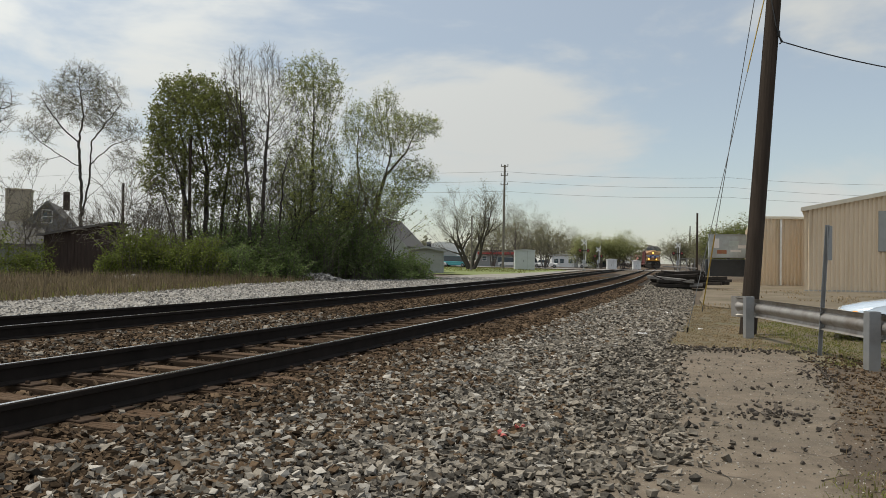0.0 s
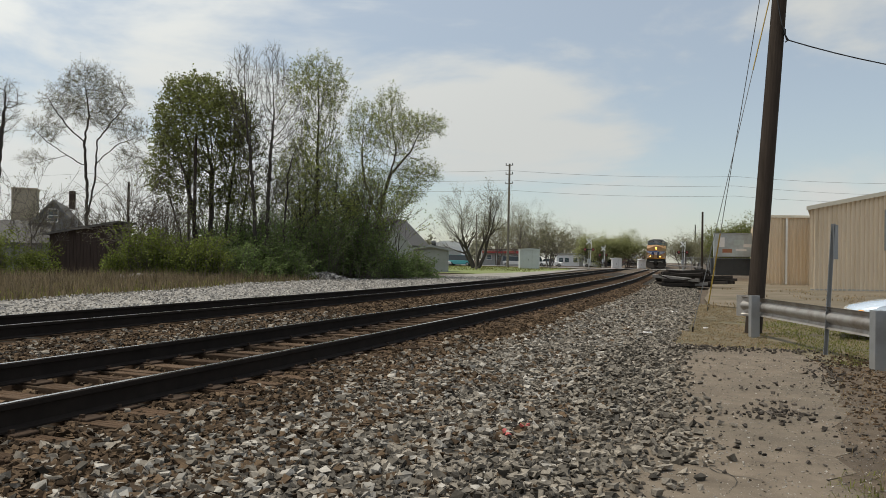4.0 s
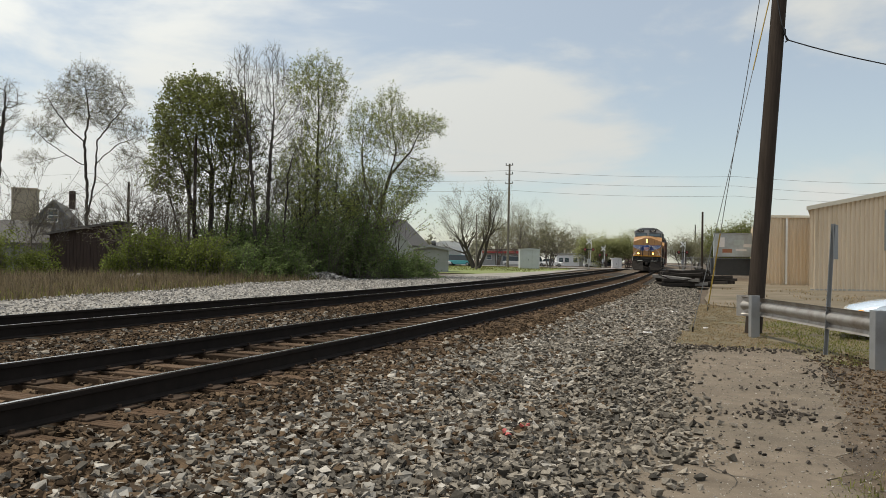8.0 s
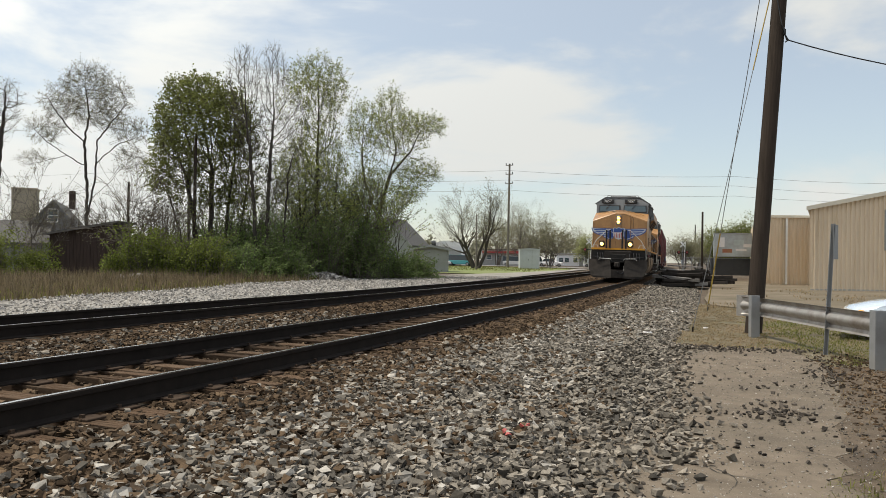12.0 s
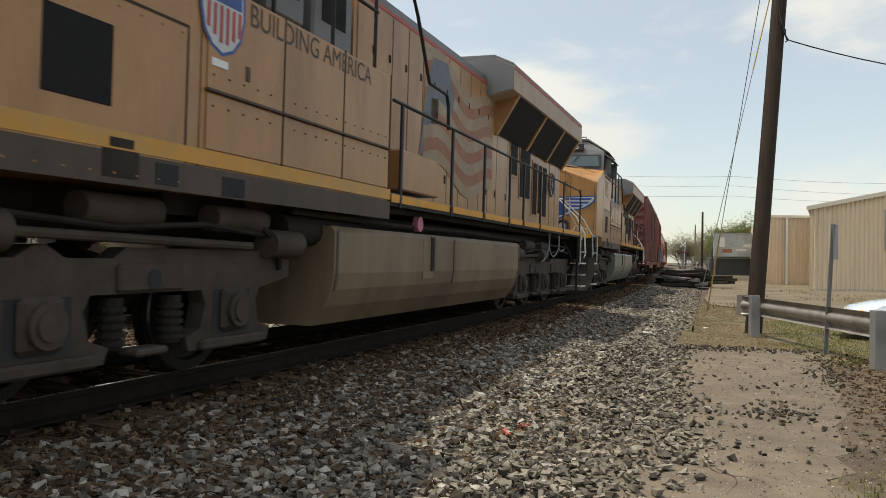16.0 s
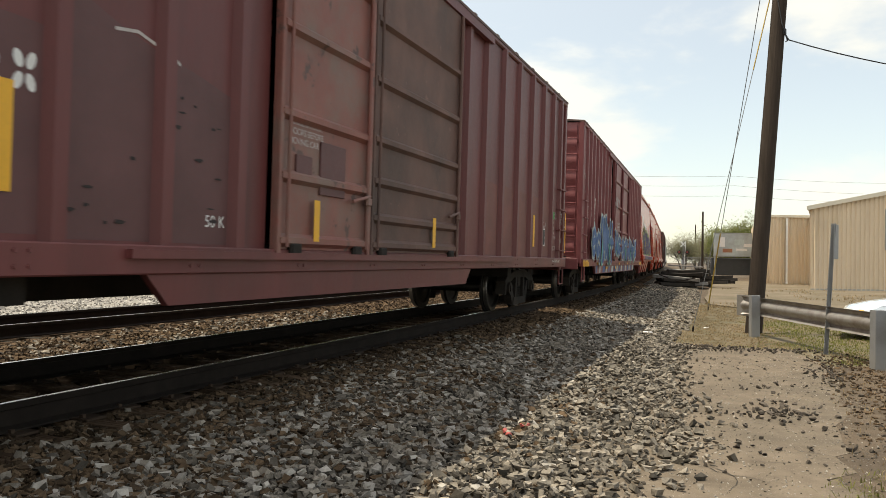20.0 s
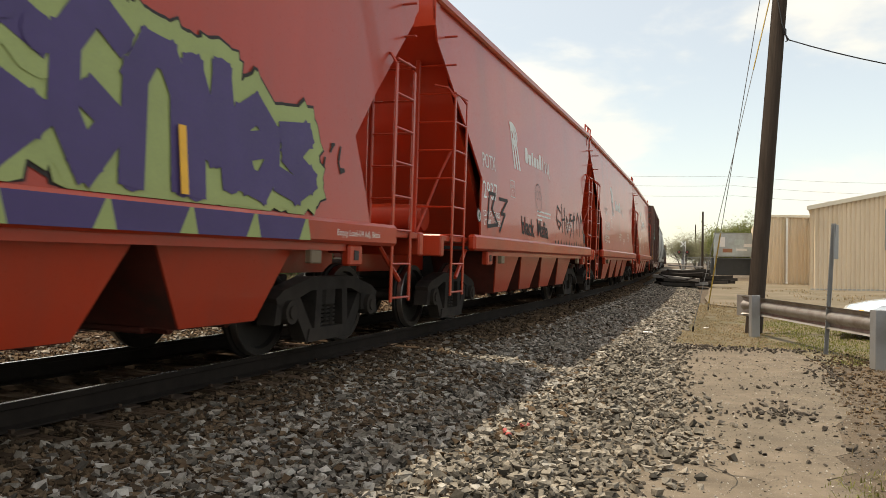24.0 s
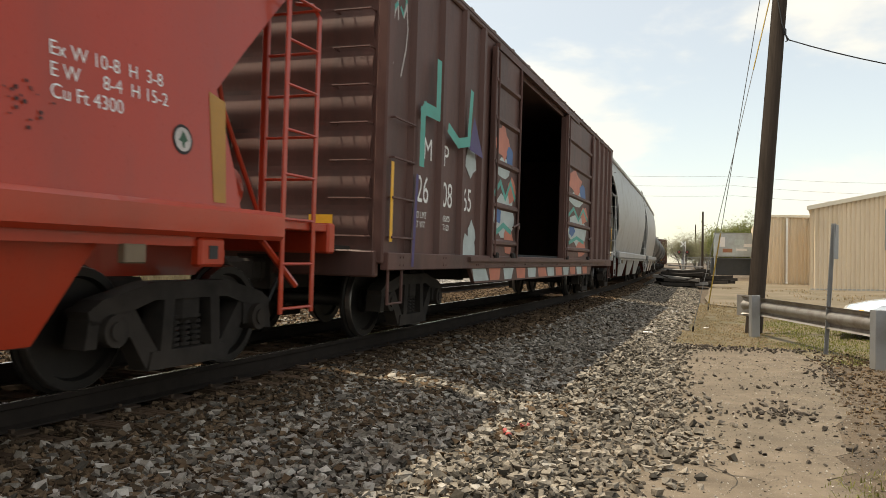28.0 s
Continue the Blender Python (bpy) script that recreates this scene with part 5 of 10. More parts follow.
    part("vent", Mesh().box(1.513, y(2.72), 2.22, 0.012, 0.56, 0.52, 0.003), M_SCREEN, door, "black vent screen")
    part("step_hole", Mesh().box(1.513, y(3.1), 1.65, 0.012, 0.34, 0.28, 0.003).box(1.518, y(3.1), 1.74, 0.01, 0.22, 0.06), M_UNDER, door)
    part("placard", Mesh().box(1.507, y(1.2), 2.05, 0.006, 0.12, 0.2), M_TRIM, cab)
    # body shell behind the cab
    eq = part("equipment_compartment", Mesh().prism([(-1.5, 1.5), (1.5, 1.5), (1.5, 3.12), (1.35, 3.2), (-1.35, 3.2), (-1.5, 3.12)], "y", y(3.92), y(7.4)), M_YELLOW, L, "yellow equipment compartment with bolted panels")
    for a, b in ((3.98, 5.05), (5.08, 6.2), (6.23, 7.35)):
        part("panel", Mesh().box(1.506, y((a + b) / 2), 2.04, 0.014, b - a, 0.43, 0.004), M_YELLOW if lit else M_GRIMYYELLOW, eq)
        part("panel", Mesh().box(1.506, y((a + b) / 2), 2.7, 0.014, b - a, 0.82, 0.004), M_YELLOW, eq)
        part("panel_seam", Mesh().box(1.508, y(b + 0.015), 2.45, 0.014, 0.012, 1.35), M_SEAM, eq)
        part("panel_ledge", Mesh().box(1.52, y((a + b) / 2), 2.275, 0.04, b - a + 0.03, 0.02), M_SKIRT, eq)
    part("bolt_row", bolts(Mesh(), 1.512, [y(4.05 + 0.2 * k) for k in range(17)], (2.4, 2.16)), M_SKIRT, eq)
    part("sticker", Mesh().box(1.516, y(4.12), 2.5, 0.01, 0.2, 0.06), M_WHITE, eq)
    part("latch", Mesh().box(1.518, y(4.5), 2.5, 0.014, 0.05, 0.12, 0.004), M_SKIRT, eq)
    lettering("slogan", "BUILDING AMERICA", 0.27, M_BROWNLETTER, eq, on_side(y(4.5), 2.985, 1.516), squeeze=0.96, label="dull brown lettering")
    sp = [(3.9, 3.1), (4.0, 3.16), (4.14, 3.13), (4.28, 3.16), (4.4, 3.1), (4.41, 2.9), (4.37, 2.74), (4.28, 2.64), (4.15, 2.59), (4.02, 2.64), (3.93, 2.74), (3.89, 2.9)]
    paint("side_shield_rim", [[(4.15 + (a - 4.15) * 1.12, 2.88 + (b - 2.88) * 1.1) for a, b in sp]], M_BLUE, eq, on_side(Y0, 0, 1.5145), "blue shield outline")
    paint("side_shield_field", [sp], M_SILVERPAINT, eq, on_side(Y0, 0, 1.516))
    paint("side_shield_chief", [[(3.92, 3.09), (4.0, 3.14), (4.14, 3.11), (4.28, 3.14), (4.38, 3.09), (4.39, 2.97), (3.91, 2.97)]], M_BLUE, eq, on_side(Y0, 0, 1.518))
    paint("side_shield_stripes", [[(3.94 + 0.08 * k, 2.95), (3.985 + 0.08 * k, 2.95), (3.985 + 0.08 * k, 2.64 + 0.045 * abs(k - 2.5)), (3.94 + 0.08 * k, 2.64 + 0.045 * abs(k - 2.5))] for k in range(6)], M_REDPAINT, eq, on_side(Y0, 0, 1.518))
    top = part("top_equipment", Mesh().box(0, y(5.6), 3.75, 1.6, 3.5, 1.2, 0.05), M_BLACK, L, "dark recessed equipment with grey air boxes")
    for a, b, z0, z1, x in ((4.0, 4.95, 3.25, 4.2, 1.2), (5.3, 5.95, 3.3, 4.05, 1.15), (6.3, 7.2, 3.3, 4.1, 1.05)):
        part("air_box", Mesh().box(x - 0.25, y((a + b) / 2), (z0 + z1) / 2, 0.55, b - a, z1 - z0, 0.03), M_LGREY, top, "grey air box")
        part("air_grille", Mesh().box(x + 0.03, y((a + b) / 2), (z0 + z1) / 2 + 0.05, 0.012, (b - a) * 0.6, (z1 - z0) * 0.5, 0.003), M_SCREEN, top)
    rr = Mesh().path([(1.42, y(3.95), 4.28), (1.42, y(8.2), 4.28), (1.42, y(8.35), 4.1), (1.42, y(8.82), 3.35), (1.42, y(9.5), 3.33), (1.42, y(9.58), 3.2), (1.42, y(9.6), 2.85)], 0.024).path([(1.42, y(3.95), 3.8), (1.42, y(7.15), 3.8)], 0.02)
    for a in (3.97, 5.0, 6.1, 7.1):
        rr.tube((1.42, y(a), 3.15), (1.42, y(a), 4.28), 0.022, 6)
    part("roof_handrail", rr, M_HANDRAIL, L, "dark roof-level handrail")
    # long hood
    hood = part("long_hood", Mesh().prism([(-1.0, 1.78), (1.0, 1.78), (1.0, 4.2), (-1.0, 4.2)], "y", y(7.38), y(19.3)), M_YELLOW, L, "yellow long hood with tall hinged doors")
    hood_top = part("hood_roof", Mesh().prism([(-1.0, 4.2), (1.0, 4.2), (0.98, 4.34), (0.74, 4.52), (-0.74, 4.52), (-0.98, 4.34)], "y", y(7.38), y(19.3)), M_LGREY, hood, "grey hood roof")
    part("roof_line", Mesh().box(1.003, y(10.1), 4.2, 0.008, 5.4, 0.05), M_REDPAINT, hood, "faded red line under the roof")
    edges = [7.46, 8.0, 8.5, 9.05, 9.6, 10.15, 10.7, 11.25, 11.8, 12.35, 12.9, 13.45, 14.2]
    for a, b in zip(edges, edges[1:]):
        d = part("hood_door", Mesh().box(1.006, y((a + b) / 2), 3.0, 0.016, b - a - 0.025, 2.3, 0.005), M_YELLOW, hood)
        part("door_seam", Mesh().box(1.007, y(b), 3.0, 0.012, 0.014, 2.3), M_SEAM, hood)
        part("latch", Mesh().box(1.017, y(b - 0.09), 2.25, 0.012, 0.05, 0.13, 0.003).box(1.017, y(b - 0.09), 3.6, 0.012, 0.05, 0.1, 0.003), M_UNDER, d)
    part("low_box", Mesh().box(1.22, y(8.55), 2.1, 0.46, 1.34, 0.5, 0.02), M_YELLOW, hood, "low yellow locker on the walkway")
    # waving flag on the hood doors: faded stripes
    def wave(a):
        return 0.17 * math.sin((a - 9.6) * 2.3) - 0.06 * (a - 9.6)
    reds, whites = [], []
    for k in range(9):
        for i in range(12):
            a, b = 9.65 + i * 0.29, 9.65 + (i + 1) * 0.29
            z = 4.05 - k * 0.19
            (reds if k % 2 else whites).append([(a, z + wave(a)), (b, z + wave(b)), (b, z - 0.19 + wave(b)), (a, z - 0.19 + wave(a))])
    paint("flag_canton", [[(9.5, 2.5), (9.7, 3.3), (9.95, 4.0), (10.6, 4.05), (10.95, 3.6), (10.75, 2.9), (10.3, 2.75)]], M_FADEBLUE, hood, on_side(Y0, 0, 1.0215), "faded blue flag field")
    paint("flag_red", reds, M_FADERED, hood, on_side(Y0, 0, 1.019), "faded red flag stripes")
    paint("flag_white", whites, M_FADEWHITE, hood, on_side(Y0, 0, 1.019), "faded white flag stripes")
    for a, b, z0, z1 in ((14.45, 14.95, 2.75, 3.5), (15.2, 16.05, 2.35, 3.5), (16.35, 16.72, 2.05, 3.2), (16.85, 17.2, 2.1, 3.2), (17.3, 17.68, 2.05, 3.2)):
        v = part("vent", Mesh().box(1.008, y((a + b) / 2), (z0 + z1) / 2, 0.02, b - a + 0.1, z1 - z0 + 0.1, 0.004), M_YELLOW, hood)
        part("screen", Mesh().box(1.02, y((a + b) / 2), (z0 + z1) / 2, 0.012, b - a, z1 - z0, 0.003), M_SCREEN, v, "black vent screen")
    for a in (18.35, 18.95):
        part("hood_door", Mesh().box(1.006, y(a), 2.75, 0.016, 0.55, 1.8, 0.005).box(1.018, y(a + 0.2), 2.4, 0.012, 0.06, 0.16), M_YELLOW, hood)
    hw = Mesh()
    n = 24
    hw.path([(1.08, y(18.02) + 0.27 * math.cos(6.2832 * k / n), 2.85 + 0.27 * math.sin(6.2832 * k / n)) for k in range(n + 1)], 0.03)
    for k in range(6):
        hw.path([(1.08, y(18.02), 2.85), (1.08, y(18.02) + 0.27 * math.cos(1.0472 * k), 2.85 + 0.27 * math.sin(1.0472 * k))], 0.014)
    hw.tube((1.0, y(18.02), 2.85), (1.1, y(18.02), 2.85), 0.07, 12)
    part("handbrake_wheel", hw, M_LGREY if lit else M_RADFACE, L, "spoked handbrake wheel")
    # radiator wings
    rad = part("radiator_housing", Mesh().prism([(-1.5, 4.08), (-1.5, 4.5), (-1.15, 4.66), (1.15, 4.66), (1.5, 4.5), (1.5, 4.08), (1.02, 3.95), (-1.02, 3.95)], "y", y(12.75), y(19.5)), M_RADFACE, L, "overhanging radiator housing")
    part("radiator_top", Mesh().prism([(-1.5, 4.505), (-1.15, 4.665), (1.15, 4.665), (1.5, 4.505), (1.48, 4.56), (1.12, 4.72), (-1.12, 4.72), (-1.48, 4.56)], "y", y(12.75), y(19.48)), M_LGREY, rad, "grey radiator top")
    part("housing_end", Mesh().prism([(-1.49, 4.09), (-1.49, 4.49), (-1.14, 4.65), (1.14, 4.65), (1.49, 4.49), (1.49, 4.09), (1.01, 3.97), (-1.01, 3.97)], "y", y(12.725), y(12.75)), M_LGREY, rad, "grey end of the housing")
    part("red_line", Mesh().box(1.503, y(16.1), 4.47, 0.006, 6.7, 0.05), M_REDPAINT, rad)
    for a, b in ((13.4, 15.5), (15.75, 17.45), (17.6, 19.2)):
        part("radiator_screen", Mesh().prism([(1.46, 4.07), (1.04, 3.38), (1.0, 3.4), (1.42, 4.09)], "y", y(a), y(b)), M_SCREEN, rad, "slanted black radiator screen")
    for a in (13.3, 15.6, 17.52, 19.3):
        part("bracket", Mesh().prism([(1.48, 4.08), (1.0, 4.08), (1.0, 3.34), (1.06, 3.36)], "y", y(a - 0.06), y(a + 0.06)), M_YELLOW, rad)
    # walkway handrails
    for sd in (1, -1):
        for a in (7.72, 9.55, 11.1, 12.63, 13.64, 15.03, 17.37, 19.5):
            part("stanchion", Mesh().box(sd * 1.515, y(a), 2.24, 0.03, 0.065, 1.25, 0.006), M_HANDRAIL, L)
        part("handrail", Mesh().path([(sd * 1.515, y(7.45), 2.86), (sd * 1.515, y(13), 2.84), (sd * 1.515, y(19.3), 2.82), (sd * 1.515, y(19.6), 2.7)], 0.022), M_HANDRAIL, L, "dark walkway handrail")
    knots = [(15.68, 1.0), (15.92, 1.03), (16.17, 1.14), (16.4, 1.31), (16.62, 1.16), (16.85, 1.11), (17.14, 1.17), (17.42, 1.31), (17.73, 1.24), (18.03, 1.3)]
    chain = Mesh()
    for (a0, z0), (a1, z1) in zip(knots, knots[1:]):
        n = max(2, int(math.hypot(a1 - a0, z1 - z0) / 0.042))
        for k in range(n):
            c = Vector((1.42, y(a0 + (a1 - a0) * (k + 0.5) / n), z0 + (z1 - z0) * (k + 0.5) / n))
            chain.box(0, 0, 0, 0.034 if k % 2 else 0.014, 0.052, 0.014 if k % 2 else 0.034, 0.006, Matrix.Translation(c) @ Matrix.Rotation(math.atan2(z1 - z0, a1 - a0), 4, "X"))
    part("chain", chain, M_GALV, L, "sagging steel chain")
    for a in (16.40, 17.42):
        part("chain_hanger", Mesh().box(1.42, y(a), 1.49, 0.02, 0.05, 0.36), M_GALV, L)
    part("under_pipe", Mesh().path([(1.3, y(5.6), 1.45), (1.32, y(8), 1.42), (1.3, y(11), 1.44), (1.32, y(14.2), 1.4)], 0.03), M_UNDER, L)
    part("under_pipe", Mesh().path([(1.22, y(13.8), 1.3), (1.3, y(16), 1.38), (1.25, y(19), 1.36)], 0.025), M_UNDER, L)
    for a in (3.0, 4.4, 14.6, 15.9):
        part("air_cylinder", Mesh().tube((1.25, y(a), 1.32), (1.25, y(a + 0.75), 1.32), 0.11, 12), M_TRUCK, L, smooth=True)
    for x in (-1.15, -1.0, -0.85, 0.62, 0.85, 1.0, 1.15):
        part("air_hose", Mesh().path([(x, y(-0.7), 1.5), (x + 0.02, y(-0.85), 1.42), (x + 0.05, y(-0.92), 1.2), (x + 0.02, y(-0.86), 1.02)], 0.022), M_BLACK, L)
    part("cut_lever", Mesh().path([(-1.4, y(-0.74), 1.3), (-1.2, y(-0.86), 1.28), (-0.3, y(-0.9), 1.16), (0.3, y(-0.9), 1.16), (1.2, y(-0.86), 1.28), (1.4, y(-0.74), 1.3)], 0.018), M_HANDRAIL, L, "uncoupling lever")
    part("cab_seam", Mesh().box(1.5285, y(1.53), 2.5, 0.008, 0.016, 1.6), M_SEAM, cab)
    paint("door_outline", strokes([[(1.68, 2.68), (3.74, 2.68), (3.74, 1.5), (1.68, 1.5), (1.68, 2.68)]], 0.022), M_SEAM, cab, on_side(Y0, 0, 1.5155))
    paint("window_outline", strokes([[(1.9, 4.32), (3.56, 4.32), (3.56, 3.72), (1.9, 3.72), (1.9, 4.32)]], 0.05), M_SEAM, cab, on_side(Y0, 0, 1.5185))
    for q in ([(-1.46, 1.95), (-1.46, 3.28)], [(1.46, 1.95), (1.46, 3.28)], [(-0.2, 1.95), (-0.2, 2.2)]):
        paint("nose_seam", strokes([q], 0.012), M_SEAM, nose, on_front(0, 0, y(-0.003)))
    return L


locomotive("7657", 0.0, True, "with lit headlights")
locomotive("7385", 22.25, False, "with unlit lamps")
# ---------------------------------------------------------------- boxcars
def scrawl(seed, x, y, n, h, w, slant=0.2):
    """Loose looping marks of a tag that nobody can read."""
    rg = random.Random(seed)
    lines = []
    for k in range(n):
        cx, pts = x + k * w * 1.15, []
        a, r = rg.uniform(0, 6), rg.uniform(0.3, 0.5)
        for i in range(rg.randint(5, 9)):
            a += rg.uniform(0.6, 1.3) * rg.choice((1, 1, -1))
            pts.append((cx + math.cos(a) * w * r + slant * math.sin(a) * h * 0.4, y + math.sin(a) * h * rg.uniform(0.35, 0.55)))
        lines.append(pts)
    return lines


MOTIFS = [
    [[(0, 0), (0.04, 0.75), (0.3, 1), (0.66, 0.98), (0.95, 0.7), (1, 0)]],
    [[(0.95, 0.85), (0.5, 1), (0.08, 0.72), (0.06, 0.3), (0.4, 0.02), (0.9, 0.3), (0.5, 0.42)]],
    [[(0.1, 0), (0.2, 0.95), (0.62, 0.3), (0.9, 1)], [(0.9, 1), (0.98, 0.1)]],
    [[(0.3, 0), (0.5, 1)], [(0, 0.55), (0.4, 0.62), (1, 0.5)]],
    [[(0.5, 0.96), (0.1, 0.8), (0, 0.45), (0.24, 0.1), (0.6, 0.04), (0.92, 0.3), (0.95, 0.7), (0.5, 0.96)], [(0.3, 0.5), (0.62, 0.55)]],
    [[(0, 1), (0.1, 0.1), (0.45, 0.3), (0.55, 0.9)], [(0.55, 0.3), (1, 0.05), (0.9, 0.8)]],
    [[(0, 0.2), (0.5, 0.1), (1, 0.3), (0.3, 0.6), (0.9, 0.98), (0.2, 0.9)]]]


def spray_word(pick, x0, x1, base, tops, seed, gap=0.16):
    """The strokes of a row of tall sprayed shapes that nobody can read; tops: heights at the two ends."""
    rg = random.Random(seed)
    out, w = [], (x1 - x0) / len(pick)
    for k, q in enumerate(pick):
        top = tops[0] + (tops[1] - tops[0]) * k / max(1, len(pick) - 1) + rg.uniform(-0.09, 0.09)
        lean, wd = rg.uniform(-0.06, 0.14), w * (1 - gap)
        low = base + rg.uniform(-0.02, 0.06)
        for line in MOTIFS[q]:
            out.append([(x0 + k * w + a * wd + lean * b, low + b * (top - low)) for a, b in line])
    return out


def rounded_strokes(lines, w):
    return strokes(lines, w) + [ring(a, b, w * 0.52, 12) for pts in lines for a, b in pts]


def boxcar(label, u0, u1, posts, openings, mat, roofmat, sill_gap=(4.4, 11.4), low_marks=False):
    """A steel boxcar with pressed side posts, ribbed ends, doors in tracks and a side sill. openings: (from, to, z) of the doorway, left in the wall."""
    C = thing("boxcar", label, "boxcar", group="boxcars of the train")
    half, Y0 = (u1 - u0) / 2, -(u1 - u0) / 2
    VEHICLES.append((C, (u0 + u1) / 2, half - 2.1))

    def y(u):
        return Y0 + u
    Lc = u1 - u0
    d0, d1 = openings
    # floor and far door are near-black: the car's inner shade as colour
    part("floor", Mesh().box(0, 0, 1.05, 2.9, Lc - 0.05, 0.14), M_INSHADE, C)
    part("centre_sill", Mesh().box(0, 0, 0.82, 0.45, Lc + 0.3, 0.4).box(0, 0, 0.72, 2.2, 0.2, 0.2).box(0, y(3.6), 0.82, 2.6, 0.25, 0.25).box(0, y(Lc - 3.6), 0.82, 2.6, 0.25, 0.25), M_UNDER, C)
    for sd in (1, -1):
        if sd < 0:
            part("far_door", Mesh().box(-1.53, y((d0 + d1) / 2), 2.83, 0.05, d1 - d0 + 0.16, 3.74), M_INSHADE, C, "shut door of the far side, interior shade put into its colour")
        part("door_header", Mesh().box(sd * 1.5, y((d0 + d1) / 2), 4.485, 0.05, d1 - d0, 0.27), mat, C)
        part("side_wall", Mesh().box(sd * 1.5, y((d1 + Lc - 0.02) / 2), 2.785, 0.05, Lc - 0.02 - d1, 3.67), mat, C, "painted steel side with vertical posts")
        wall = part("side_wall", Mesh().box(sd * 1.5, y((0.02 + d0) / 2), 2.785, 0.05, d0 - 0.02, 3.67), mat, C, "painted steel side with vertical posts")
        pm = Mesh().prism([(0.0, -0.1), (0.07, -0.055), (0.07, 0.055), (0.0, 0.1)], "z", 0.0, 3.5).data("side_post", mat)
        for p in posts:
            part("side_post", pm, None, wall, at=pose(sd * 1.522, y(p), 1.07, 0, 0, 0 if sd > 0 else 180))
        sill = Mesh().box(sd * 1.575, 0, 0.98, 0.1, Lc, 0.2, 0.01)
        part("side_sill", sill, mat, C)
        g0, g1 = sill_gap
        part("sill_extension", Mesh().prism([(y(g0), 0.9), (y(g1), 0.9), (y(g1 - 0.25), 0.66), (y(g0 + 0.25), 0.66)], "x", sd * 1.54, sd * 1.6), mat, C)
        part("eave", Mesh().box(sd * 1.5, 0, 4.6, 0.14, Lc, 0.1, 0.02), mat, C)
        if sd > 0:
            rv = Mesh()
            for k in range(int(Lc / 0.75)):
                for o in (-0.05, 0.05):
                    for z in (0.94, 1.03):
                        if k % 2 == 0:
                            rv.tube((1.62, y(0.4 + k * 0.75 + o), z), (1.632, y(0.4 + k * 0.75 + o), z), 0.016, 6)
            part("rivets", rv, mat, C, kind="stuff")
    for e, sg in ((0.0, -1), (Lc, 1)):
        end = part("end_wall", Mesh().box(0, y(e) - sg * 0.03, 2.79, 3.0, 0.06, 3.66), mat, C, "ribbed steel end")
        rib = Mesh().prism([(sg * 0.019 * (1 + math.cos(math.pi * k / 5)), 0.2 * k / 5) for k in range(-5, 6)], "x", -1.38, 1.38).data("end_rib", mat, True)
        for z in (1.35, 1.8, 2.25, 2.7, 3.15, 3.6, 4.05, 4.4):
            part("end_rib", rib, None, end, at=pose(0, y(e), z))
        for x in (-1.5, 1.5):
            part("corner_post", Mesh().box(x, y(e) - sg * 0.04, 2.8, 0.14, 0.16, 3.7, 0.02), mat, C)
        part("end_sill", Mesh().box(0, y(e) + sg * 0.04, 0.95, 3.0, 0.12, 0.3, 0.02), mat, C)
        coupler(C, y(e), sg, M_UNDER)
        freight_truck(C, y(e) - sg * 2.1)
        # end ladder, crossover platform
        em = Mesh().path([(0.95, y(e) + sg * 0.02, 0), (0.95, y(e) + sg * 0.16, 0), (1.4, y(e) + sg * 0.16, 0), (1.4, y(e) + sg * 0.02, 0)], 0.013).data("end_rung", mat)
        for k in range(8):
            part("end_rung", em, None, C, at=pose(0, 0, 1.25 + k * 0.42))
        part("crossover_step", Mesh().box(0, y(e) + sg * 0.28, 1.12, 2.4, 0.36, 0.04), M_UNDER, C)
        part("brake_gear", Mesh().box(-0.6, y(e) + sg * 0.16, 2.4, 0.4, 0.2, 0.4, 0.03).tube((-0.6, y(e) + sg * 0.28, 2.4), (-0.6, y(e) + sg * 0.3, 2.4), 0.28, 18), M_UNDER, C)
        a, b = y(e) - sg * 0.08, y(e) - sg * 0.72
        ll = Mesh().path([(1.55, a, 0), (1.62, a, 0), (1.62, b, 0), (1.55, b, 0)], 0.014).data("grab_rung", mat)
        for k in range(4):
            part("grab_rung", ll, None, C, at=pose(0, 0, 1.25 + k * 0.45))
        part("stirrup", Mesh().path([(1.58, y(e) - sg * 0.1, 0.95), (1.58, y(e) - sg * 0.1, 0.5), (1.58, y(e) - sg * 0.5, 0.5), (1.58, y(e) - sg * 0.5, 0.95)], 0.02), mat, C)
        if low_marks:
            for a in (0.22, 0.72):
                part("reflector", Mesh().box(1.628, y(e) - sg * a, 0.97, 0.006, 0.4, 0.14), M_PLATEYEL, C, "yellow reflector strip")
        else:
            part("reflector", Mesh().box(1.612, y(e) - sg * 0.08, 1.65, 0.006, 0.07, 0.9), M_PLATEYEL, C, "yellow reflector strip")
        part("reflector", Mesh().box(0.8, y(e) + sg * 0.06, 1.42, 0.3, 0.006, 0.14), M_PLATEYEL, C)
    roof = part("roof", Mesh().prism([(-1.58, 4.62), (-1.58, 4.66), (0, 4.8), (1.58, 4.66), (1.58, 4.62), (0, 4.74)], "y", y(-0.05), y(Lc + 0.05)), roofmat, C, "low-pitched steel roof")
    # added gables close the bright slit under the roof, coloured as inner shade
    for e in (0.04, Lc - 0.09):
        part("end_gable", Mesh().prism([(-1.47, 4.3), (1.47, 4.3), (1.47, 4.625), (0, 4.75), (-1.47, 4.625)], "y", y(e), y(e + 0.05)), M_INSHADE, C, "gable closing the roof's end, interior shade put into its colour")
    rb = Mesh().prism([(-1.56, 4.66), (0, 4.8), (1.56, 4.66), (1.56, 4.7), (0, 4.84), (-1.56, 4.7)], "y", -0.06, 0.06).data("roof_rib", roofmat)
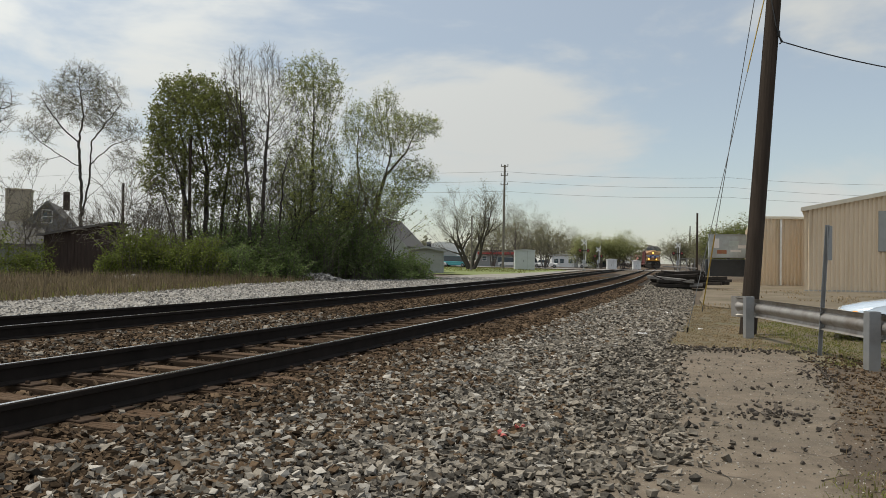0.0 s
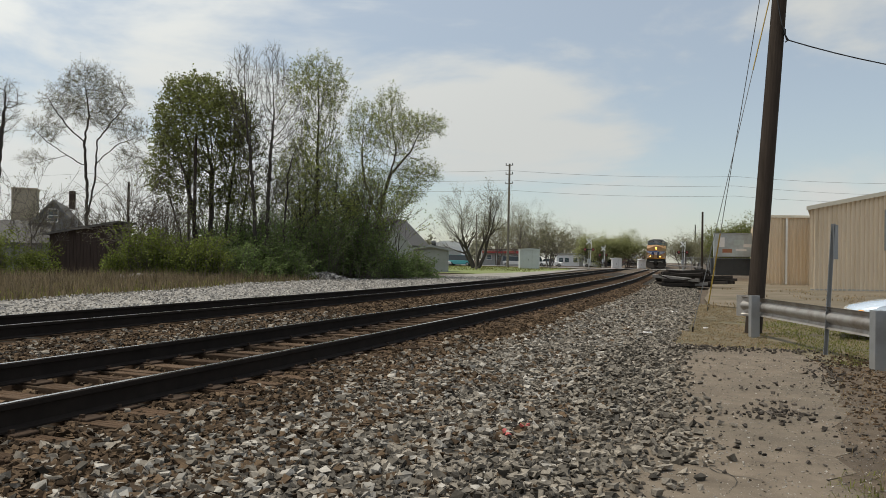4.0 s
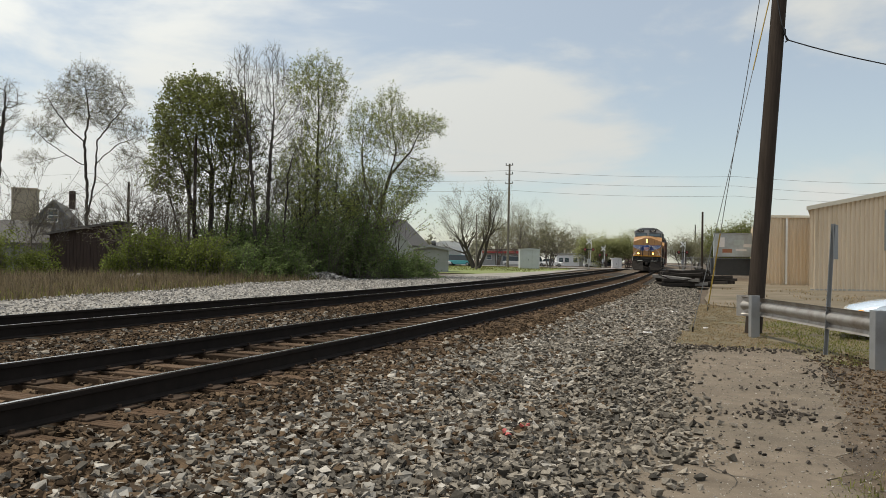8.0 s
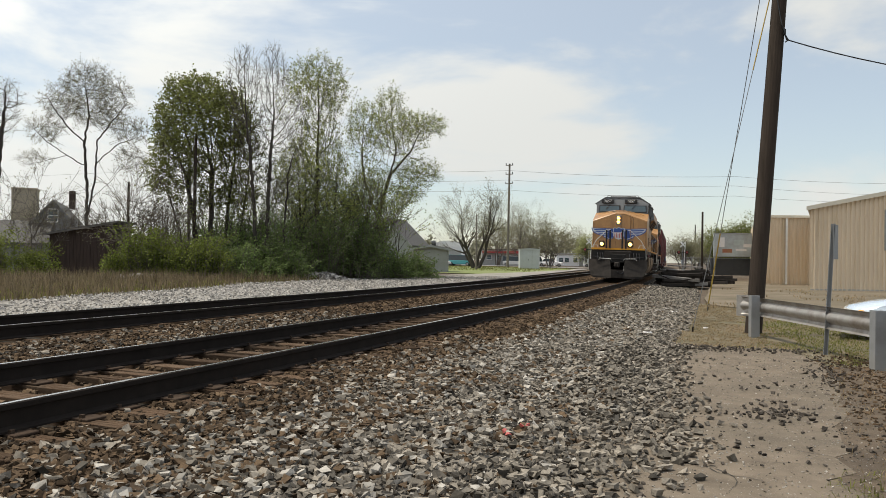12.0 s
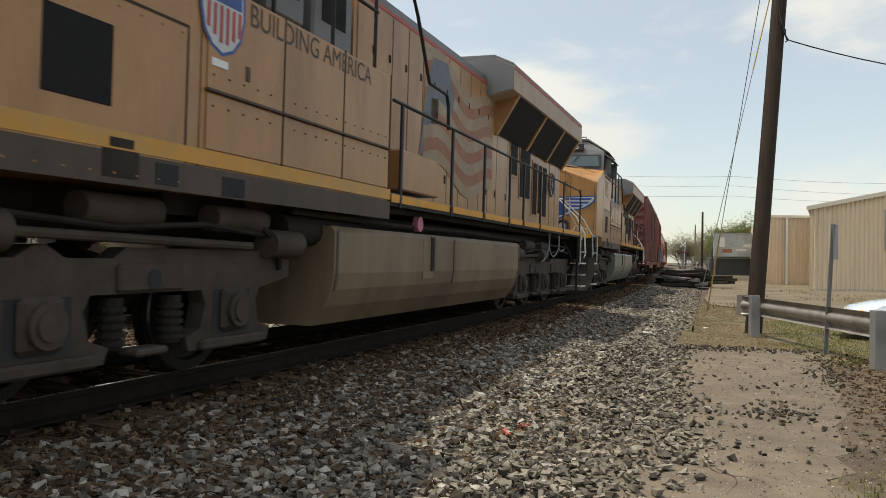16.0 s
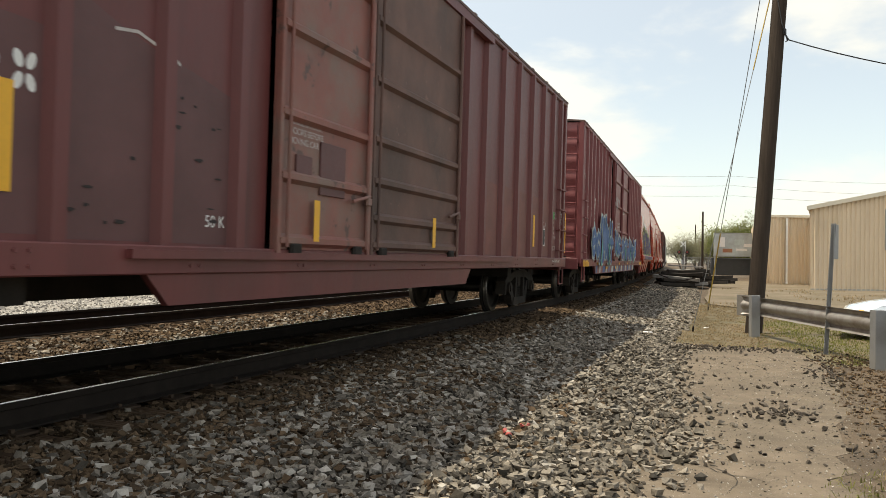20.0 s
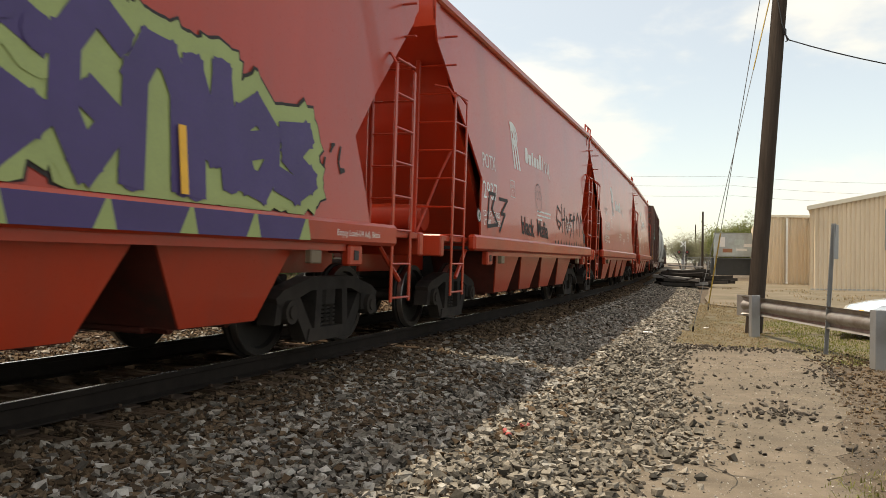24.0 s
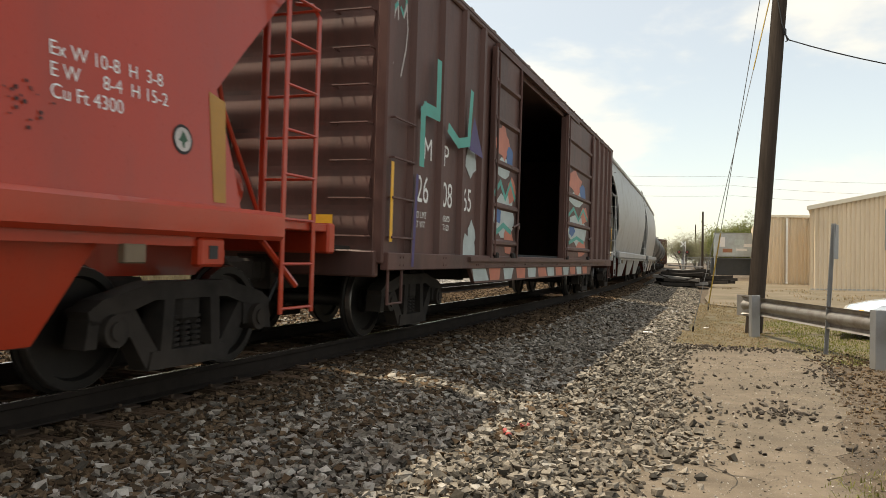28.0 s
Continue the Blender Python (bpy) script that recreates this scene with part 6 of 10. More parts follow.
    for k in range(int(Lc / 1.2)):
        part("roof_rib", rb, None, roof, at=pose(0, y(0.6 + 1.2 * k), 0))
    part("door_track", Mesh().box(1.64, y((sill_gap[0] + sill_gap[1]) / 2 + 1.0), 1.02, 0.07, sill_gap[1] - sill_gap[0] + 2.4, 0.06), mat, C)
    part("door_track", Mesh().box(1.6, y((d0 + d1) / 2), 4.47, 0.08, d1 - d0 + 3.0, 0.1), mat, C)
    return C, y


def plug_door(C, y, a, b, mat, ribs=(1.16, 1.7, 2.25, 2.95, 3.6), lever=True):
    d = part("door", Mesh().box(1.585, y((a + b) / 2), 2.72, 0.05, b - a - 0.03, 3.4, 0.008), mat, C, "worn sliding door leaf with rods and latches")
    for z in ribs:
        part("door_rib", Mesh().prism([(0.0, -0.06), (0.05, -0.025), (0.05, 0.025), (0.0, 0.06)], "y", y(a + 0.04), y(b - 0.04), pose(1.61, 0, z)), mat, d)
    for e in (a + 0.035, b - 0.035):
        part("door_edge", Mesh().box(1.625, y(e), 2.72, 0.05, 0.06, 3.4, 0.008), mat, d)
        part("roller", Mesh().box(1.64, y(e + (0.27 if e < (a + b) / 2 else -0.27)), 1.08, 0.06, 0.18, 0.12, 0.02), M_UNDER, d)
    if lever:
        part("lock_rod", Mesh().tube((1.66, y(a + 0.14), 1.1), (1.66, y(a + 0.14), 4.35), 0.018, 8), mat, d)
        part("lock_rod", Mesh().tube((1.66, y(b - 0.12), 1.1), (1.66, y(b - 0.12), 4.35), 0.022, 8), mat, d)
        part("lever", Mesh().box(1.67, y(b - 0.12), 1.6, 0.05, 0.12, 0.1, 0.02).tube((1.68, y(b - 0.5), 1.58), (1.68, y(b - 0.1), 1.66), 0.018, 8), mat, d)
    return d


def blotch_at(rg, cx, cz, rx, rz, n=9):
    """A small uneven patch."""
    return [(cx + rx * rg.uniform(0.5, 1.1) * math.cos(6.2832 * k / n), cz + rz * rg.uniform(0.5, 1.1) * math.sin(6.2832 * k / n)) for k in range(n)]


PX = 1.529                            # just proud of the side sheets
# first boxcar
C, y = boxcar("oxide-red steel boxcar with a scuffed double door", 44.08, 62.3, [1.03, 1.9, 2.8, 3.68, 4.62, 5.5, 11.15, 12.05, 13.05, 14.05, 15.05, 16.0, 16.9, 17.65], (5.95, 10.65), M_BOX1, M_ROOFGALV)
plug_door(C, y, 5.95, 7.78, M_DOORWORN, ribs=(1.16, 1.72, 2.27, 3.03, 3.75))
d = plug_door(C, y, 7.8, 10.65, M_DOORDARK, ribs=(1.16, 1.45, 1.85, 2.3, 2.95, 3.6))
part("placard_frame", Mesh().box(1.62, y(6.95), 1.85, 0.02, 0.5, 0.5, 0.005).box(1.62, y(6.4), 1.83, 0.02, 0.28, 0.2, 0.005), M_PATCH, C, "dark placard board")
for a in (6.6, 9.65):
    part("reflector", Mesh().box(1.66, y(a), 1.35, 0.004, 0.1, 0.38), M_PLATEYEL, C, "yellow reflector strip")
for a, z in ((3.33, 1.66), (15.5, 1.6)):
    part("reflector", Mesh().box(1.53, y(a), z, 0.006, 0.12, 0.62), M_PLATEYEL, C)
lettering("reporting_mark", "M P", 0.3, M_SPRAYWHITE, C, on_side(y(1.98), 2.4, PX), squeeze=0.95)
for i, (s, a) in enumerate((("37", 1.25), ("69", 2.15), ("28", 3.0))):
    lettering("road_number", s, 0.34, M_WHITE, C, on_side(y(a), 2.0, PX), squeeze=0.9)
lettering("weight_stencil", "LD LMT\nLT WT", 0.13, M_WHITE, C, on_side(y(1.22), 1.56, PX))
lettering("weight_stencil", "194500\n 70400", 0.12, M_WHITE, C, on_side(y(2.1), 1.56, PX))
lettering("end_number", "MP 376928", 0.2, M_WHITE, C, on_front(0.72, 4.42, y(-0.115)), "CENTER")
lettering("door_stencil", "CLOSE & LOCK\nDOORS BEFORE\nMOVING CAR", 0.085, M_SPRAYWHITE, C, on_side(y(6.15), 2.13, 1.6125))
lettering("shop_stencil", "50 K", 0.13, M_WHITE, C, on_side(y(5.12), 1.27, PX))
lettering("brake_stencil", "2 HI.H. COMP. SHOES", 0.08, M_WHITE, C, on_side(y(16.8), 1.01, 1.627))
lettering("size_stencil", "EXW 10-6 H 14-10\nEW  10-3 H 15-1\nIL  60-9\nIW  9-6\nIH  11-0\nCU FT 6269", 0.105, M_SPRAYWHITE, C, on_side(y(16.98), 1.78, PX))
lettering("shop_stencil", "A-200-27", 0.14, M_SPRAYWHITE, C, on_side(y(16.96), 1.28, PX))
lab = part("data_panel", Mesh().box(1.53, y(16.25), 1.5, 0.006, 0.42, 0.36), M_WHITE, C, "black and white data panel")
for a in (16.15, 16.35):
    part("panel_field", Mesh().box(1.534, y(a), 1.5, 0.006, 0.17, 0.31), M_BLACK, lab)
part("green_tag", Mesh().box(1.53, y(17.24), 2.0, 0.006, 0.19, 0.15), M_SPRAYGREEN, C, "small green tag")
paint("petal_mark", [[(3.46 + dx + 0.034 * math.cos(0.6283 * k) + 0.2 * dz * math.sin(0.6283 * k) * (1 if dx > 0 else -1), 2.04 + dz + 0.052 * math.sin(0.6283 * k)) for k in range(10)] for dx, dz in ((-0.044, 0.062), (0.044, 0.062), (-0.044, -0.062), (0.044, -0.062))], M_WHITE, C, on_side(y(0), 0, PX), "white four-petal mark")
paint("chalk_tag", strokes(scrawl(3, 0.25, 2.35, 3, 0.5, 0.22) + scrawl(5, 0.25, 1.95, 3, 0.3, 0.2) + scrawl(8, 0.3, 1.6, 3, 0.2, 0.2), 0.022), M_SPRAYWHITE, C, on_side(y(0), 0, PX), "chalky scrawled tag")
paint("chalk_tag", strokes([[(17.85, 2.1), (17.92, 1.8), (18.0, 2.1)], [(18.1, 2.08), (18.04, 1.9), (18.14, 1.8), (18.22, 1.95), (18.1, 2.08)], [(18.2, 1.85), (18.45, 1.8)]], 0.035), M_WHITE, C, on_side(y(0), 0, PX), "white sprayed tag")
paint("chalk_tag", strokes(scrawl(13, 16.1, 1.76, 4, 0.12, 0.1) + scrawl(12, 17.8, 1.5, 4, 0.16, 0.1), 0.022), M_SPRAYWHITE, C, on_side(y(0), 0, PX), "chalky scrawled tag")
paint("paint_wave", [[(3.72, 1.1), (3.72, 2.62), (3.95, 2.58), (4.2, 2.5), (4.55, 2.42), (4.55, 1.1)], [(4.7, 1.1), (4.7, 2.4), (5.05, 2.34), (5.42, 2.26), (5.42, 1.1)]], M_PATCH, C, on_side(y(0), 0, 1.5262), "darker repainted lower panel")
paint("scrape", strokes([[(4.15, 2.47), (4.35, 2.5), (4.52, 2.46)], [(4.72, 2.42), (4.78, 2.38)]], 0.022), M_SPRAYWHITE, C, on_side(y(0), 0, PX), "pale curved scrape")
rgs = random.Random(18)
paint("rust_scars", [blotch_at(rgs, rgs.uniform(2.0, 5.4), rgs.uniform(1.15, 2.3), rgs.uniform(0.02, 0.07), rgs.uniform(0.008, 0.02)) for _ in range(26)], M_SPRAYBLACK, C, on_side(y(0), 0, PX + 0.001), "small dark rust scars")
for k in range(3):
    paint("paint_patch", [[(1.1 + 0.9 * k, 2.35 + 0.06 * (k % 2)), (1.86 + 0.9 * k, 2.33), (1.86 + 0.9 * k, 1.12), (1.1 + 0.9 * k, 1.12)]], M_PATCH, C, on_side(y(0), 0, 1.5265), "darker repainted patch")
for k in range(5):
    paint("bare_patch", [[(12.15 + k, 2.3), (12.9 + k, 2.26), (12.9 + k, 1.1), (12.15 + k, 1.1)]], M_PATCHPALE, C, on_side(y(0), 0, 1.5265), "faded rubbed panel")

# second boxcar
C, y = boxcar("maroon steel boxcar with blue bubble graffiti", 64.68, 83.51, [0.78, 1.46, 2.1, 2.88, 3.6, 4.4, 5.25, 6.1, 12.3, 13.1, 13.9, 14.7, 15.5, 16.3, 17.1, 17.9], (6.67, 11.66), M_BOX2, M_ROOFGALV, sill_gap=(2.4, 15.2), low_marks=True)
for a in (3.0, 5.6, 9.0, 12.2):
    part("reflector", Mesh().box(1.628, y(a), 0.99, 0.006, 0.42, 0.14), M_PLATEYEL, C)
for a, b in ((6.67, 9.12), (9.14, 11.66)):
    plug_door(C, y, a, b, M_BOX2, ribs=(1.25, 2.1, 2.95, 3.8))
lettering("reporting_mark", "RS", 0.42, M_SPRAYWHITE, C, on_side(y(0.86), 2.74, PX), squeeze=0.95)
lettering("road_number", "29", 0.42, M_WHITE, C, on_side(y(1.62), 2.7, PX), squeeze=0.85)
lettering("road_number", "18", 0.42, M_WHITE, C, on_side(y(2.45), 2.68, PX), squeeze=0.85)
lettering("weight_stencil", "LD LMT\nLT WT", 0.17, M_WHITE, C, on_side(y(0.86), 2.38, PX))
lettering("weight_stencil", "208300\n 77700", 0.17, M_WHITE, C, on_side(y(1.55), 2.42, PX))
lettering("size_stencil", "EXH  15-9  W 1-0\nEXW 10-8  H 5-5\nEW    9-7  H 15-3\nIL              60-9\nIW               9-6\nIH              11-6\nFLR H       3-8\nEMPTY     4-7\nCU. FT.    6648", 0.112, M_SPRAYWHITE, C, on_side(y(0.84), 1.82, PX))
lettering("plate_stencil", "PLATE\nE", 0.1, M_WHITE, C, on_side(y(2.58), 2.36, PX), "CENTER")
paint("plate_frame", strokes([[(2.44, 2.22), (2.72, 2.22), (2.72, 2.52), (2.44, 2.52), (2.44, 2.22)]], 0.015), M_WHITE, C, on_side(y(0), 0, PX))
lettering("end_number", "2918", 0.2, M_WHITE, C, on_front(0.9, 4.42, y(-0.115)), "CENTER")
rg = random.Random(4)
piece = spray_word((4, 1), 1.35, 3.0, 1.2, (1.95, 1.75), 3) + spray_word((0, 2, 5, 3, 3), 3.0, 6.4, 1.02, (2.25, 2.2), 5) + spray_word((5, 1), 6.85, 9.0, 1.3, (1.95, 1.85), 6) + spray_word((4, 0, 2, 5, 3, 6), 9.2, 15.4, 1.15, (1.85, 1.9), 7)
for nm, w, mt, x, lab in (("spray_halo", 0.36, M_SPRAYPALE, 1.664, "pale sprayed letter edges"), ("spray_fill", 0.2, M_SPRAYBLUE, 1.676, "blue sprayed letter shapes")):
    for lines in (piece[:4], piece[4:]):
        paint(nm, [[(a, max(b, 0.9)) for a, b in p] for p in rounded_strokes(lines, w)], mt, C, on_side(y(0), 0, x), lab)
paint("spray_wash", [[(a, b - 0.1) for a, b in p] for p in strokes([[(3.3, 1.05), (3.45, 1.7)], [(5.2, 1.0), (5.3, 1.9)], [(7.4, 1.35), (7.5, 1.75)], [(10.4, 1.15), (10.5, 1.6)], [(12.6, 1.1), (12.7, 1.6)], [(14.1, 1.15), (14.2, 1.7)]], 0.16)], M_SPRAYTEAL, C, on_side(y(0), 0, 1.69), "teal streaks")
sill_marks = []
for k in range(16):
    a = 2.7 + k * 0.78
    sill_marks.append([(a, 0.68), (a + rg.uniform(0.2, 0.6), 0.68), (a + rg.uniform(0.3, 0.7), 0.88), (a + rg.uniform(0, 0.15), 0.88)])
paint("sill_spray", sill_marks[::2], M_SPRAYBLUE, C, on_side(y(0), 0, 1.604), "blue spray along the sill")
paint("sill_spray", sill_marks[1::2], M_SPRAYPALE, C, on_side(y(0), 0, 1.604), "pale spray along the sill")
paint("white_scrawl", strokes([[(0.1, 2.95), (0.2, 3.6), (0.16, 4.3), (0.35, 4.2), (0.3, 3.5), (0.2, 3.1)], [(0.45, 3.3), (0.6, 3.9), (0.8, 4.0), (0.7, 3.4), (0.55, 3.0), (0.75, 2.75), (0.95, 2.9), (1.1, 2.5)]], 0.022), M_SPRAYWHITE, C, on_side(y(0), 0, PX), "thin white scrawl")
paint("spray_cloud", [ring(1.75, 2.1, 0.12, 12), ring(2.65, 2.05, 0.14, 12), ring(2.0, 1.7, 0.12, 12), ring(2.05, 1.95, 0.09, 12)], M_SPRAYPALE, C, on_side(y(0), 0, PX + 0.003))
paint("chalk_tag", strokes(scrawl(21, 6.9, 3.0, 4, 0.4, 0.3), 0.05), M_SPRAYPALE, C, on_side(y(0), 0, 1.664), "pale sprayed tag")
paint("chalk_tag", strokes(scrawl(22, 0.18, 2.05, 4, 0.25, 0.11) + scrawl(24, 0.15, 1.85, 4, 0.16, 0.1), 0.016), M_SPRAYWHITE, C, on_side(y(0), 0, PX))
lettering("door_stencil", "CLOSE & LOCK\nDOORS BEFORE\nMOVING CAR", 0.12, M_WHITE, C, on_side(y(8.1), 2.25, 1.6125))
lettering("door_stencil", "PLATE\nDOOR", 0.14, M_WHITE, C, on_side(y(10.0), 2.9, 1.6125))
for a, b in ((0.08, 0.48), (0.52, 1.1)):
    part("reflector", Mesh().box(1.628, y((a + b) / 2), 0.94, 0.006, b - a, 0.12), M_PLATEYEL, C, "yellow reflector plate")
for a in (2.95, 5.0, 7.6):
    part("reflector", Mesh().box(1.644, y(a), 1.22 if a < 4 else 0.82, 0.004, 0.3, 0.08), M_PLATEYEL, C)

# third boxcar: its door stands open
C, y = boxcar("brown graffitied boxcar with its door standing open", 142.07, 160.4, [0.8, 1.8, 2.7, 3.62, 14.4, 15.3, 16.2, 17.1, 17.9], (5.75, 10.2), M_BOX3, M_ROOFGALV, sill_gap=(3.1, 14.4))
plug_door(C, y, 4.05, 5.75, M_BOX3, ribs=(1.3, 1.9, 2.6, 3.3, 3.9))
plug_door(C, y, 10.2, 13.8, M_BOX3, ribs=(1.3, 1.9, 2.6, 3.3, 3.9))
for a in (5.75, 10.2):
    part("door_jamb", Mesh().box(1.55, y(a), 2.7, 0.12, 0.1, 3.3), M_BOX3, C)
for s, a in (("M", 1.22), ("P", 1.98)):
    lettering("reporting_mark", s, 0.4, M_WHITE, C, on_side(y(a), 2.4, PX), squeeze=1.1)
for s, a in (("26", 1.03), ("08", 1.97), ("65", 2.86)):
    lettering("road_number", s, 0.48, M_WHITE, C, on_side(y(a), 1.87, PX), squeeze=0.9)
lettering("weight_stencil", "LD LMT\nLT WT", 0.12, M_WHITE, C, on_side(y(1.0), 1.5, PX))
lettering("weight_stencil", "143000\n 77100", 0.12, M_WHITE, C, on_side(y(1.95), 1.5, PX))
lettering("end_number", "260865", 0.2, M_WHITE, C, on_front(0.8, 4.42, y(-0.115)), "CENTER")


def blotch(rg, cx, cz, rx, rz, n=12):
    """An uneven patch of sprayed colour."""
    return [(cx + rx * rg.uniform(0.65, 1.1) * math.cos(6.2832 * k / n), cz + rz * rg.uniform(0.65, 1.1) * math.sin(6.2832 * k / n)) for k in range(n)]


rg = random.Random(71)
paint("teal_spray", strokes([[(0.92, 2.2), (0.92, 2.8), (1.0, 2.86), (1.45, 2.86), (1.45, 3.5)]], 0.16) + strokes([[(1.9, 2.75), (2.3, 2.62), (2.75, 2.7), (2.85, 3.4)]], 0.14), M_SPRAYTEAL, C, on_side(y(0), 0, 1.634), "teal sprayed outline")
paint("pale_spray", [blotch(rg, 3.2, 2.5, 0.3, 0.3), blotch(rg, 3.3, 1.35, 0.22, 0.3), [(2.75, 0.9), (3.6, 0.9), (3.5, 1.25), (3.0, 1.4)]], M_SPRAYPALE, C, on_side(y(0), 0, PX + 0.004), "pale blue sprayed patches")
paint("violet_spray", strokes([[(0.72, 0.95), (0.76, 1.5), (0.8, 2.0)]], 0.08) + [[(2.8, 2.6), (3.5, 2.55), (3.0, 3.1)]], M_PURPLE, C, on_side(y(0), 0, 1.6305))
for a0, a1 in ((4.1, 5.7), (10.3, 13.7)):
    mid, w = (a0 + a1) / 2, (a1 - a0) / 2
    paint("pale_spray", [blotch(rg, mid, 1.75, w * 0.95, 0.42, 16), blotch(rg, mid - w * 0.2, 2.55, w * 0.6, 0.22)], M_SPRAYPALE, C, on_side(y(0), 0, 1.6125), "pale blue sprayed patches on the door")
    paint("salmon_spray", [blotch(rg, mid - w * 0.3, 2.95, w * 0.6, 0.3, 16), blotch(rg, mid + w * 0.35, 1.35, w * 0.5, 0.25), blotch(rg, mid + w * 0.5, 2.2, w * 0.35, 0.25)], M_SPRAYORANGE, C, on_side(y(0), 0, 1.6145), "salmon sprayed patches")
    paint("teal_spray", strokes([[(mid - w * 0.8, 2.1), (mid - w * 0.4, 2.3), (mid, 2.05), (mid + w * 0.4, 2.35), (mid + w * 0.8, 2.1)], [(mid - w * 0.7, 1.45), (mid - w * 0.1, 1.6), (mid + w * 0.5, 1.5)]], 0.09), M_SPRAYTEAL, C, on_side(y(0), 0, 1.6165))
    paint("blue_spray", [blotch(rg, mid + w * 0.3, 2.75, w * 0.3, 0.22), blotch(rg, mid - w * 0.5, 1.75, w * 0.25, 0.15)], M_SPRAYBLUE, C, on_side(y(0), 0, 1.6175))
marks = [[(3.3 + k * 0.88, 0.69), (3.75 + k * 0.88 + rg.uniform(0, 0.4), 0.69), (3.9 + k * 0.88, 0.88), (3.2 + k * 0.88, 0.88)] for k in range(12)]
paint("sill_spray", marks[::2], M_SPRAYPALE, C, on_side(y(0), 0, 1.603), "pale sprayed sill")
paint("sill_spray", marks[1::2], M_SPRAYORANGE, C, on_side(y(0), 0, 1.603), "salmon sprayed sill")
paint("chalk_tag", strokes(scrawl(31, 0.2, 3.55, 2, 0.9, 0.25), 0.03), M_SPRAYWHITE, C, on_side(y(0), 0, PX))
paint("green_tag", strokes(scrawl(33, 0.2, 4.0, 2, 0.3, 0.22), 0.05), M_SPRAYTEAL, C, on_side(y(0), 0, PX))


# ---------------------------------------------------------------- covered hoppers
def hopper(label, u0, u1, mat, group="red hopper cars", over=1.2, tall=4.62, round_sides=False, bays=4):
    """A covered hopper: leaning sides over a heavy sill, sloped ends with ladders, bays with outlet gates below, hatches on the roof."""
    C = thing("covered_hopper", label, "hopper car", group=group)
    Lc = u1 - u0
    Y0 = -Lc / 2
    VEHICLES.append((C, (u0 + u1) / 2, Lc / 2 - 0.55))

    def y(u):
        return Y0 + u

    def xs(z):
        if round_sides:
            return 1.3 + 0.25 * math.sin((z - 1.2) / 3.4 * 3.14159)
        return 1.555 - (z - 1.36) * 0.088
    zs = [1.36, 1.7, 2.3, 2.9, 3.5, 4.0, 4.3, tall]
    cutf = {1.36: 0.55, 1.7: 0.62, 2.3: 0.8, 2.9: 0.2, 3.5: -0.45, 4.0: -1.0, 4.3: -over, tall: -over}
    for sd in (1, -1):
        m = Mesh()
        outer = [(sd * xs(z), z, cutf[z]) for z in zs]
        n = 9
        for x, z, c in outer:
            m.v += [(x, y(c) + (y(Lc - c) - y(c)) * k / (n - 1), z) for k in range(n)]
        for x, z, c in outer:
            m.v += [(x - sd * 0.03, y(c) + (y(Lc - c) - y(c)) * k / (n - 1), z) for k in range(n)]
        q = len(zs)
        for g in (0, q):
            for i in range(q - 1):
                for k in range(n - 1):
                    a = (g + i) * n + k
                    m.f.append((a, a + 1, a + n + 1, a + n))
        for i in range(q - 1):
            for k in (0, n - 1):
                a = i * n + k
                m.f.append((a, a + n, a + n + q * n, a + q * n))
        part("side_sheet", m, mat, C, "smooth leaning steel side", smooth=True)
        part("side_sill", Mesh().box(sd * 1.575, y(Lc / 2), 1.27, 0.13, Lc, 0.24, 0.035).box(sd * 1.53, y(Lc / 2), 1.12, 0.06, Lc - 2.0, 0.08), mat, C, "heavy side sill")
        part("eave_rail", Mesh().box(sd * (xs(tall) + 0.03), y(Lc / 2), tall, 0.1, Lc + 2 * over, 0.14, 0.03), mat, C)
    # sloped end sheets and inner body
    for e, sg in ((0.0, -1), (Lc, 1)):
        yy = lambda a: y(e) + sg * a
        part("slope_sheet", Mesh().prism([(yy(over), 4.3), (yy(over), tall), (yy(over - 0.06), tall), (yy(-1.9), 1.15), (yy(-1.75), 1.15), (yy(over), 4.22)], "x", -1.3, 1.3), mat, C, "sloped end sheet")
        part("end_platform", Mesh().box(0, yy(0.35), 1.3, 2.95, 1.3, 0.08, 0.01).box(0, yy(1.05), 1.2, 3.0, 0.14, 0.3, 0.02), mat, C)
        for x in (-0.92, 0.92):
            part("end_post", Mesh().box(x, yy(0.68), 2.9, 0.07, 0.05, 3.2, 0.01), mat, C)
            part("post_brace", Mesh().path([(x * 1.02, yy(0.64), 1.35), (x * 1.1, yy(-0.1), 2.3), (x * 1.2, yy(-0.35), 2.7)], 0.022), mat, C)
        part("brake_reservoir", Mesh().tube((-0.7, yy(0.2), 1.62), (0.9, yy(0.2), 1.62), 0.2, 16), mat, C, smooth=True)
        part("air_tank", Mesh().tube((-0.7, yy(-0.2), 1.5), (0.5, yy(-0.2), 1.5), 0.13, 12), mat, C, smooth=True)
        for a, b, x in ((0.15, 0.68, 1.5),):
            for p in (a, b):
                st = Mesh().box(x, yy(p), 1.9, 0.022, 0.062, 2.8, 0.006).path([(x, yy(p), 3.28), (x - 0.1, yy(p) + sg * 0.04, 3.42), (x - 0.3, yy(p) + sg * 0.06, 3.46)], 0.02)
                part("ladder_stile", st, mat, C)
            rg = Mesh().tube((x, yy(a), 0), (x, yy(b), 0), 0.015, 6).data("ladder_rung", mat)
            for k in range(8):
                part("ladder_rung", rg, None, C, at=pose(0, 0, 0.55 + k * 0.4))
        rg = Mesh().tube((0.92, yy(0.68), 0), (1.5, yy(0.68), 0), 0.014, 6).data("end_rung", mat)
        for k in range(8):
            part("end_rung", rg, None, C, at=pose(0, 0, 1.35 + k * 0.4))
